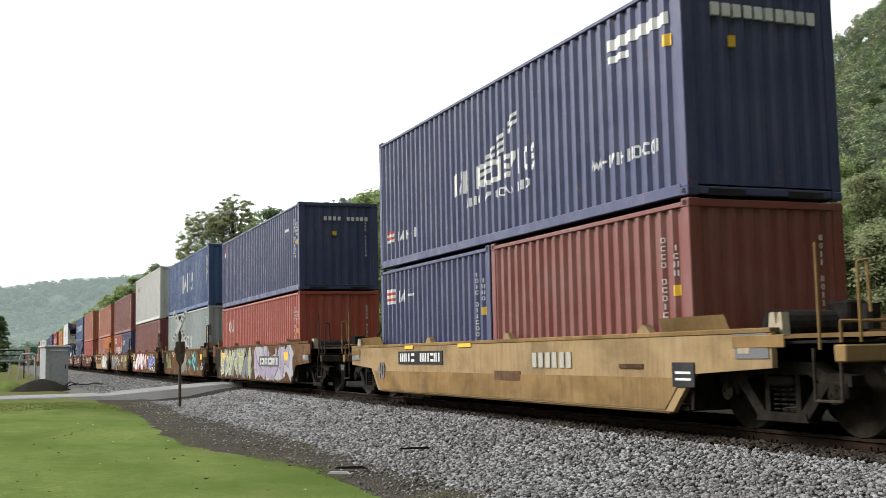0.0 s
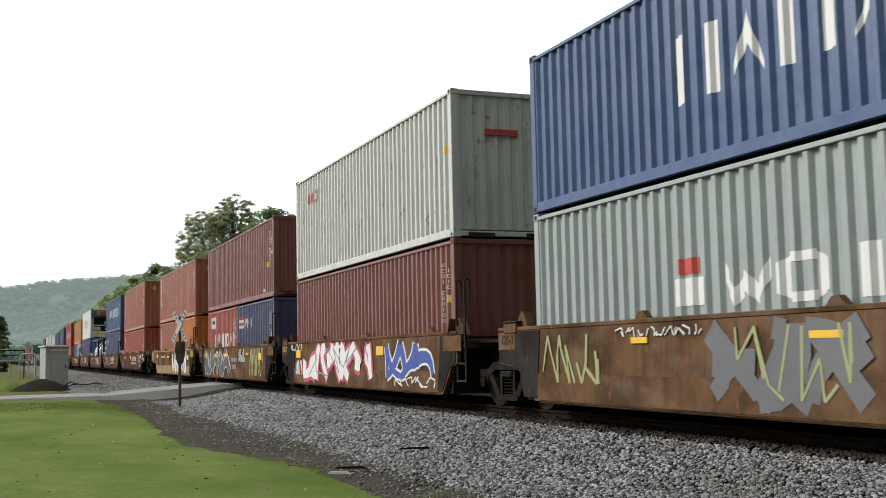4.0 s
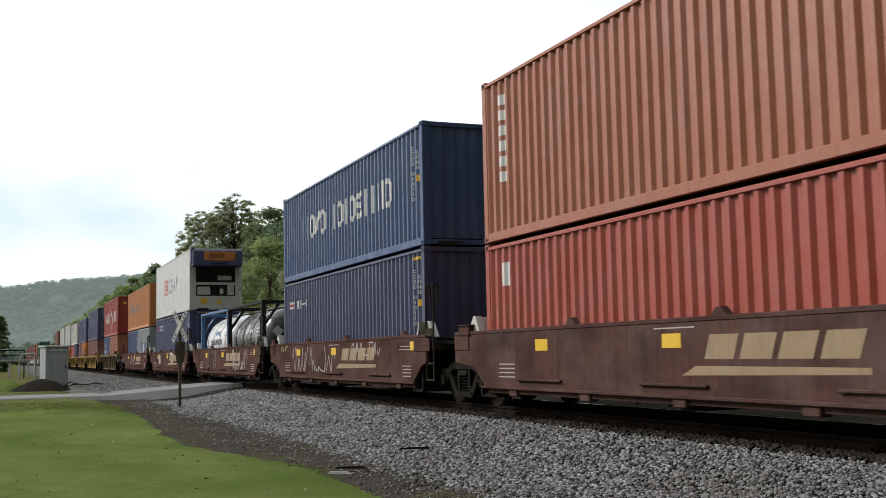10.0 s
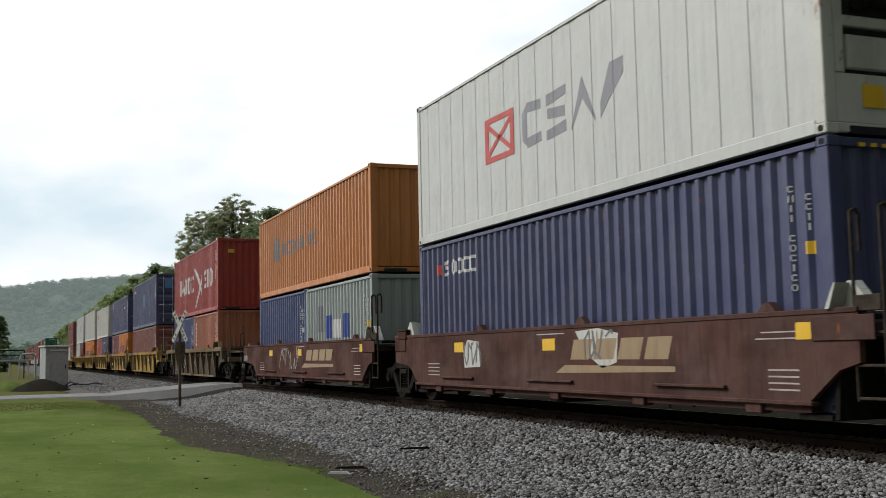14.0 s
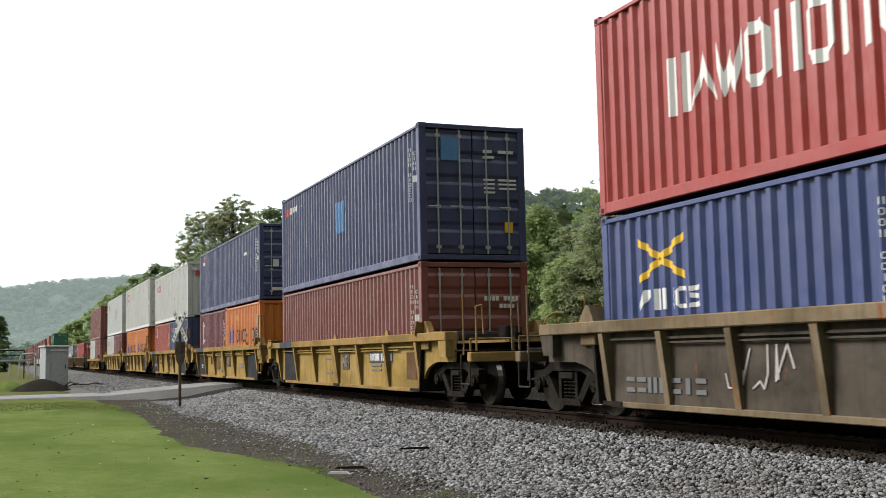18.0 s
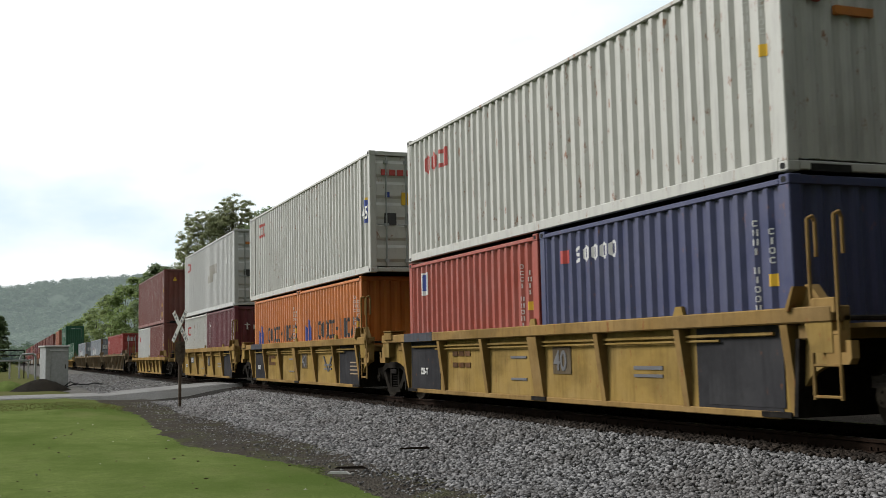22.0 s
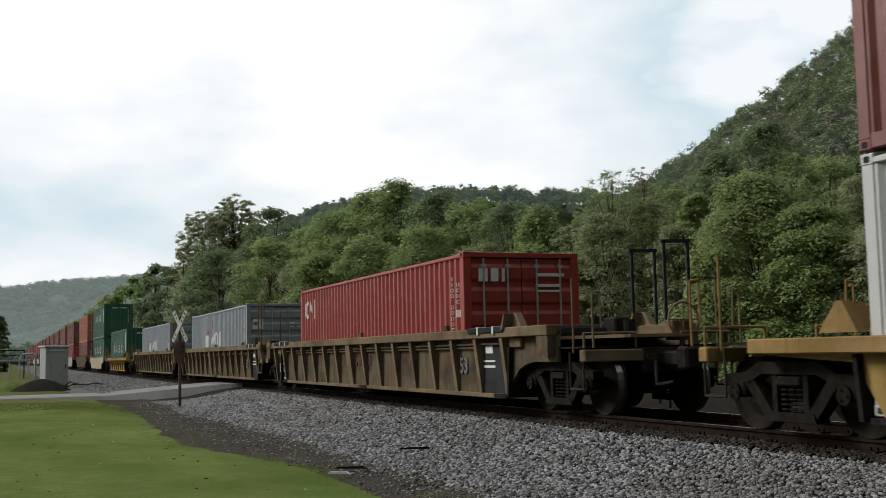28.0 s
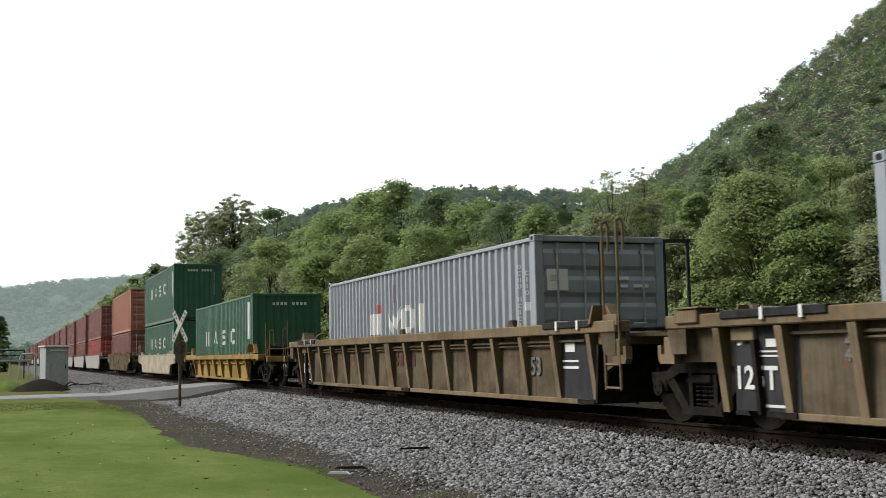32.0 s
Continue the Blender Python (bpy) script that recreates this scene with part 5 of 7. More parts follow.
def end_gear(car, y, way, paintm, coupler, brake, deck_z=1.12, tall=2.05, gear=None, ext=0.5, ribbed=False, long=False, guide=None):
    """Platform, rails and steps at an end: y is the container's end, way -1 at the front and 1 at the rear."""
    body, paintm = paintm, gear or paintm

    def Y(a, b):
        return (min(y + way * a, y + way * b), max(y + way * a, y + way * b))
    reach = 2.75 if coupler else 1.25
    bm = bmesh.new()
    a, b = Y(0.05, reach)
    box(bm, -0.36, 0.36, a, b, 0.62, 1.0, 0.02)
    part("draft_sill", bm, IRON, car)
    bm = bmesh.new()
    a, b = Y(0.12, 0.55)
    box(bm, -1.3, 1.3, a, b, deck_z - 0.16, deck_z, 0.015)
    part("end_bulkhead", bm, paintm, car)
    bm = bmesh.new()
    prism(bm, [(-1.3, 0), (1.3, 0), (0.55, way * (reach - 0.2)), (-0.55, way * (reach - 0.2))] if way > 0 else [(-1.3, 0), (-0.55, way * (reach - 0.2)), (0.55, way * (reach - 0.2)), (1.3, 0)], deck_z - 0.05, deck_z, "z")
    part("deck", bm, paintm, car, at=(0, y + way * 0.2, 0))
    if coupler and not ribbed:                    # a long flared plate along each upper corner
        for x in (-1, 1):
            put("flared_plate", cached(("flared_plate", x), lambda: prism(bmesh.new(), [(x * 1.31, 0.0), (x * 1.33, 0.0), (x * 1.41, 0.19), (x * 1.39, 0.19)], -0.69, 0.69, "y"), body), car, (0, y + way * 0.19, deck_z + 0.055))
            part("end_box_plate", box(bmesh.new(), min(x * 1.40, x * 1.412), max(x * 1.40, x * 1.412), *Y(1.06, 1.66), 0.84, 1.12, 0.004), M_GREYS, car, "dull grey plate with a worn face")
            part("end_box_label", box(bmesh.new(), min(x * 1.412, x * 1.416), max(x * 1.412, x * 1.416), *Y(1.12, 1.33), 0.9, 1.06), CAR_CREAM, car)
            part("lashing_post", prism(bmesh.new(), [(-0.12, 0.0), (0.14, 0.0), (0.1, 0.26), (0.02, 0.26), (0.0, 0.1), (-0.05, 0.26), (-0.1, 0.26)], -0.05, 0.05, "x"), CAR_CREAM, car, "pale notched lashing post", at=(x * 1.2, y + way * 1.6, deck_z - 0.02))
    for x in (() if coupler and not ribbed or ribbed and way > 0 and not coupler else (-1.24, 1.24)):
        put("corner_guide", cached(("corner_guide", way), guide_bm, guide or body), car, Matrix.Translation((x, y + way * 0.32, deck_z + 0.1)) @ (Matrix.Rotation(math.pi, 4, "Z") if way < 0 else Matrix.Identity(4)))
    if coupler:
        bm = bmesh.new()
        a, b = Y(reach, reach + 0.75)
        box(bm, -0.09, 0.09, a, b, 0.72, 0.94, 0.03)
        a, b = Y(reach + 0.58, reach + 0.86)
        box(bm, -0.17, 0.12, a, b, 0.66, 1.0, 0.04)
        part("coupler", bm, IRON, car)
        bm = bmesh.new()
        a, b = Y(reach - 0.18, reach)
        box(bm, -1.32, 1.32, a, b, 0.80, 0.98, 0.015)
        part("end_sill", bm, paintm, car)
        for x in (-1.3, 1.3):
            put("stirrup_step", cached(("stirrup_step", 0), lambda: tube(bmesh.new(), [(0, 0, 0.95), (0, 0, 0.4), (0, 0.4, 0.4), (0, 0.4, 0.95)], 0.017), GEAR_DARK), car, (x, y + way * (reach - 0.1) - (0.4 if way > 0 else 0.0), 0))
        for x in (-1.28, 1.28):
            put("grab_rod", cached(("end_rod", tall), lambda: tube(bmesh.new(), [(0, 0, 0.93), (0, 0, tall)], 0.015), paintm), car, (x, y + way * (reach - 0.42), 0))
            put("handrail", cached(("handrail", x > 0), lambda: tube(bmesh.new(), [(0, 0, 1.0), (0, 0, tall - 0.25), (-0.12 if x > 0 else 0.12, 0, tall - 0.23), (-0.14 if x > 0 else 0.14, 0, tall - 0.75)], 0.016), M_LIME if body is CAR_OCHRE else paintm), car, (x, y + way * (reach + 0.18), 0))
        for q in (-1, 1):
            put("cross_rail", cached(("cross_rail", q), lambda: tube(bmesh.new(), [(q * 1.28, 0, 1.0), (q * 1.28, 0, 1.22), (q * 0.4, 0, 1.22), (q * 0.4, 0, 1.0)], 0.018), paintm), car, (0, y + way * (reach - 0.1), 0))
        bm = bmesh.new()
        tube(bm, [(-0.2, y + way * (reach + 0.1), 0.8), (-0.35, y + way * (reach + 0.35), 0.45), (-0.3, y + way * (reach + 0.7), 0.5)], 0.025)
        part("air_hose", bm, BLACKP, car)
        for x in (-1.2, 0.45):
            bm = bmesh.new()
            box(bm, x, x + 0.75, *Y(0.6, reach - 0.2), 1.0, 1.03)
            part("walkway_grating", bm, IRON, car)
    else:
        grip = 2.75 if long else 2.3
        for x in (-1.36, 1.36):
            if way < 0 and x > 0:
                continue
            if way < 0:                           # ladder below and two tall grab rods above
                put("step_ladder", cached(("art_ladder", 0), lambda: ladder_bm(0.42, 1.42, 0.4, 0.32), paintm), car, (x, y + way * 0.62 - 0.2, 0))
                for dy in (0.0, 0.4):
                    put("grab_rod", cached(("grab_rod", grip), lambda: tube(bmesh.new(), [(0, 0, 1.2), (0, 0, grip), (0.07, 0, grip + 0.03), (0.1, 0, grip - 0.03), (0.1, 0, grip - 0.4)], 0.02), paintm), car, (x, y + way * 0.62 - 0.2 + dy, 0))
                put("grab_bracket", cached(("grab_bracket", 0), lambda: box(bmesh.new(), -0.03, 0.03, 0.02, 0.38, 1.3, 1.46, 0.01), paintm), car, (x, y + way * 0.62 - 0.2, 0))
            else:                                 # a raised box with a lid plate
                put("corner_box", cached(("corner_box", 0), lambda: box(bmesh.new(), -0.16, 0.14, -0.24, 0.24, 0.0, 0.17, 0.015), body), car, (x * 0.94, y + way * (ext - 0.5), deck_z + 0.07))
                put("lid_plate", cached(("lid_plate", 0), lambda: box(bmesh.new(), -0.18, 0.16, -0.3, 0.22, 0.175, 0.2, 0.006), paintm), car, (x * 0.94, y + way * (ext - 0.5), deck_z + 0.07))
            if ribbed:
                put("end_hook", cached(("end_hook", 0), hook_bm, body), car, Matrix.Translation((x * 0.97, y + way * (ext + 0.05), deck_z - 0.42)) @ (Matrix.Rotation(math.pi, 4, "Z") if way < 0 else Matrix.Identity(4)))
        part("valve_box", box(bmesh.new(), -0.55, -0.2, *Y(0.7, 1.05), 1.12, 1.42, 0.03), IRON, car)
        part("brake_rod", tube(bmesh.new(), [(-1.1, y + way * 0.35, 1.26), (-0.2, y + way * 0.5, 1.26), (0.9, y + way * 0.4, 1.26)], 0.03), IRON, car)
        bm = bmesh.new()
        tube(bm, [(-0.7, y + way * 0.7, 0.7), (-0.95, y + way * 1.0, 0.5), (-0.95, y + way * 1.5, 0.55), (-0.6, y + way * 1.9, 0.75)], 0.028)
        part("air_hose", bm, BLACKP, car)
    if brake:
        bm = bmesh.new()
        c = (0.62, y + way * (reach - 0.35), 1.42)
        ring(bm, c, 0.27, 0.02, "y", 20)
        for k in range(4):
            q = math.pi * k / 2
            rod(bm, c, (c[0] + 0.27 * math.cos(q), c[1], c[2] + 0.27 * math.sin(q)), 0.012, 5)
        part("brake_wheel", bm, paintm, car)
        bm = bmesh.new()
        rod(bm, (0.62, y + way * (reach - 0.4), 1.0), (0.62, y + way * (reach - 0.4), 1.42), 0.05, 6)
        box(bm, 0.45, 0.8, *Y(reach - 0.62, reach - 0.4), 1.1, 1.42, 0.02)
        part("brake_stand", bm, paintm, car)
        bm = bmesh.new()
        rod(bm, (-0.95, y + way * 1.15, 1.22), (-0.1, y + way * 1.15, 1.22), 0.17, 14)
        part("air_reservoir", bm, IRON, car)
        bm = bmesh.new()
        box(bm, 0.05, 0.35, *Y(0.9, 1.3), 1.12, 1.5, 0.03)
        rod(bm, (0.2, y + way * 1.5, 1.15), (0.2, y + way * 1.5, 1.45), 0.1, 10)
        part("brake_valve", bm, IRON, car)


def lettering(tx, at, size, mat, parent):
    """Upright writing on a side that faces -x, starting at its left end."""
    cu = bpy.data.curves.new("lettering", "FONT")
    cu.body, cu.size, cu.extrude, cu.offset = tx, size, 0.004, 0.008
    tmp = new("lettering", cu)
    me = bpy.data.meshes.new_from_object(tmp.evaluated_get(bpy.context.evaluated_depsgraph_get()))
    bpy.data.objects.remove(tmp)
    me.materials.clear()
    me.materials.append(mat)
    return put("lettering", me, parent, Matrix.Translation(at) @ Matrix(((0, 0, -1, 0), (-1, 0, 0, 0), (0, 1, 0, 0), (0, 0, 0, 1))))


STYLE = {  # top, bottom, lower break, main paint
    "smooth": dict(top=1.36, bot=0.20, knee=0.70),
    "low": dict(top=1.17, bot=0.19, knee=0.66),
    "lip": dict(top=1.34, bot=0.40, knee=0.72),
    "ribbed": dict(top=1.38, bot=0.20, knee=0.80, arch=True),
    "short": dict(top=1.06, bot=0.15, knee=0.80),
}
SIDE_X = 1.40


def side_outline(L, st, fe, re, cut):
    """Outline of a side in (y, z): fe and re are how far its top reaches past the load at the front and rear."""
    top, bot, knee = st["top"], st["bot"], st["knee"]
    if st.get("arch"):
        arc = [(0.0, bot), (0.13, bot + 0.17), (0.27, bot + 0.34), (0.45, bot + 0.48), (0.7, bot + 0.56), (0.95, knee)]
        k = min(1.0, (re - 0.02) / 0.95)
        r = [(L - 0.1 + a * k, z) for a, z in arc] + [(L + re, knee), (L + re, top)]
        k = min(1.0, (fe - 0.02) / 0.95)
        f = [(-fe, top), (-fe, knee)] + [(0.1 - a * k, z) for a, z in reversed(arc)]
        return r + f
    return [(0.25, bot), (L - 0.25, bot), (L + cut, knee), (L + re, knee + 0.08), (L + re, top), (-fe, top), (-fe, knee + 0.08), (-cut, knee)]


def well_car(s0, style, mat, label, front="art", rear="art", L=12.192, over=0.0, panels=None, marks=(), brake=False, group="well cars of the train", second=None, gear=None, texts=(), spacing="wide"):
    """A unit of a well car; its load's front end stands at y = s0 at the start. over: how far the well is longer than the load at each end."""
    car = thing("well_car", (0, 0, 0), label, "rail car", group)
    rolling(car, s0)
    st = STYLE[style]
    top, bot, knee = st["top"], st["bot"], st["knee"]
    y0, y1 = -over, L + over
    ribbed = style in ("ribbed", "short")
    fe = (0.75 if ribbed else 0.5) if front == "art" else 1.7
    re = (1.75 if over else 1.35 if ribbed else 1.05) if rear == "art" else 1.7
    WL = y1 - y0
    inset = 0.17 if ribbed else 0.0
    for way in (-1, 1):
        x = way * SIDE_X
        xi = x - way * inset
        bm = bmesh.new()
        o = side_outline(WL, st, fe, re, 0.2)
        if ribbed:
            o = [(y, min(z, top - 0.1)) for y, z in o]
        prism(bm, [(y + y0, z) for y, z in o], min(xi, xi - way * 0.07), max(xi, xi - way * 0.07), "x")
        side = part("side_wall", bm, mat, car)
        bm = bmesh.new()
        if ribbed:
            box(bm, min(x, x - way * 0.26), max(x, x - way * 0.26), y0 - fe, y1 + re, top - 0.17, top, 0.015)
        else:
            box(bm, min(x + way * 0.012, x - way * 0.13), max(x + way * 0.012, x - way * 0.13), y0 - fe, y1 + re, top - 0.05, top + 0.012, 0.01)
        part("top_chord", bm, second or mat, car)
        bm = bmesh.new()
        if style == "lip":
            box(bm, min(x + way * 0.03, x - way * 0.1), max(x + way * 0.03, x - way * 0.1), y0 + 0.2, y1 - 0.2, bot - 0.05, bot + 0.0, 0.01)
            box(bm, min(x - way * 0.05, x - way * 0.2), max(x - way * 0.05, x - way * 0.2), y0 + 0.3, y1 - 0.3, 0.28, bot - 0.05)
        elif ribbed:
            box(bm, min(xi + way * 0.05, xi - way * 0.1), max(xi + way * 0.05, xi - way * 0.1), y0 + 0.25, y1 - 0.25, bot - 0.02, bot + 0.06, 0.01)
        else:
            box(bm, min(x - way * 0.02, x - way * 0.15), max(x - way * 0.02, x - way * 0.15), y0 + 0.35, y1 - 0.35, bot - 0.03, bot + 0.03, 0.008)
        part("bottom_chord", bm, second or mat, car)
        if ribbed:
            a, b, n, mid = {"short": (0.5, 11.7, 7, 4), "long": (-1.95, 14.88, 15, 8), "close": (0.3, 12.0, 8, 4), "wide": (0.0, 12.2, 6, 3)}["long" if over else spacing if style == "ribbed" else "short"]
            for i in range(n + 1):
                y = a + (b - a) * i / n
                wide = 0.06 if i != mid else 0.16
                me = cached(("rib", style, over > 0, wide, way), lambda: prism(bmesh.new(), [(way * 0.0, bot + 0.05), (way * 0.045, bot + 0.02), (way * inset * 0.98, top - 0.18), (0.0, top - 0.17)], -wide, wide, "y"), second or mat)
                put("rib", me, side, (xi, y, 0))
            bm = bmesh.new()
            rod(bm, (xi + way * 0.05, y0 + 0.3, top - 0.27), (xi + way * 0.05, y1 - 0.3, top - 0.27), 0.022, 6)
            rod(bm, (xi + way * 0.05, y0 + 1.3, top - 0.33), (xi + way * 0.05, y1 - 1.6, top - 0.33), 0.016, 6)
            part("brake_pipe", bm, mat, car)
            if panels:
                for a, b in panels:
                    bm = prism(bmesh.new(), [(y0 + a * WL, bot + 0.05), (y0 + b * WL, bot + 0.05), (y0 + b * WL, top - 0.17), (y0 + a * WL, top - 0.17)], min(xi + way * 0.008, xi), max(xi + way * 0.008, xi), "x")
                    part("dark_panel", bm, CAR_GREY, car, "dark grey painted panel")
                    if b > 0.8 and not over:      # the chord above it is painted over as well
                        part("chord_patch", box(bmesh.new(), min(x + way * 0.004, x - way * 0.262), max(x + way * 0.004, x - way * 0.262), y0 + a * WL, y0 + b * WL, top - 0.168, top + 0.004, 0.004), CHORD_GREY, car, "slate grey repainted stretch of chord")
        elif style == "lip":
            for yc in (1.2, 3.6, 6.0, 8.4, 10.8):
                put("bracket", cached(("bracket", way), lambda: box(bmesh.new(), min(0, -way * 0.16), max(0, -way * 0.16), -0.14, 0.14, 0.24, 0.40, 0.012), mat), car, (x, y0 + yc, 0))
            for yc in (2.4, 6.1, 9.8):
                put("step_rail", cached(("step_rail", way), lambda: box(bmesh.new(), min(0, way * 0.05), max(0, way * 0.05), -0.75, 0.75, 0.50, 0.54, 0.01), mat), car, (x, y0 + yc, 0))
        else:
            bm = bmesh.new()
            prism(bm, [(0.42 + y0, bot + 0.02), (y1 - 0.42, bot + 0.02), (y1 - 0.02, bot + 0.42), (0.02 + y0, bot + 0.42)], min(x + way * 0.012, x), max(x + way * 0.012, x), "x")
            part("lower_band", bm, second or mat, car)
        if not ribbed:
            for yc in (0.9, WL * 0.42, WL * 0.72):
                put("lift_lug", cached(("lift_lug", way), lambda: prism(bmesh.new(), [(-0.16, 0), (0.16, 0), (0.06, 0.1), (-0.04, 0.11)], -0.05, 0.05, "x"), mat), car, (x - way * 0.06, y0 + yc, top + 0.008))
        else:
            for yc in (WL * 0.18, WL * 0.52):
                put("lift_lug", cached(("lift_lug_r", way), lambda: prism(bmesh.new(), [(-0.12, 0), (0.12, 0), (0.05, 0.12), (-0.08, 0.12)], -0.05, 0.05, "x"), mat), car, (x - way * 0.2, y0 + yc, top - 0.004))
        # end boxes on the upper corners
        for yy, ext, w in ((y0, fe, -1), (y1, re, 1)):
            bm = bmesh.new()
            a, b = sorted((yy + w * (ext - 0.42), yy + w * (ext - 0.02)))
            if ribbed:
                prism(bm, [(a, knee + 0.1), (a + 0.32, knee + 0.1), (b, top - 0.2), (b, top - 0.17), (a, top - 0.17)], min(x - way * 0.02, x - way * 0.2), max(x - way * 0.02, x - way * 0.2), "x")
            else:
                box(bm, min(x + way * 0.02, x), max(x + way * 0.02, x), a - 0.25, b - 0.0 if w > 0 else b + 0.25, knee + 0.3, top - 0.07, 0.006)
            part("corner_plate", bm, mat if ribbed else (second or mat), car)
    for yc in (0.3, WL / 2, WL - 0.3):
        put("floor_beam", cached(("floor_beam", 0), lambda: box(bmesh.new(), -SIDE_X + 0.1, SIDE_X - 0.1, -0.25, 0.25, 0.2, FLOOR - 0.01), IRON), car, (0, y0 + yc, 0))
    for yy, w in ((y0, -1), (y1, 1)):
        bm = bmesh.new()
        prism(bm, [(yy + w * 0.02, 0.22), (yy + w * 0.08, 0.22), (yy + w * 0.16, 1.05), (yy + w * 0.1, 1.05)], -SIDE_X + 0.08, SIDE_X - 0.08, "x")
        part("well_end", bm, IRON, car)
    dz = min(1.2, top - 0.06)
    extra = dict(gear=gear, ribbed=ribbed, long=over > 0, guide=CREAM if style == "lip" else None)
    end_gear(car, y0, -1, second or mat, front == "end", brake and front == "end", dz, ext=fe, **extra)
    end_gear(car, y1, 1, second or mat, rear == "end", False, dz, ext=re, **extra)
    if front == "end":
        truck(car, y0 - 1.42)
    truck(car, y1 + (1.48 if rear == "art" else 1.42))
    # markings on the near side
    xs = -SIDE_X - (0.014 if style != "lip" else 0.001) if not ribbed else -SIDE_X + inset - 0.012
    for mk in marks:
        bm = bmesh.new()
        for k, q in enumerate(mk[1]):
            lift = 0.00035 * (k % 20) + (mk[2] if len(mk) > 2 else 0)
            if len(q) == 4:
                a, b, z0, z1 = q
                pts = [(a, z0), (b, z0), (b, z1), (a, z1)]
            else:
                pts = [(q[i], min(max(q[i + 1], bot + 0.03), top - 0.06)) for i in range(0, len(q), 2)]
            prism(bm, pts, xs - 0.002 - 0.35 * lift, xs + 0.016, "x")
        tagged(part("marking", bm, mk[0], car), kind="stuff" if len(mk[1]) > 1 else "")
    for tx, y, z, size, col in texts:
        lettering(tx, (xs - 0.007, y, z), size, col, car)
    return car


def words(y0, y1, z0, z1, n, seed, stroke=0.3):
    """Rectangles of a row of plain block shapes, for a flat side."""
    r = random.Random(seed)
    out = []
    w = (y1 - y0) / n
    h = z1 - z0
    for i in range(n):
        b = y1 - i * w - w * 0.08
        a = b - w * 0.8
        k = r.choice((0, 1, 1, 2))
        g = (b - a) * (0.5 - stroke)
        if k == 0:
            out.append((a + 0.3 * (b - a), b - 0.25 * (b - a), z0, z1))
        elif k == 1:
            out += [((a + b) / 2 + g * 0.6, b, z0, z1), (a, (a + b) / 2 - g * 0.6, z0, z1)]
        else:
            out += [(a, b, z0, z0 + h * 0.3), (a, b, z1 - h * 0.3, z1)]
    return out


def stroke(a, b, w0, w1):
    """A straight brush stroke between two points (y, z), as an outline."""
    d = Vector((b[0] - a[0], b[1] - a[1]))
    n = Vector((-d.y, d.x)).normalized()
    return (a[0] + n.x * w0, a[1] + n.y * w0, a[0] - n.x * w0, a[1] - n.y * w0, b[0] - n.x * w1, b[1] - n.y * w1, b[0] + n.x * w1, b[1] + n.y * w1)


def tags(y0, y1, z0, z1, n, seed, w=0.016):
    """Thin scribbled strokes of an unreadable sprayed tag."""
    r = random.Random(seed)
    out = []
    p = (y0, (z0 + z1) / 2)
    for i in range(n * 3):
        q = (y0 + (y1 - y0) * min(1, max(0, (i + r.uniform(-1.6, 1.6)) / (n * 3))), r.uniform(z0, z1) if i % 2 else (z0 if r.random() < 0.5 else z1))
        if math.hypot(q[0] - p[0], q[1] - p[1]) > 0.02 and r.random() < 0.86:
            out.append(stroke(p, q, w, w * r.uniform(0.5, 1.1)))
        p = q
    return out


def mural(y0, y1, z0, z1, n, seed, grow=0.0, fat=1.0):
    """Fat curving strokes of sprayed lettering that cannot be read; grow widens them into an outline."""
    r = random.Random(seed)
    out = []
    w = (y1 - y0) / n
    for i in range(n):
        a, b = y0 + i * w + 0.04 * w, y0 + (i + 1) * w - 0.04 * w
        lean = r.uniform(-0.1, 0.16) * w
        lo, hi = z0 + r.uniform(0, 0.1), z1 - r.uniform(0, 0.1)
        for q in range(r.choice((3, 3, 4))):
            e0, e1 = r.choice(((a, a), (b, b), (a, b), (b, a), ((a + b) / 2, b)))
            t0, t1 = r.choice(((lo, hi), (hi, lo), (hi, (lo + hi) / 2), (lo, (lo + hi) / 2)))
            p0, p2 = Vector((e0 + lean * (t0 > t1), t0)), Vector((e1 + lean * (t1 > t0), t1))
            p1 = Vector((r.uniform(a, b), r.uniform(lo, hi)))
            k = w * r.uniform(0.1, 0.155) * fat
            last = p0
            for j in range(1, 6):
                f = j / 5
                pt = p0 * (1 - f) ** 2 + p1 * 2 * f * (1 - f) + p2 * f * f
                if (pt - last).length > 0.015:
                    d = (pt - last).normalized() * k * 0.35
                    out.append(stroke(last - d, pt + d, k * (0.6 + 0.5 * (f - 0.2)) + grow, k * (0.6 + 0.5 * f) + grow))
                last = pt
    return out


# ---- the train, unit by unit, from its head ----
STD, HC = 2.591, 2.896
L40, L20, L45, L53 = 12.192, 6.058, 13.716, 16.154
LOW = FLOOR + STD + 0.03         # an upper box on a standard one
LOWH = FLOOR + HC + 0.02         # an upper box on a high one


def yel(*spots):
    return (M_YELLOW, [(a, a + 0.42, z, z + 0.18) for a, z in spots], 0.004)


def twins(s0, back_mat, back_label, front_mat, front_label, back_marks=(), front_marks=(), gap=6.12, **kw):
    """Two twenty-foot boxes in a well: marks count from each box's own front."""
    container(s0, FLOOR, L20, STD, front_mat, front_label, marks=front_marks, **kw)
    container(s0 + gap, FLOOR, L20, STD, back_mat, back_label, marks=back_marks)


SOOTY = (M_SOOT, [(11.85, 0.25, 12.3, 0.25, 12.45, 0.72, 13.2, 0.8, 13.2, 1.3, 11.7, 1.3)], -0.003)
SOOTY_FRONT = (M_SOOT, [(-0.45, 0.8, -0.45, 1.3, 0.3, 1.3, 0.5, 0.25, 0.25, 0.25, -0.12, 0.68)], -0.003)

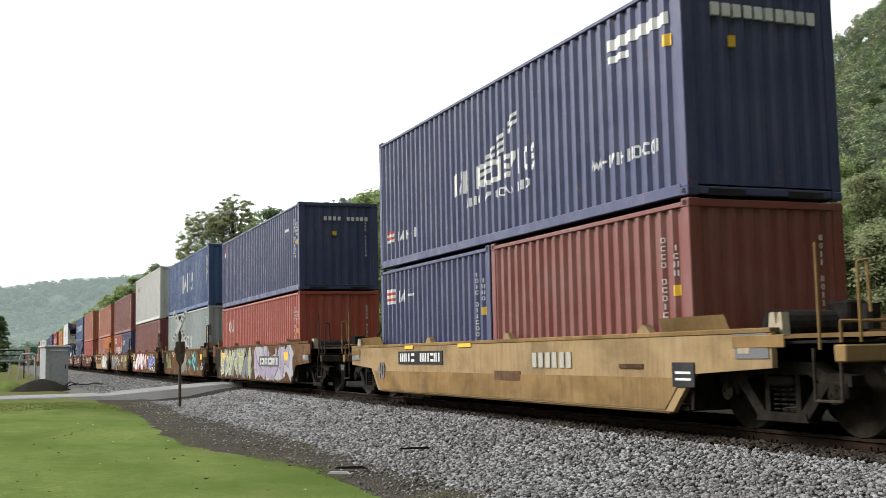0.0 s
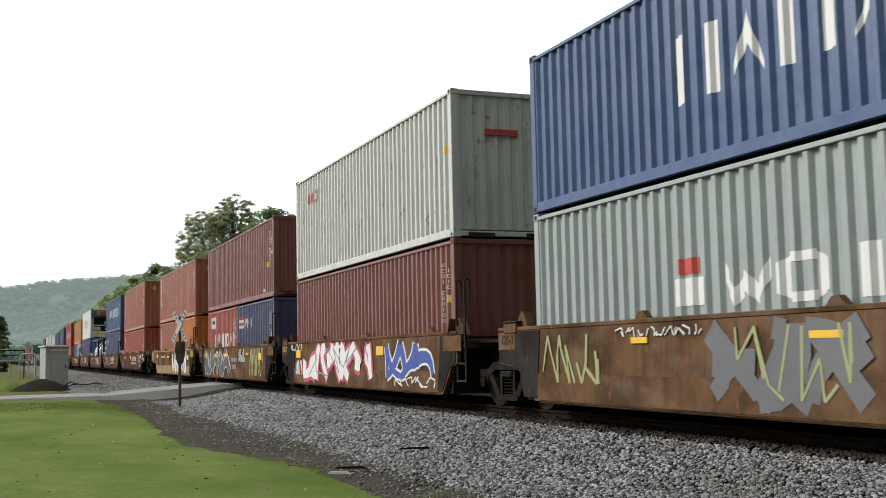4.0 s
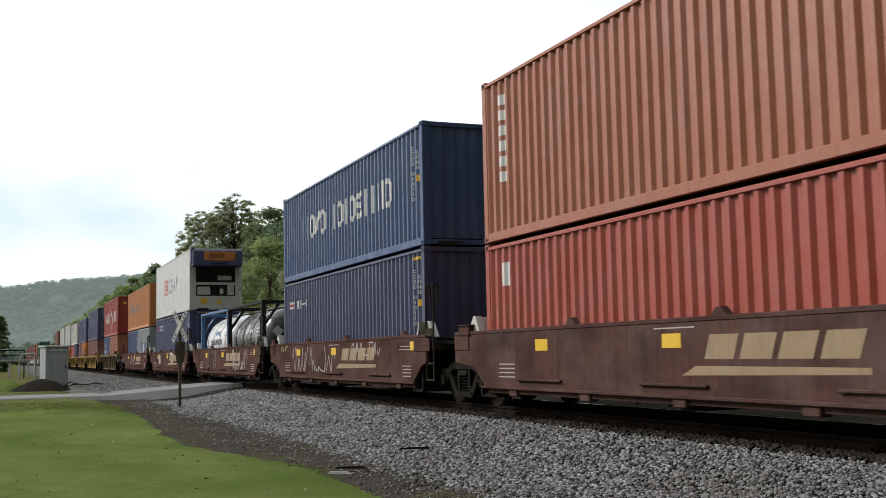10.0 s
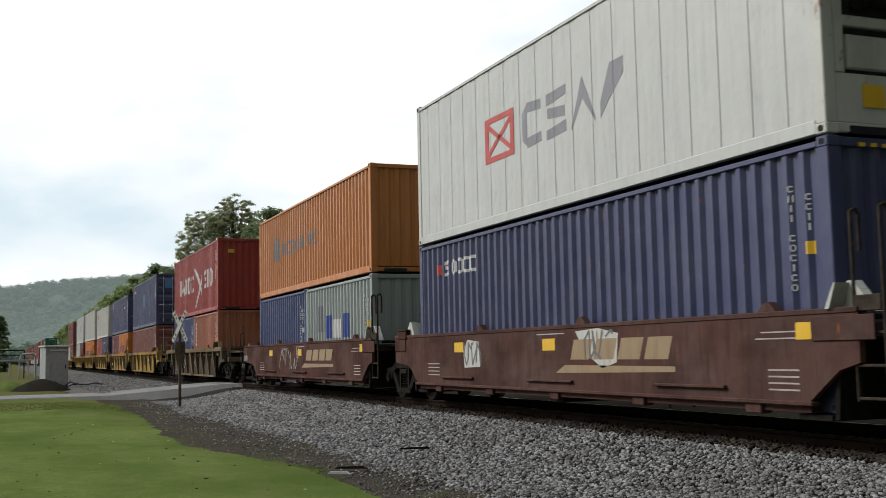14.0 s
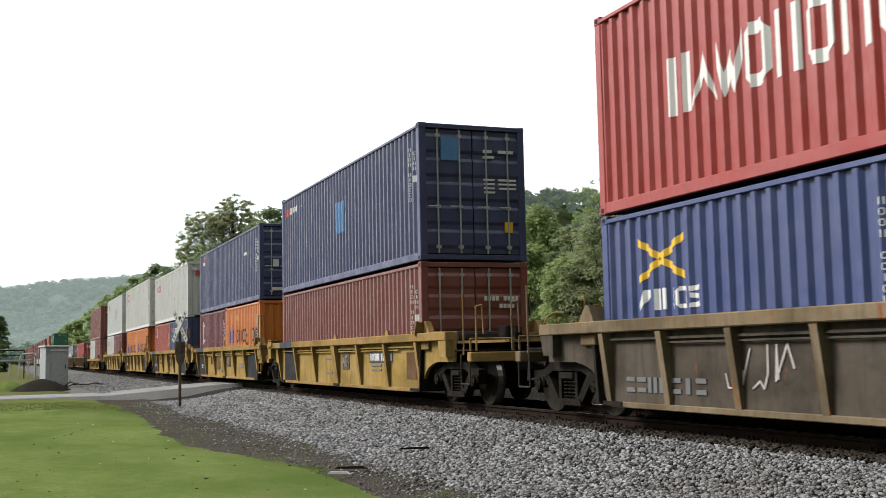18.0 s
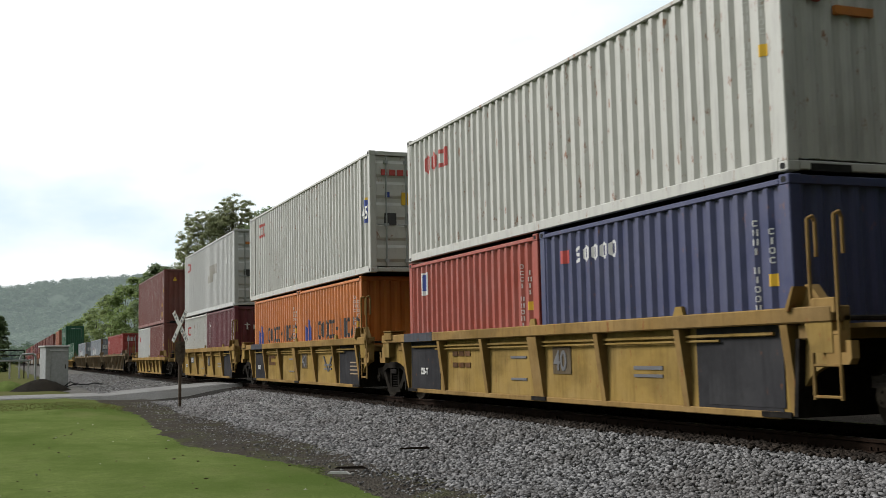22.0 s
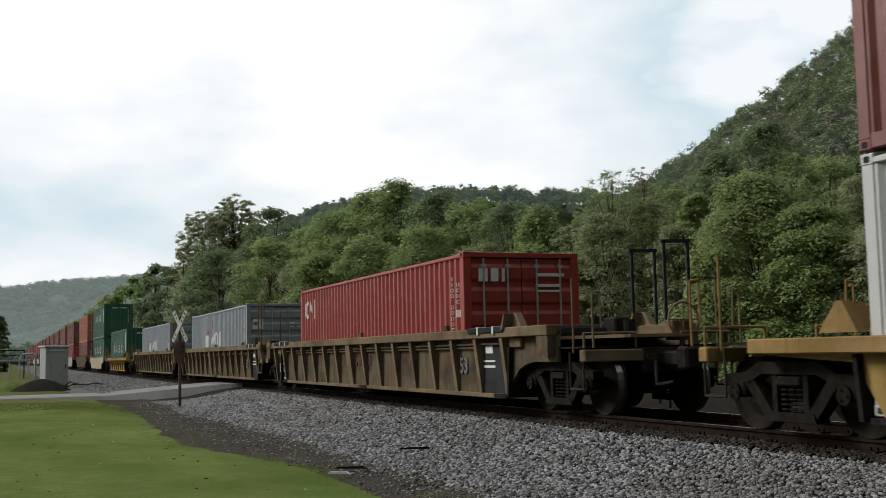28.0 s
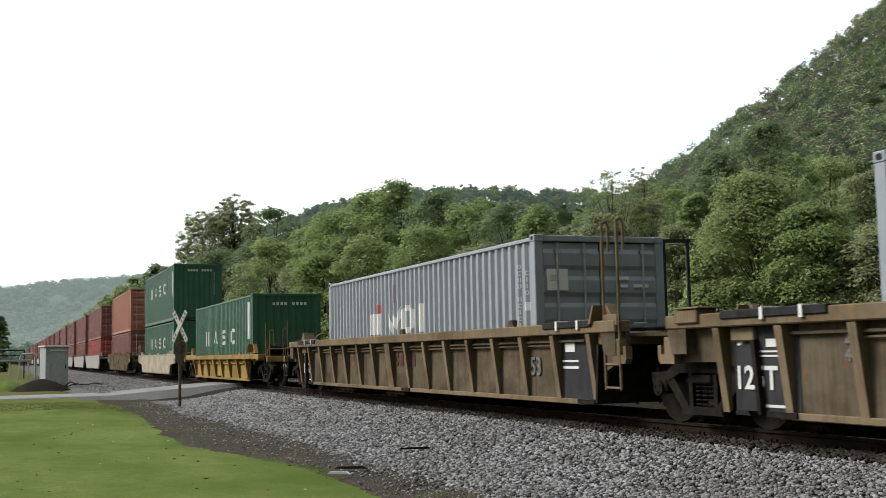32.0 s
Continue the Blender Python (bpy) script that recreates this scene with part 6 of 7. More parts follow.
# A: ochre single car
s = 11.52
well_car(s, "low", CAR_OCHRE, "ochre-painted well car with smooth sides", "end", "end", second=CAR_OCHRE_LOW, brake=True, texts=[("40", 11.9, 0.45, 0.5, M_GREYS)], marks=[
    (PATCH_BEIGE, words(2.8, 4.17, 0.72, 0.95, 3, 3, 0.34)),
    (CAR_GREY, [(7.98, 10.5, 0.76, 1.02)]), (M_WHITE, words(9.5, 10.4, 0.81, 0.98, 4, 4) + words(8.05, 9.2, 0.81, 0.98, 6, 5), 0.006),
    (CAR_GREY, [(-0.25, 0.22, 0.5, 0.8)]), (M_WHITE, [(-0.18, 0.15, 0.58, 0.61), (-0.18, 0.15, 0.66, 0.69)], 0.006),
    (M_YELLOW, [(6.6, 7.2, 1.07, 1.14), (9.6, 10.1, 1.07, 1.14)]), (CAR_BROWN, [(0.9, 1.5, 0.72, 0.78), (4.6, 5.6, 0.5, 0.66)])])
twins(s, NAVY, "dark blue corrugated twenty-foot container in a well", BROWN, "reddish-brown corrugated twenty-foot container in a well",
      back_marks=[("word", M_WHITE, 3.7, 5.0, 2.09, 2.34, "n/n--i"), ("bars", M_WHITE, [(5.2, 5.75, 2.07, 2.14), (5.2, 5.75, 2.2, 2.27), (5.2, 5.75, 2.33, 2.4)]), ("bars", M_RED, [(5.2, 5.75, 2.14, 2.2), (5.2, 5.75, 2.27, 2.33)])])
wing = [(5.0 + i * 0.44, 5.33 + i * 0.44, 4.98 - 0.22 * i - 0.13 * k, 5.04 - 0.22 * i - 0.13 * k, 4.83 - 0.22 * i - 0.13 * k, 4.91 - 0.22 * i - 0.13 * k) for i in range(4) for k in range(3 if i else 2)]
container(s, LOW, L40, HC, NAVY, "dark navy corrugated forty-foot container with white lettering shapes", marks=[
    ("word", M_WHITE, 4.26, 7.82, 3.94, 4.36, "n/n ioocis/ics"), ("word", M_WHITE, 4.5, 7.3, 3.66, 3.82, "iino / co^^iio"), ("wedge", M_WHITE, wing),
    ("word", M_WHITE, 0.66, 2.5, 3.56, 3.74, "www-n/n-ino-con"), ("bars", M_WHITE, [(0.36, 1.92, 5.2, 5.36), (1.35, 1.85, 5.02, 5.12)]), ("bars", M_YELLOW, [(0.32, 0.46, 4.9, 5.06)]),
    ("word", M_WHITE, 9.9, 11.1, 3.42, 3.62, "n/n--i"), ("bars", M_RED, [(11.2, 11.7, 3.5, 3.56), (11.2, 11.7, 3.62, 3.68)]), ("bars", M_WHITE, [(11.2, 11.7, 3.44, 3.5), (11.2, 11.7, 3.56, 3.62)])],
    code=False, end_marks=[(M_WHITE, [(-0.75 + i * 0.17, -0.63 + i * 0.17, 5.25, 5.42) for i in range(10)]), (M_YELLOW, [(-0.5, -0.4, 4.85, 5.0)])])

# B to F: brown five-unit car with sprayed paint
s = 31.17
well_car(s, "smooth", CAR_BROWN, "weathered brown well car covered in lime and lilac spray paint", "end", "art", brake=True, second=CAR_BROWN, gear=GEAR_DARK, marks=[SOOTY, 
    (M_SHADE, mural(0.2, 5.3, 0.34, 1.24, 3, 8, 0.09)), (M_BLACK, mural(0.3, 5.2, 0.36, 1.22, 4, 2, 0.035), 0.006), (M_LILAC, mural(0.3, 5.2, 0.36, 1.22, 4, 2, 0.01), 0.016), (M_GREYS, mural(5.8, 11.5, 0.36, 1.2, 5, 9, 0.08)), (M_CHAR, mural(6.0, 11.4, 0.36, 1.22, 6, 4, 0.05), 0.006), (M_WHITE, mural(6.0, 11.4, 0.36, 1.22, 6, 4, 0.025), 0.016), (M_LIME, mural(6.0, 11.4, 0.36, 1.22, 6, 4, -0.01), 0.026),
    (M_BLACK, [(1.75, 4.55, 0.66, 0.99)], 0.036), (M_WHITE, words(1.9, 4.4, 0.72, 0.93, 11, 6), 0.040), (M_YELLOW, [(0.6, 1.1, 0.85, 1.1), (10.6, 11.06, 0.92, 1.14), (7.6, 8.1, 1.05, 1.12)], 0.03)])
container(s, FLOOR, L40, STD, RED, "red corrugated forty-foot container in a well", marks=[("word", M_WHITE, 9.95, 10.9, 1.89, 2.36, "c^i")])
container(s, LOW, L40, STD, NAVY, "dark blue corrugated forty-foot container", marks=[("bars", M_WHITE, [(1.3, 1.8, 4.75, 4.83)]), ("bars", M_RED, [(11.5, 11.75, 5.0, 5.15)]), ("bars", M_WHITE, [(11.5, 11.75, 4.85, 5.0)])],
          end_marks=[(M_WHITE, [(-0.45 + i * 0.14, -0.37 + i * 0.14, 4.95, 5.06) for i in range(10) if i != 4]), (M_YELLOW, [(-0.2, -0.08, 4.5, 4.62)])])
s = 46.59
well_car(s, "smooth", CAR_BROWN, "weathered brown well car with teal spray paint", gear=GEAR_DARK, texts=[("125-T", 13.1, 1.1, 0.2, GEAR_DARK)], marks=[SOOTY, SOOTY_FRONT, 
    (M_GREYS, mural(4.7, 7.2, 0.36, 1.24, 3, 12, 0.05)), (M_TEAL, mural(1.4, 4.0, 0.4, 1.26, 3, 13, -0.05), 0.012), (M_LIME, tags(4.9, 7.0, 0.4, 1.2, 6, 14, 0.022), 0.014), (M_WHITE, tags(7.4, 9.4, 1.14, 1.26, 16, 15, 0.01), 0.006), (M_LIME, tags(9.9, 11.6, 0.5, 1.2, 6, 16, 0.03)),
    (M_YELLOW, [(0.45, 0.92, 0.9, 1.12), (2.6, 3.0, 1.03, 1.13), (5.0, 5.5, 1.05, 1.13), (8.6, 9.0, 1.05, 1.13)], 0.012), (M_WHITE, tags(0.2, 0.9, 0.45, 0.75, 6, 17))])
container(s, FLOOR, L40, HC, GREY, "pale grey corrugated forty-foot container in a well", marks=[("word", M_WHITE, 4.35, 7.3, 1.45, 2.0, "woi"), ("bars", M_RED, [(7.75, 8.15, 1.9, 2.1)]), ("bars", M_WHITE, [(7.6, 8.3, 1.5, 1.85)])])
container(s, LOWH, L40, STD, BLUE, "blue corrugated forty-foot container with white block shapes", marks=[("word", M_WHITE, 4.2, 8.3, 4.06, 4.95, "ii^ii^")],
          end_marks=[(M_WHITE, [(-0.45 + i * 0.13, -0.38 + i * 0.13, 5.3, 5.4) for i in range(9)] + [(-0.2, -0.05, 4.75, 5.05), (0.0, 0.14, 4.72, 5.08), (0.2, 0.32, 4.78, 5.02)])])
s = 62.2
well_car(s, "smooth", CAR_BROWN, "weathered brown well car with a crimson and white sprayed mural", gear=GEAR_DARK, texts=[("125-T", 13.1, 1.1, 0.2, M_GOLD)], marks=[SOOTY, SOOTY_FRONT, 
    (M_PINK, mural(4.6, 10.7, 0.38, 1.22, 5, 23, 0.12)), (M_WHITE, mural(4.6, 10.7, 0.38, 1.22, 5, 23, 0.02), 0.010), (M_LILAC, tags(4.8, 10.4, 0.45, 1.15, 6, 24, 0.02), 0.02), (M_WHITE, mural(0.7, 3.5, 0.5, 1.2, 3, 25, 0.05)), (M_BLUE, mural(0.7, 3.5, 0.5, 1.2, 3, 25), 0.010), (M_WHITE, tags(0.6, 3.4, 0.3, 0.5, 9, 26), 0.004),
    (M_WHITE, tags(10.9, 12.2, 1.12, 1.3, 9, 27)), (M_WHITE, tags(10.9, 11.6, 0.45, 0.85, 8, 28)), (M_YELLOW, [(11.0, 11.47, 0.92, 1.14), (3.7, 4.2, 0.95, 1.15)], 0.022)])
container(s, FLOOR, L40, HC, BROWN, "reddish-brown corrugated forty-foot container in a well")
container(s, LOWH, L40, HC, CREAM, "off-white rust-streaked forty-foot container", marks=[("word", M_RED, 9.7, 10.9, 5.2, 5.55, "ooci")], end_marks=[(M_RED, [(-0.5, 0.2, 5.2, 5.32)])])
s = 77.35
well_car(s, "smooth", CAR_BROWN, "weathered brown well car with grey and yellow sprayed mural", gear=GEAR_DARK, marks=[SOOTY, SOOTY_FRONT, 
    (M_WHITE, mural(6.4, 11.8, 0.34, 1.28, 6, 33, 0.04, 1.5)), (M_CHAR, mural(6.4, 11.8, 0.34, 1.28, 6, 33, 0.0, 1.5), 0.014), (M_WHITE, tags(6.7, 11.6, 0.4, 1.2, 5, 36, 0.012), 0.024), (M_GREYS, [(5.0, 6.2, 0.8, 0.95), (5.2, 6.0, 0.55, 0.7)]), (M_WHITE, tags(3.6, 4.8, 0.8, 1.25, 9, 34)), (M_LIME, tags(0.8, 2.9, 0.35, 1.24, 14, 35, 0.028)),
    (M_YELLOW, [(0.92, 1.4, 0.87, 1.09), (3.0, 3.4, 1.03, 1.11), (6.9, 7.5, 1.0, 1.1), (9.0, 9.5, 1.0, 1.1), (11.2, 11.6, 1.0, 1.15)], 0.034)])
twins(s, RED, "faded red twenty-foot container with white block shapes", NAVY, "dark blue corrugated twenty-foot container in a well",
      back_marks=[("word", M_WHITE, 0.4, 4.55, 1.38, 1.9, "n/nno^i"), ("wedge", M_GREEN, [(4.6, 4.85, 1.38, 1.4, 1.38, 1.8), (4.85, 5.1, 1.38, 1.8, 1.38, 1.4)]), ("bars", M_WHITE, [(4.4, 5.35, 2.14, 2.6)]), ("bars", M_BLACK, [(4.55, 5.2, 2.32, 2.46)])],
      front_marks=[("word", M_WHITE, 3.5, 4.85, 2.0, 2.32, "n/n--i"), ("bars", M_WHITE, [(5.0, 5.7, 2.0, 2.1), (5.0, 5.7, 2.2, 2.3)]), ("bars", M_RED, [(5.0, 5.7, 2.1, 2.2), (5.0, 5.7, 2.3, 2.4)])])
container(s, LOW, L40, STD, BROWN, "reddish-brown corrugated forty-foot container", marks=[("bars", M_YELLOW, [(0.8, 1.05, 3.9, 4.05)]), ("bars", M_WHITE, [(1.4, 1.6, 3.1, 3.2)])])
s = 92.97
well_car(s, "smooth", CAR_BROWN, "weathered brown well car with a white sprayed mural", "art", "end", second=CAR_OCHRE, gear=GEAR_DARK, texts=[("40", 11.9, 0.55, 0.55, M_GREYS)], marks=[SOOTY_FRONT, 
    (M_CHAR, mural(1.3, 5.9, 0.34, 1.26, 8, 42, 0.05, 1.3)), (M_WHITE, mural(1.3, 5.9, 0.34, 1.26, 8, 42, 0.025, 1.3), 0.014), (M_SHADE, mural(1.5, 5.7, 0.4, 1.2, 7, 45, -0.05, 0.8), 0.022), (M_CHAR, tags(1.5, 5.8, 0.4, 1.2, 5, 43, 0.012), 0.028), (M_YELLOW, [(0.6, 1.1, 0.9, 1.12), (7.0, 7.6, 1.0, 1.1), (11.3, 11.8, 1.0, 1.2)], 0.034), (M_GOLD, [(8.5, 10.0, 1.0, 1.12)])])
twins(s, TERRA, "terracotta corrugated twenty-foot container in a well", TANGER, "orange corrugated twenty-foot container in a well",
      back_marks=[("bars", M_WHITE, [(5.5, 5.62, 1.5 + i * 0.17, 1.62 + i * 0.17) for i in range(6)])], front_marks=[("wedge", M_BLUE, [(4.75, 5.15, 1.4, 1.75, 1.4, 2.05), (5.2, 5.5, 1.4, 1.7, 1.4, 1.9)]), ("word", M_BLACK, 0.3, 4.4, 1.42, 1.86, "nooooo-iio/o")])
container(s, LOW, L40, STD, TERRA, "terracotta corrugated forty-foot container", marks=[("bars", M_WHITE, [(11.62, 11.8, 3.8 + i * 0.26, 3.98 + i * 0.26) for i in range(6)])], end_marks=[(M_YELLOW, [(-0.7, -0.6, 4.95, 5.1)])])


# G to K: oxide-red five-unit car
def oxide(s, label, fr, re, more=()):
    return well_car(s, "lip", CAR_MAROON, label, fr, re, gear=GEAR_DARK, brake=fr == "end", marks=[
        yel((0.0, 1.04), (5.9, 0.98), (9.5, 0.98)), (M_GOLD, [(a, 0.84, a + 0.56, 0.84, a + 0.44, 1.13, a - 0.12, 1.13) for a in (2.85, 3.52, 4.19, 4.86)], 0.0), (M_GOLD, [(2.7, 0.68, 5.9, 0.64, 5.6, 0.76, 2.7, 0.75)]),
        (M_CHALK, [(0.4, 0.9, 0.5 + i * 0.07, 0.518 + i * 0.07) for i in range(4)] + [(10.7, 11.3, 0.55 + i * 0.07, 0.568 + i * 0.07) for i in range(4)] + [(5.6, 6.5, 1.22, 1.237), (0.3, 1.1, 1.05, 1.065), (0.35, 1.0, 1.12, 1.135)]), *more])


s = 112.5
oxide(s, "dull oxide-red well car with chalk scrawls", "end", "art", [(M_CHALK, tags(0.6, 2.2, 0.75, 1.25, 7, 52)), (M_WHITE, [(-0.9, -0.45, 0.95, 1.25)], 0.012), (BLACKP, [(-0.86, -0.7, 0.99, 1.21), (-0.65, -0.49, 0.99, 1.21)], 0.018)])
tri = ("wedge", M_YELLOW, [(0.95, 1.12, 1.75, 1.78, 1.75, 1.98), (1.12, 1.29, 1.75, 1.98, 1.75, 1.78)])
container(s, FLOOR, L40, STD, RED, "brick-red corrugated forty-foot container in a well", marks=[tri, ("bars", M_WHITE, [(11.2, 11.55, 2.1, 2.5)])])
container(s, LOW, L40, HC, TERRA, "terracotta corrugated forty-foot container with yellow warning marks", marks=[("bars", M_WHITE, [(11.25, 11.55, 3.9 + i * 0.27, 4.08 + i * 0.27) for i in range(6)]), ("wedge", M_YELLOW, [(0.9, 1.05, 4.55, 4.58, 4.55, 4.8), (1.05, 1.2, 4.55, 4.8, 4.55, 4.58)])],
          end_marks=[(M_YELLOW, [(0.64, 0.9, 3.1, 3.42), (-0.72, -0.5, 5.22, 5.36), (-0.66, -0.56, 5.36, 5.45)])])
s = 127.76
oxide(s, "dull oxide-red well car with white chalk scrawls", "art", "art", [(M_CHALK, tags(6.0, 10.6, 0.55, 1.2, 14, 53)), (M_CHALK, tags(2.4, 4.6, 0.95, 1.25, 10, 54)), (M_LIME, tags(11.0, 11.9, 1.1, 1.35, 6, 55))])
container(s, FLOOR, L40, HC, NAVY, "dark navy corrugated forty-foot container in a well", marks=[("word", M_WHITE, 9.45, 10.75, 2.34, 2.58, "n/n--i"), ("bars", M_WHITE, [(11.0, 11.6, 2.36, 2.43), (11.0, 11.6, 2.5, 2.57)]), ("bars", M_RED, [(11.0, 11.6, 2.43, 2.5)]), ("bars", M_YELLOW, [(0.2, 0.7, 2.92, 2.98)])])
container(s, LOWH, L40, STD, BLUE, "blue corrugated forty-foot container with large white block shapes", marks=[("word", M_WHITE, 2.0, 10.2, 4.26, 4.92, "iio/o ioiosiino")])
s = 143.1
oxide(s, "dull oxide-red well car carrying two tanks", "art", "art", [(M_GREYS, tags(7.5, 9.5, 0.55, 1.3, 9, 56)), (M_CHALK, tags(1.5, 4.2, 0.5, 1.25, 12, 57))])
SOFT_INK = paint("faded_ink_marking", (0.06, 0.062, 0.07), 0.05, 0.3)
TANK_WHITE = paint("white_tank_paint", (0.42, 0.43, 0.44), 0.08, 0.15, 0.4, 0.2)
TANK_BLACK = paint("dark_tank_paint", (0.045, 0.042, 0.042), 0.08, 0.25, 0.32, 0.25)
tk, tank = tank_container(s, FLOOR, TANK_BLACK, BLACKP, "black tank container in a dark steel frame", True)
bm = bmesh.new()
tank_patch(tank, [(4.6, 4.95, 8, 26), (2.9, 3.3, 12, 30)], M_WHITE)
tank_patch(tank, [(0.9, 1.6, -8 + i * 7, -5 + i * 7) for i in range(6)] + [(2.1, 2.8, 14, 20)], M_WHITE)
bm = bmesh.new()
for cx, cz, q in ((-0.62, 1.55, 0.2), (0.66, 1.2, 0.17)):
    prism(bm, [(cx, cz - q), (cx + q, cz), (cx, cz + q), (cx - q, cz)], 0.2, 0.215, "y")
for i in range(5):
    box(bm, -0.25, 0.3, 0.205, 0.22, 1.3 + i * 0.12, 1.35 + i * 0.12)
part("hazard_sign", bm, M_WHITE, tk, "white diamond hazard sign")
tk, tank = tank_container(s + 6.12, FLOOR, TANK_WHITE, paint("blue_frame_paint", (0.02, 0.075, 0.19), 0.2, 0.3), "white tank container in a blue steel frame")
tank_patch(tank, [(a, a + 0.1, -3, 8) for a in (1.85, 2.02, 2.3, 2.47, 2.7, 2.95, 3.12, 3.4, 3.58, 3.85, 4.02)], NAVY)
tank_patch(tank, [(2.5, 2.7, 16, 27), (2.8, 3.05, 18, 25), (3.15, 3.4, 16, 27)], M_SKY)
tank_patch(tank, [(5.0, 5.4, -16, -4)], M_SKY)
tank_patch(tank, [(0.6, 0.66, 8, 26), (0.9, 1.4, 20, 22), (0.9, 1.4, 14, 16)], SOFT_INK)
tank_patch(tank, [(1.0, 1.2, -4, 6)], M_YELLOW)
s = 158.58
oxide(s, "dull oxide-red well car with peeling patches", "art", "art", [(CREAM, [(8.75, 0.72, 9.45, 0.7, 9.5, 1.0, 9.3, 1.2, 8.8, 1.16)]), (CREAM, [(4.1, 0.8, 4.5, 0.72, 5.0, 0.95, 5.25, 1.25, 4.6, 1.3, 4.05, 1.2)]), (M_GREYS, tags(8.7, 9.5, 0.75, 1.15, 5, 58, 0.02), 0.006), (M_GREYS, tags(4.2, 5.1, 0.85, 1.25, 5, 59, 0.02), 0.006)])
container(s, FLOOR, L40, HC, NAVY, "dark blue corrugated forty-foot container in a well", marks=[("word", M_WHITE, 9.3, 10.9, 2.46, 2.76, "soooo"), ("bars", M_RED, [(10.95, 11.3, 2.5, 2.7)]), ("bars", M_YELLOW, [(0.2, 0.7, 3.08, 3.12)])], end_marks=[(M_YELLOW, [(-0.8 + i * 0.16, -0.72 + i * 0.16, 3.06, 3.1) for i in range(10)])])
SOFT_GREY = paint("faded_dark_grey_marking", (0.13, 0.13, 0.15), 0.05, 0.3)
reefer(s, LOWH, "white refrigerated container with an orange generator on its end", [("bars", SOFT_GREY, [(0.61 * i, 0.61 * i + 0.011, LOWH + 0.18, LOWH + HC - 0.12) for i in range(1, 20)]), ("word", SOFT_GREY, 3.9, 7.3, 4.3, 5.06, "cs^/"), ("wedge", M_RED, [(7.55, 7.7, 4.3, 5.1, 4.3, 5.1), (8.6, 8.75, 4.3, 5.1, 4.3, 5.1), (7.7, 8.6, 5.0, 5.1, 5.0, 5.1), (7.7, 8.6, 4.3, 4.4, 4.3, 4.4), (7.7, 8.6, 4.4, 4.5, 4.9, 5.0), (7.7, 8.6, 4.9, 5.0, 4.4, 4.5)])])
s = 173.96
oxide(s, "dull oxide-red well car at the end of its set", "art", "end", [(M_CHALK, tags(6.2, 8.6, 0.6, 1.2, 9, 60))])
twins(s, ROYAL, "royal blue corrugated twenty-foot container in a well", GREY, "blue-grey corrugated twenty-foot container in a well",
      front_marks=[("bars", M_BLUE, [(2.0, 2.55, 1.42, 2.02), (3.45, 4.05, 1.42, 2.02)]), ("bars", M_WHITE, [(2.6, 3.4, 1.42, 1.9)]), ("bars", SOFT_GREY, [(4.4, 4.9, 1.6, 2.3)])])
container(s, LOW, L40, STD, ORANGE, "orange corrugated forty-foot container", code=False, marks=[("wedge", SOFT_GREY, [(9.4, 9.7, 3.95, 4.6, 4.0, 4.75), (9.75, 10.1, 4.0, 4.75, 3.95, 4.6)]), ("word", SOFT_GREY, 4.9, 9.0, 4.05, 4.45, "nooooo-iio/o")])

# L: yellow single car with short ribs
s = 193.95
well_car(s, "ribbed", CAR_DIRT, "grimy brown-grey ribbed well car with a tan top chord", "end", "end", spacing="close", second=CAR_CHORD, brake=True, texts=[("40", 5.7, 0.6, 0.45, M_GREYS)], marks=[(M_CHALK, tags(8.1, 9.4, 0.5, 1.0, 6, 62)), (M_GREYS, words(9.7, 11.6, 0.4, 0.6, 7, 63))])
twins(s, ROYAL, "dark blue corrugated twenty-foot container in a well", TERRA, "terracotta corrugated twenty-foot container in a well",
      back_marks=[("wedge", M_YELLOW, [(4.1, 4.6, 1.85, 1.95, 2.1, 2.2), (4.6, 5.1, 2.1, 2.2, 2.35, 2.45), (4.1, 4.6, 2.35, 2.45, 2.1, 2.2), (4.6, 5.1, 2.1, 2.2, 1.85, 1.95)]), ("word", M_WHITE, 3.7, 5.15, 1.48, 1.76, "/inos")], front_marks=[("bars", M_WHITE, [(5.35, 5.6, 1.5 + i * 0.18, 1.62 + i * 0.18) for i in range(6)])])
container(s, LOW, L40, HC, BRIGHT, "bright red corrugated forty-foot container with white lettering shapes", marks=[("word", M_WHITE, 6.2, 10.4, 3.95, 4.72, "n^wononc"), ("word", M_WHITE, 1.4, 3.5, 3.95, 4.72, "sno"),
          ("wedge", M_WHITE, [(4.0, 5.0, 4.3, 4.6, 3.6, 3.75), (4.0, 5.0, 3.7, 3.85, 4.35, 4.65), (5.0, 6.0, 4.35, 4.65, 4.9, 5.0), (5.0, 5.7, 3.6, 3.8, 3.2, 3.3)])], end_marks=[(M_YELLOW, [(-0.8, -0.55, 5.2, 5.34)]), (M_WHITE, [(0.75, 0.82, 4.2, 5.3)])])


# M to Q: yellow five-unit car
def yellow(s, label, fr, re, pan, more=()):
    return well_car(s, "ribbed", CAR_PANEL, label, fr, re, second=CAR_YELLOW, panels=pan, brake=fr == "end", texts=[("40", 5.62, 0.68, 0.42, M_GREYS)] + ([("125-T", 11.5, 0.56, 0.17, M_WHITE)] if fr == "art" else []), marks=[
        (CAR_TAN, [(5.08, 5.66, 0.62, 1.06)]), (M_GREYS, [(2.6, 3.3, 0.7, 0.75), (2.6, 3.3, 0.6, 0.64), (6.6, 7.2, 0.86, 0.9), (6.6, 7.2, 0.5, 0.54)]), *more])


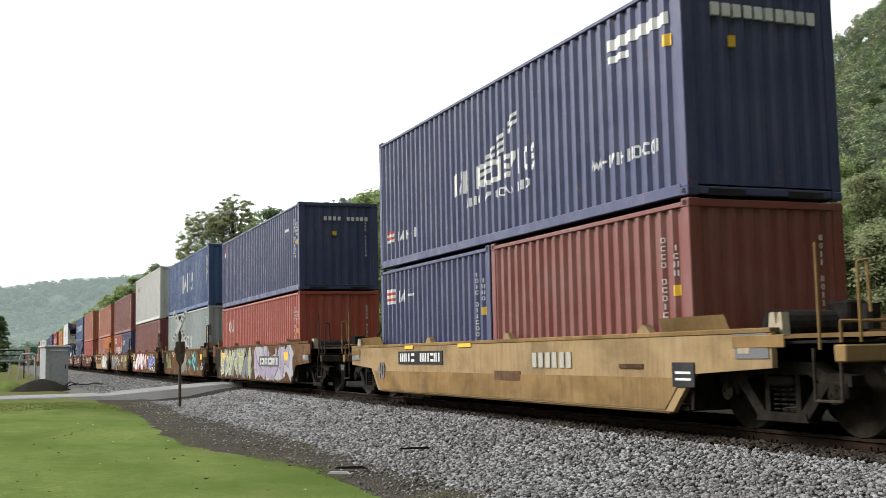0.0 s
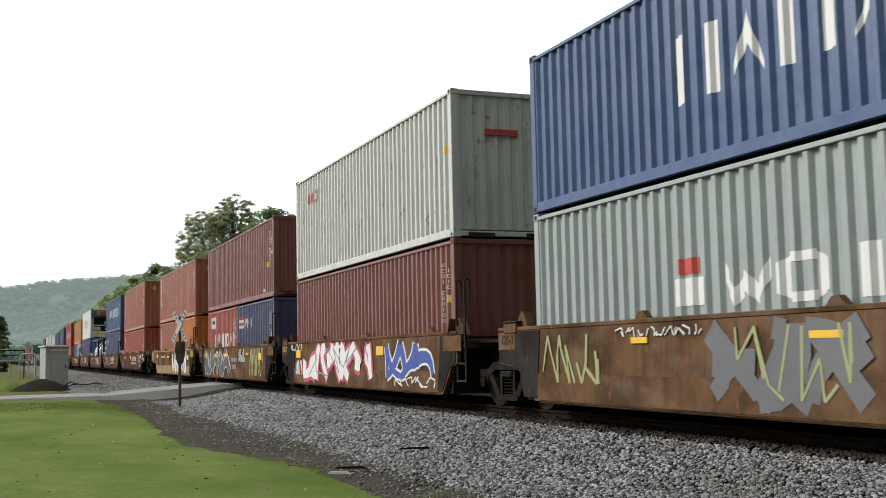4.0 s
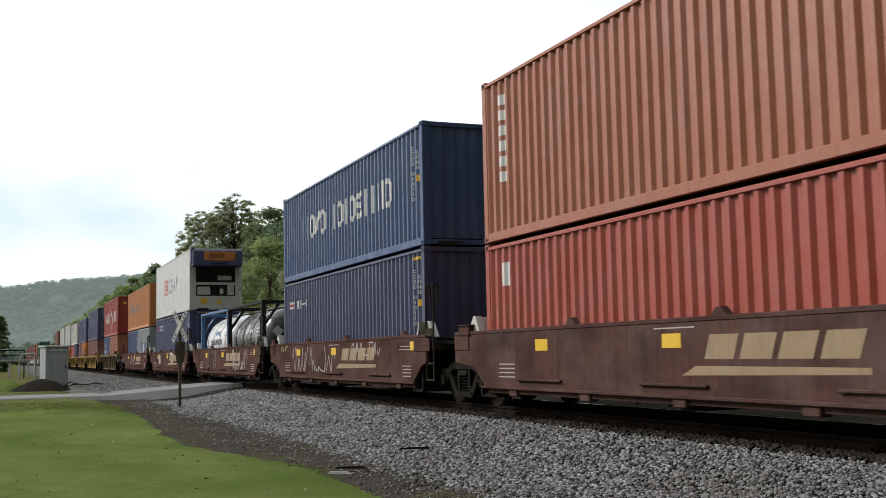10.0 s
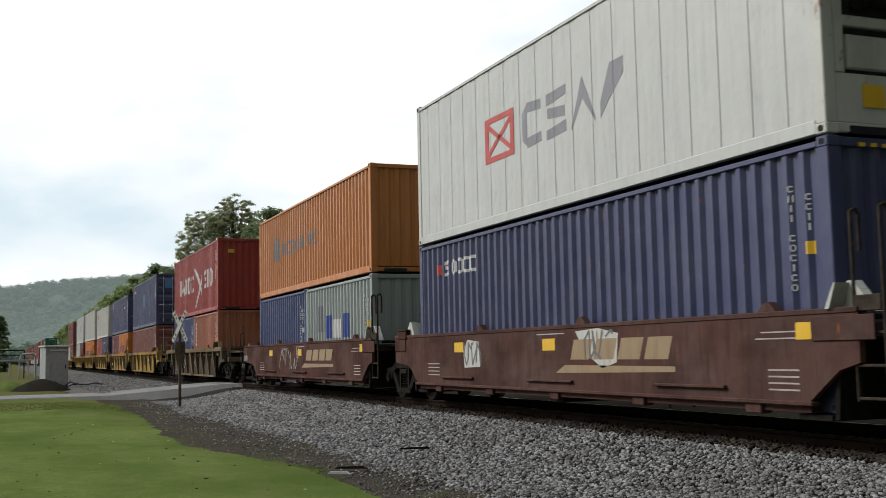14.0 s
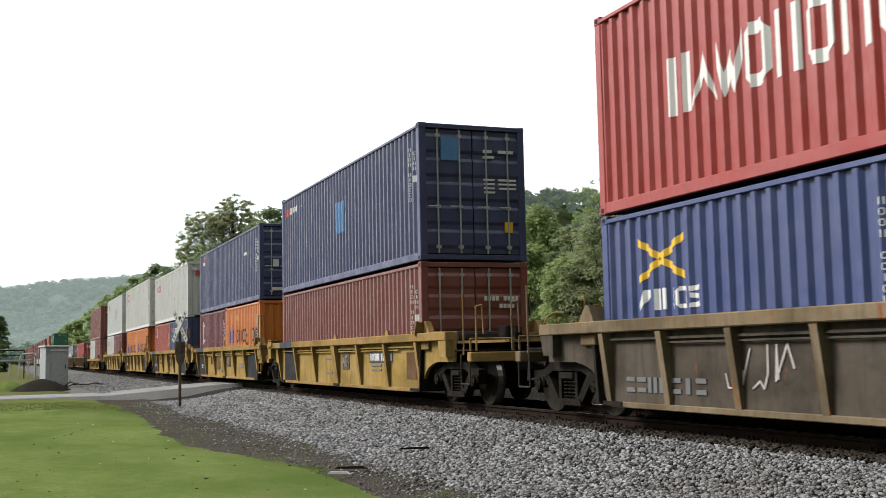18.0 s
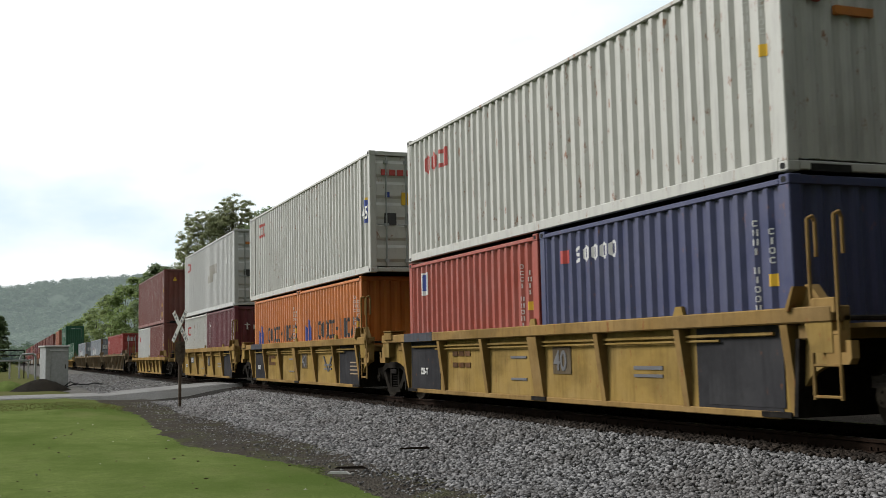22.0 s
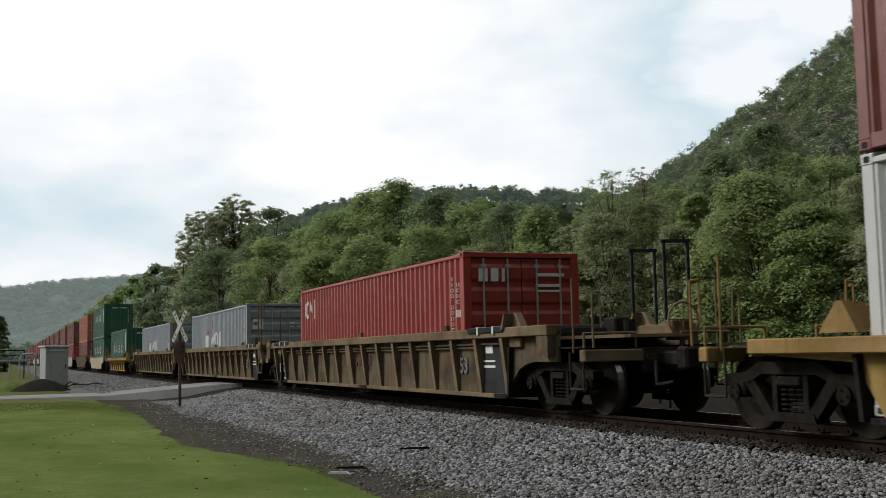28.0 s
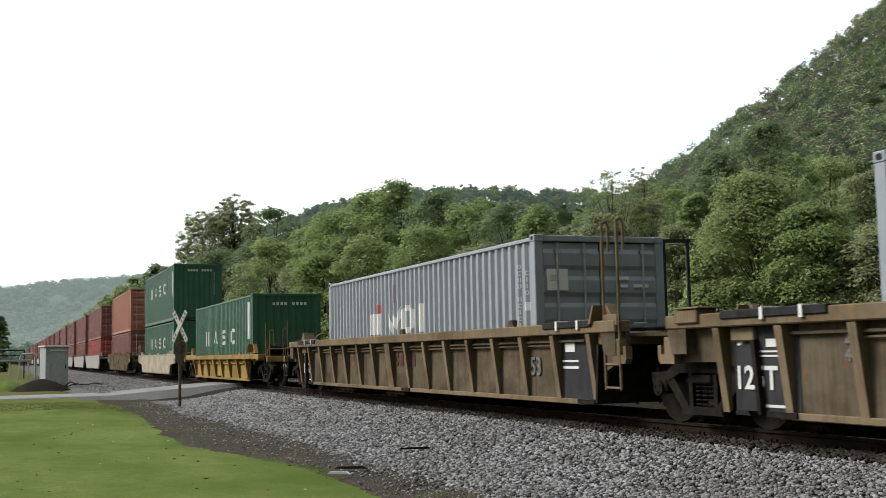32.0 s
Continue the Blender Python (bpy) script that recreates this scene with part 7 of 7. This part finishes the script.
s = 213.5
yellow(s, "yellow ribbed well car with a dark end panel", "end", "art", [(0.85, 0.97)], [(M_BLACK, [(1.8, 3.45, 0.79, 1.03)], 0.006), (M_WHITE, words(2.7, 3.4, 0.83, 0.99, 4, 72) + words(1.85, 2.6, 0.83, 0.99, 6, 73), 0.012), (CAR_BROWN, [(0.3, 0.9, 0.45, 1.0)])])
container(s, FLOOR, L40, STD, BROWN, "reddish-brown forty-foot container with its doors facing forward", front="doors", end_marks=[(M_WHITE, [(0.2 + i * 0.09, 0.26 + i * 0.09, 2.05, 2.15) for i in range(9) if i != 4] + [(0.55 + i * 0.09, 0.61 + i * 0.09, 1.9, 1.98) for i in range(4)])])
container(s, LOW, L40, HC, NAVY, "dark navy forty-foot container with its doors facing forward", front="doors", marks=[("word", M_WHITE, 9.75, 11.2, 5.22, 5.42, "nooi-"), ("bars", M_RED, [(11.3, 11.75, 5.2, 5.42)]), ("bars", M_SKY, [(5.6, 6.3, 4.1, 4.9)]), ("bars", M_YELLOW, [(0.5, 0.6, 4.9, 5.02)])],
          end_marks=[(M_SKY, [(-0.72, -0.3, 5.0, 5.5)]), (M_WHITE, [(0.25, 0.45, 5.2, 5.26), (0.25, 0.5, 5.08, 5.13), (0.6, 0.95, 5.2, 5.26)] + [(0.25, 0.5, 4.6 - i * 0.09, 4.64 - i * 0.09) for i in range(4)] + [(0.6, 1.0, 4.6 - i * 0.09, 4.64 - i * 0.09) for i in range(3)]), (M_YELLOW, [(0.72, 0.9, 3.5, 3.72)])])
s = 228.96
yellow(s, "yellow ribbed well car with dark grey end panels", "art", "art", [(0.84, 0.99), (0.0, 0.16)], [(CAR_BROWN, [q for q in words(8.3, 9.4, 0.7, 1.02, 3, 74, 0.34)], 0.006), (CAR_BROWN, [(7.2, 7.8, 0.5, 1.0), (6.4, 6.8, 0.4, 0.95)])])
twins(s, MAROON, "maroon corrugated twenty-foot container in a well", TANGER, "orange corrugated twenty-foot container in a well", back_marks=[("bars", M_WHITE, [(5.2, 5.3, 1.55, 2.5), (5.0, 5.4, 2.3, 2.36), (4.95, 5.35, 1.65, 1.75)])],
      front_marks=[("wedge", M_BLUE, [(4.65, 5.0, 1.5, 1.9, 1.5, 2.2), (5.1, 5.55, 1.5, 1.85, 1.5, 2.1)]), ("word", M_BLACK, 0.4, 4.4, 1.5, 1.98, "nooooo-iio/o"), ("bars", M_YELLOW, [(3.9, 4.05, 2.3, 2.5)])])
container(s, LOW, L40, STD, NAVY, "dark blue forty-foot container with its doors facing forward", front="doors", marks=[("bars", M_WHITE, [(11.1, 11.45, 4.93, 5.05), (11.15, 11.4, 5.2, 5.32)]), ("bars", M_RED, [(11.1, 11.45, 5.05, 5.2)]), ("bars", M_WHITE, [(2.3, 2.7, 4.6, 4.7)])],
          end_marks=[(M_RED, [(0.3, 0.9, 4.9, 5.2)]), (M_WHITE, [(0.4, 0.8, 5.0, 5.1), (-0.75, -0.55, 4.0, 4.25), (-0.8, -0.4, 3.2, 3.3)])])
s = 244.67
yellow(s, "yellow ribbed well car with a dark grey panel", "art", "art", [(0.02, 0.15), (0.857, 0.99)], [(CAR_BROWN, [q for q in words(8.9, 9.8, 0.7, 1.0, 3, 75, 0.34)], 0.006), (CAR_GREY, [(0.2, 1.6, 0.3, 1.1)])])
twins(s, RED, "faded red twenty-foot container in a well", NAVY, "dark blue corrugated twenty-foot container in a well", gap=6.13, front_marks=[("word", M_WHITE, 3.7, 5.0, 2.28, 2.52, "soooo"), ("bars", M_RED, [(5.1, 5.4, 2.3, 2.5)])], back_marks=[("bars", M_WHITE, [(5.02, 5.36, 2.15, 2.61)]), ("bars", M_BLUE, [(5.07, 5.31, 2.24, 2.57)])])
container(s, LOW, L40, STD, CREAM, "off-white rust-streaked forty-foot container", marks=[("word", M_RED, 9.9, 11.2, 4.62, 5.0, "ooci")], end_marks=[(M_RED, [(-0.85, -0.65, 4.85, 5.05), (-0.82, -0.68, 5.05, 5.1)]), (M_WHITE, [(-1.0, -0.8, 5.08, 5.22)]), (ORANGE, [(-0.45, 0.1, 4.72, 4.82)])])
s = 260.24
yellow(s, "yellow ribbed well car with dark panels at both ends", "art", "art", [(0.84, 0.98), (0.0, 0.15)], [(CAR_BROWN, [q for q in words(9.0, 9.9, 0.7, 1.0, 3, 76, 0.34)], 0.006), (M_BLACK, [(3.3, 0.95, 3.4, 0.95, 2.95, 0.55, 2.85, 0.55), (2.5, 0.95, 2.6, 0.95, 2.95, 0.55, 2.85, 0.55)], 0.012), (M_GOLD, [(0.3, 0.9, 0.5 + i * 0.09, 0.53 + i * 0.09) for i in range(4)], 0.014)])
HL = [("wedge", M_BLUE, [(4.75, 5.05, 1.4, 1.75, 1.4, 2.0), (5.15, 5.5, 1.4, 1.7, 1.4, 1.9)]), ("word", M_BLACK, 0.3, 4.4, 1.42, 1.9, "nooooo-iio/o")]
twins(s, TANGER, "orange corrugated twenty-foot container in a well", TANGER, "orange corrugated twenty-foot container in a well", HL, HL)
p45 = container(s - 0.76, LOW, L45, HC, CREAM, "off-white forty-five-foot container with its doors facing forward", front="doors", marks=[("word", M_RED, 11.0, 12.3, 4.95, 5.4, "ooci"), ("bars", M_BLUE, [(0.25, 0.62, 4.1, 4.65)])],
          end_marks=[(M_RED, [(-0.92 + i * 0.2, -0.77 + i * 0.2, 5.2, 5.34) for i in range(4)]), (M_BLUE, [(-0.83, -0.72, 4.68, 4.8)]), (M_YELLOW, [(-0.42, -0.08, 4.5, 4.8)]), (M_BLACK, [(-0.85, -0.56, 4.02, 4.3)]), (GREY, [(-0.32, -0.1, 4.02, 4.3), (0.3, 0.6, 4.7, 4.76), (0.3, 0.6, 4.55, 4.6)])])
lettering("45", (-HALF + 0.002, 0.6, 1.3), 0.42, M_WHITE, p45)
s = 276.02
yellow(s, "yellow ribbed well car at the end of its set", "art", "end", [(0.0, 0.16)], [(M_BLACK, [(9.3, 11.0, 0.75, 1.0)], 0.006), (M_WHITE, words(9.4, 10.9, 0.8, 0.95, 9, 77), 0.012)])
twins(s, CREAM, "off-white twenty-foot container in a well", MAROON, "maroon corrugated twenty-foot container in a well", back_marks=[("word", M_RED, 3.9, 5.3, 2.0, 2.4, "ooci")], front_marks=[("bars", M_WHITE, [(5.3, 5.42, 1.5, 2.5), (5.15, 5.55, 2.25, 2.32)])], end_marks=[(M_WHITE, [(-0.75, -0.7, 2.0, 2.25), (-0.82, -0.62, 2.16, 2.19), (-0.5, -0.28, 2.0, 2.17), (-0.15, 0.0, 2.0, 2.17)])])
container(s, LOW, L40, HC, WHITE, "pale grey-white forty-foot container with its doors facing forward", front="doors", marks=[("word", M_RED, 10.0, 11.3, 4.95, 5.35, "ooci"), ("bars", PATCH_BEIGE, [(3.9, 5.6, 4.4, 4.8), (4.6, 5.9, 4.1, 4.4)]), ("bars", M_WHITE, [(1.5, 1.8, 4.6, 4.85)])],
          end_marks=[(ORANGE, [(-0.8, -0.3, 5.2, 5.3)]), (M_YELLOW, [(-0.4, -0.1, 4.5, 4.75)]), (M_BLACK, [(-0.85, -0.6, 4.0, 4.25)])])

# R: yellow single car with low sides
s = 295.62
well_car(s, "short", CAR_PANEL, "yellow well car with low ribbed sides", "end", "end", second=CAR_YELLOW, brake=True, marks=[(CAR_BROWN, words(4.6, 5.6, 0.5, 0.75, 3, 81, 0.34)), (M_GREYS, [(2.2, 2.6, 0.5, 0.54)])])
twins(s, WHITE, "white twenty-foot container in a well", BROWN, "reddish-brown corrugated twenty-foot container in a well", back_marks=[("word", M_RED, 4.5, 5.5, 2.0, 2.36, "ooci")])
container(s, LOW, L40, HC, BROWN, "reddish-brown corrugated forty-foot container with yellow marks", marks=[("wedge", M_YELLOW, [(0.8, 0.95, 3.8, 3.82, 3.8, 4.0), (0.95, 1.1, 3.8, 4.0, 3.8, 3.82)]), ("bars", M_YELLOW, [(0.8, 1.1, 3.25, 3.5)]), ("bars", M_WHITE, [(1.5, 1.62, 3.08, 3.16)])],
          end_marks=[(M_YELLOW, [(0.2, 0.4, 3.4, 3.6), (-0.72, -0.55, 5.15, 5.26), (-0.68, -0.6, 5.26, 5.34)])])

# S to U: tan three-unit car with long wells
LONG = (16.154 - L40) / 2


def tan_car(s, label, fr, re, more=()):
    car = well_car(s, "ribbed", CAR_TAN, label, fr, re, over=LONG, second=CAR_CHORD, panels=[(0.0, 0.075), (0.965, 1.035)], brake=fr == "end", texts=[("53", 0.2, 0.6, 0.4, M_GREYS), ("125T", 14.74, 0.5, 0.37, M_WHITE), ("53", 14.66, 1.0, 0.14, M_WHITE), ("4", 13.85, 1.02, 0.13, M_WHITE), ("20", 12.9, 1.0, 0.17, M_GREYS), ("40", 12.9, 0.82, 0.17, M_GREYS)], marks=[
        (CAR_MAROON, words(5.4, 7.2, 0.72, 1.0, 3, 92, 0.3)), (M_WHITE, [(-1.4, -0.9, 0.7, 0.74), (-1.4, -0.9, 0.8, 0.83), (-1.3, -1.0, 0.95, 1.1)], 0.004),
        (M_WHITE, [(13.75, 14.35, 0.86, 0.88), (13.8, 14.3, 0.91, 0.93), (13.95, 14.15, 0.97, 1.06), (13.8, 14.2, 0.3, 0.33)], 0.006), *more])
    for y0, y1 in ((12.95, 14.75), (-2.1, -0.6)):
        cover = part("chord_cover", box(bmesh.new(), -1.425, -1.2, y0, y1, 1.3, 1.4, 0.01), BLACKP, car, "black rubber-faced chord cover")
        for yy in (y0 + 0.35, y0 + 1.0):
            part("tie_band", box(bmesh.new(), -1.435, -1.19, yy, yy + 0.06, 1.27, 1.412, 0.004), M_WHITE, cover)
    return car


tan_car(318.1, "dirty tan ribbed long well car", "end", "art")
container(318.1, FLOOR, L40, STD, BRIGHT, "red corrugated forty-foot container with its doors facing forward", front="doors", marks=[("word", M_WHITE, 10.6, 11.75, 1.98, 2.52, "c^i")], end_marks=[(M_WHITE, [(-0.9, -0.72, 2.3, 2.55), (-0.65, -0.5, 2.3, 2.55), (-0.42, -0.36, 2.3, 2.55), (0.3, 0.9, 2.4, 2.46), (0.3, 0.8, 2.2, 2.25), (0.3, 0.8, 2.1, 2.14)])])
for s in (337.74, 357.64):
    tan_car(s, "dirty tan ribbed long well car", "art", "end" if s > 350 else "art")
    container(s + (0.22 if s < 350 else 0.0), FLOOR, L40, STD, SILVER, "silver-grey forty-foot container with its doors facing forward", front="doors", marks=[("word", M_WHITE, 4.9, 7.5, 1.42, 2.0, "woi"), ("bars", M_WHITE, [(7.9, 8.7, 1.42, 1.9)]), ("bars", M_RED, [(7.9, 8.2, 1.9, 2.1)]), ("bars", SOFT_GREY, [(6.9, 7.2, 2.1, 2.5)])],
              end_marks=[(M_WHITE, [(-1.0, -0.62, 1.95, 2.3), (0.3, 0.52, 2.12, 2.18), (0.36, 0.5, 2.0, 2.05), (0.62, 0.9, 2.0, 2.05)]), (M_BLACK, [(-0.95, -0.8, 2.1, 2.2)])], post=None)

# V and W: green boxes
GW = lambda z0, z1: ("word", M_WHITE, 3.2, 9.6, z0, z1, "n ^ s c")
s = 379.5
well_car(s, "short", CAR_PANEL, "yellow well car with low ribbed sides", "end", "end", second=CAR_YELLOW, brake=True)
container(s, FLOOR, L40, HC, GREEN, "green corrugated forty-foot container in a well", marks=[GW(1.45, 2.05), ("bars", M_WHITE, [(0.5, 0.95, 1.6, 2.9)])], end_marks=[(M_WHITE, [(-0.5 + i * 0.14, -0.42 + i * 0.14, 2.75, 2.85) for i in range(9) if i != 4])], code=False)
s = 398.65
well_car(s, "low", CAR_CREAM, "dirty cream smooth-sided well car", "end", "end", second=CAR_CREAM)
container(s, FLOOR, L40, STD, GREEN, "green corrugated forty-foot container in a well", marks=[GW(1.5, 2.1)])
container(s, LOW, L40, HC, GREEN, "green corrugated forty-foot container", marks=[GW(4.4, 5.0), ("bars", M_WHITE, [(0.5, 0.9, 4.3, 5.4)])], end_marks=[(M_WHITE, [(-0.5 + i * 0.14, -0.42 + i * 0.14, 5.4, 5.5) for i in range(9) if i != 4])])

# the tail: brown and red boxes in silver cars
TAIL = [(419.4, CAR_TAN, TERRA, BROWN), (444.1, CAR_SILVER, BROWN, BRIGHT)]
for i, (cm, up, lo) in enumerate(((CAR_SILVER, BROWN, BROWN), (CAR_SILVER, BROWN, BROWN), (CAR_SILVER, BROWN, BROWN), (CAR_TAN, BROWN, TERRA), (CAR_TAN, MAROON, BROWN), (CAR_TAN, BROWN, BROWN), (CAR_SILVER, BROWN, MAROON), (CAR_TAN, RED, BROWN), (CAR_SILVER, BROWN, BROWN), (CAR_TAN, MAROON, RED), (CAR_TAN, BROWN, BROWN), (CAR_SILVER, BROWN, MAROON), (CAR_TAN, TERRA, BROWN), (CAR_TAN, BROWN, BROWN), (CAR_TAN, MAROON, BROWN))):
    TAIL.append((464.8 + 20.7 * i, cm, up, lo))
for i, (s, cm, up, lo) in enumerate(TAIL):
    nm = {TERRA: "terracotta", BROWN: "reddish-brown", MAROON: "maroon", RED: "red", BRIGHT: "bright red"}
    well_car(s, "smooth", cm, "silver smooth-sided well car" if cm == CAR_SILVER else "tan smooth-sided well car", "end" if i == 0 else "art", "end" if i == 0 else "art", L=L45 if i == 0 else L53)
    container(s, FLOOR, L45 if i == 0 else L53, STD, lo, nm[lo] + " corrugated long container in a well", front="doors" if i < 6 else "sheet", detail=i < 6)
    container(s, LOW, L45 if i == 0 else L53, HC, up, nm[up] + " corrugated long container on top of another", front="doors" if i < 6 else "sheet", detail=i < 6)

# the car ahead of the ochre one, seen at the start
s = -8.0
well_car(s, "low", CAR_OCHRE, "ochre-painted well car with smooth sides", "end", "end", second=CAR_OCHRE)


# ---- beside the line ----
# crossing sign on a rusty post, its boards turned well away
cb = thing("crossing_sign", (4.85, 33.5, -0.5), "weathered crossbuck sign on a rusty steel post", "sign")
bm = bmesh.new()
rod(bm, (0, 0, -0.1), (0, 0, 2.72), 0.045, 8)
part("post", bm, POST_WOOD, cb)
SIGN_PAINT = paint("worn_sign_board", (0.3, 0.3, 0.28), 0.75, 0.5)
for k, ang in enumerate((1, -1)):
    bm = bmesh.new()
    box(bm, -0.55, 0.55, -0.012 - 0.026 * k, 0.012 - 0.026 * k, -0.075, 0.075, 0.006)
    bd = part("sign_board", bm, SIGN_PAINT, cb, at=Matrix.Translation((0, -0.07, 2.42)) @ Matrix.Rotation(radians(-62), 4, "Z") @ Matrix.Rotation(radians(54 * ang), 4, "Y"))
    bm = bmesh.new()
    for x0 in (-0.47, -0.34, 0.16, 0.29, 0.42):
        box(bm, x0, x0 + 0.07, -0.016 - 0.026 * k, -0.011 - 0.026 * k, -0.04, 0.04)
    tagged(part("lettering_bar", bm, M_GREYS, bd), kind="stuff")
bm = bmesh.new()
prism(bm, [(-0.1, 1.02), (0.0, 0.86), (0.1, 1.02), (0.15, 1.3), (0.13, 1.62), (-0.13, 1.62), (-0.15, 1.3)], -0.02, 0.02, "y")
part("shield_plate", bm, POST_WOOD, cb, "rusted shield plate", at=Matrix.Translation((0, -0.07, 0.35)) @ Matrix.Rotation(radians(-20), 4, "Z"))

# signal cabinet
cab = thing("signal_cabinet", pose(2.25, 57.5, -0.42, 0, 0, 14), "grey sheet-metal signal cabinet with a white roof", "cabinet")
bm = bmesh.new()
box(bm, -0.55, 0.55, -0.5, 0.5, 0, 2.05, 0.02)
part("body", bm, GALV, cab)
bm = bmesh.new()
box(bm, -0.62, 0.62, -0.57, 0.57, 2.05, 2.14, 0.02)
part("roof", bm, WHITE, cab)
bm = bmesh.new()
box(bm, -0.30, 0.46, -0.525, -0.495, 0.12, 1.86, 0.01)
dr = part("door", bm, GALV, cab)
bm = bmesh.new()
rod(bm, (0.38, -0.56, 1.0), (0.38, -0.56, 1.2), 0.02, 6)
part("handle", bm, IRON, dr)
bm = bmesh.new()
box(bm, -0.35, 0.5, -0.56, -0.5, 1.86, 1.93)
part("drip_ledge", bm, WHITE, cab)
# meter pole with a curved hood
mp = thing("vent_pipe", (1.1, 60, -0.42), "white bent pipe beside the cabinet", "pipe")
bm = bmesh.new()
tube(bm, [(0.35, 0, 0), (0.35, 0, 1.62), (0.25, 0, 1.78), (-0.3, 0, 1.74), (-0.38, 0, 1.5)], 0.055, 8)
part("pipe", bm, GALV, mp)


def mound(name, x, y, z, rx, ry, h, mat, label, seed):
    bm = bmesh.new()
    seg, rings = 28, 7
    rows = []
    for j in range(rings + 1):
        q = j / rings
        row = []
        for i in range(seg):
            a = 2 * math.pi * i / seg
            w = 1 + 0.22 * noise.noise(Vector((math.cos(a) * 1.7, math.sin(a) * 1.7, seed)))
            zz = h * (1 - q ** 1.7) + 0.1 * h * noise.noise(Vector((q * 5 * math.cos(a), q * 5 * math.sin(a), seed)))
            row.append(bm.verts.new((rx * q * w * math.cos(a), ry * q * w * math.sin(a), zz - 0.06 * q)))
        rows.append(row)
    for a, b in zip(rows, rows[1:]):
        for i in range(seg):
            f = bm.faces.new((a[i], a[i - 1], b[i - 1], b[i]))
            f.smooth = True
    bmesh.ops.remove_doubles(bm, verts=bm.verts[:], dist=1e-4)
    bmesh.ops.recalc_face_normals(bm, faces=bm.faces[:])
    ob = put(name, mesh_of(name, bm, mat), None, (x, y, z))
    return tagged(ob, label, "mound", kind="structure")


mound("cinder_mound", 1.5, 52.5, -0.42, 1.5, 1.3, 0.6, CINDER_AND_SHADE, "low mound of dark cinders", 3.0)
mound("grassy_mound", 0.1, 54.5, -0.45, 1.3, 1.6, 0.55, GRASS, "low grassy hump beside the cinders", 5.0)

# old loading bench with pale posts
ben = thing("guard_rail", (0.0, 92, -0.45), "weathered pale rail on short white posts", "rail")
bm = bmesh.new()
box(bm, -2.6, 1.9, -0.2, 0.2, 1.42, 1.56, 0.02)
part("rail_beam", bm, GALV, ben)
for x in (-2.4, -1.5, -0.6, 0.35, 1.05, 1.7):
    bm = bmesh.new()
    box(bm, x - 0.07, x + 0.07, -0.08, 0.08, 0, 1.42, 0.015)
    part("rail_post", bm, WHITE if x > 0 else TIMBER, ben)
bm = bmesh.new()
tube(bm, [(-2.2, 0.6, 0), (-2.2, 0.6, 2.3), (1.4, 0.6, 2.3), (1.4, 0.6, 0)], 0.05, 6)
tube(bm, [(-0.4, 0.6, 0), (-0.4, 0.6, 2.3)], 0.04, 6)
tube(bm, [(-2.2, 0.6, 1.9), (1.4, 0.6, 1.9)], 0.03, 6)
part("rail_frame", bm, IRON, ben)

# black cables and branches by the cabinet
cabl = thing("cable", (3.0, 57, -0.36), "loose black cable looping over the gravel", "cable")
bm = bmesh.new()
tube(bm, [(-0.3, 0, 0.06), (0.0, 0.2, 0.3), (0.2, 0.3, 0.2), (0.5, 0.3, 0.14), (0.8, 0.4, 0.12), (1.1, 0.2, 0.2), (1.5, 0, 0.14)], 0.03, 5)
tube(bm, [(-0.2, 0, 0.05), (0.1, -0.1, 0.16), (0.35, 0, 0.2), (0.2, 0.1, 0.12)], 0.03, 5)
part("loop", bm, BLACKP, cabl)

# two tall dark steel hoops standing in the brush beyond the track
for x, y, top, w, turn in ((15.94, 25.41, 3.62, 0.62, -18), (15.56, 23.28, 3.66, 0.6, -18)):
    hp = thing("steel_frame", pose(x, y, -0.55, 0, 0, turn), "tall narrow dark steel hoop standing in brush", "frame", "steel hoops beyond the track")
    for px_ in (-w / 2, w / 2):
        part("upright", box(bmesh.new(), px_ - 0.035, px_ + 0.035, -0.05, 0.05, 0, top + 0.5, 0.006), BLACKP, hp)
    part("lintel", box(bmesh.new(), -w / 2 - 0.07, w / 2 + 0.07, -0.07, 0.07, top + 0.5, top + 0.58, 0.006), BLACKP, hp)

# timber scraps in the dirt margin
for x, y, a, ln, mt, lb in ((4.05, 13.4, 65, 0.42, TIMBER, "dark broken timber scrap in the dirt"), (3.75, 12.9, 50, 0.3, WHITE, "pale splintered board in the dirt"), (5.6, 15.3, 80, 0.5, TIMBER, "dark stick lying on the ballast")):
    sc = thing("timber_scrap", pose(x, y, -0.445 if x < 5 else -0.42, 0, 3, a), lb, "timber")
    bm = bmesh.new()
    prism(bm, [(-ln / 2, 0), (ln / 2, 0.005), (ln / 2 - 0.04, 0.03), (-ln / 2 + 0.06, 0.035)], -0.03, 0.03, "x")
    part("board", bm, mt, sc)


# ---- what moves ----
def motions():
    for ob, x, y0, z in MOVERS:
        walk(ob, [(t, pose(x, y0 - d, z)) for t, d in GONE])
    start = {ob.name: y0 for ob, x, y0, z in MOVERS}
    for w, car, yc in WHEELS:
        y0 = start[car.name] + yc
        t0, t1 = (y0 - 40) / SPEED, (y0 - 6) / SPEED
        a, b = max(0.0, t0), min(32.0, t1)
        if b - a < 0.2:
            continue
        first, last = frame(a) - 1, frame(b) - 1
        rows = [(0.0, first)] if first > 0 else []
        rows += [(k / FPS, k) for k in range(first, last + 1)]
        if last < 960:
            rows.append((32.0, last))
        walk(w, [(t, pose(0, yc, 0.457, math.degrees(SPEED * k / FPS / 0.457) % 360)) for t, k in rows])


motions()
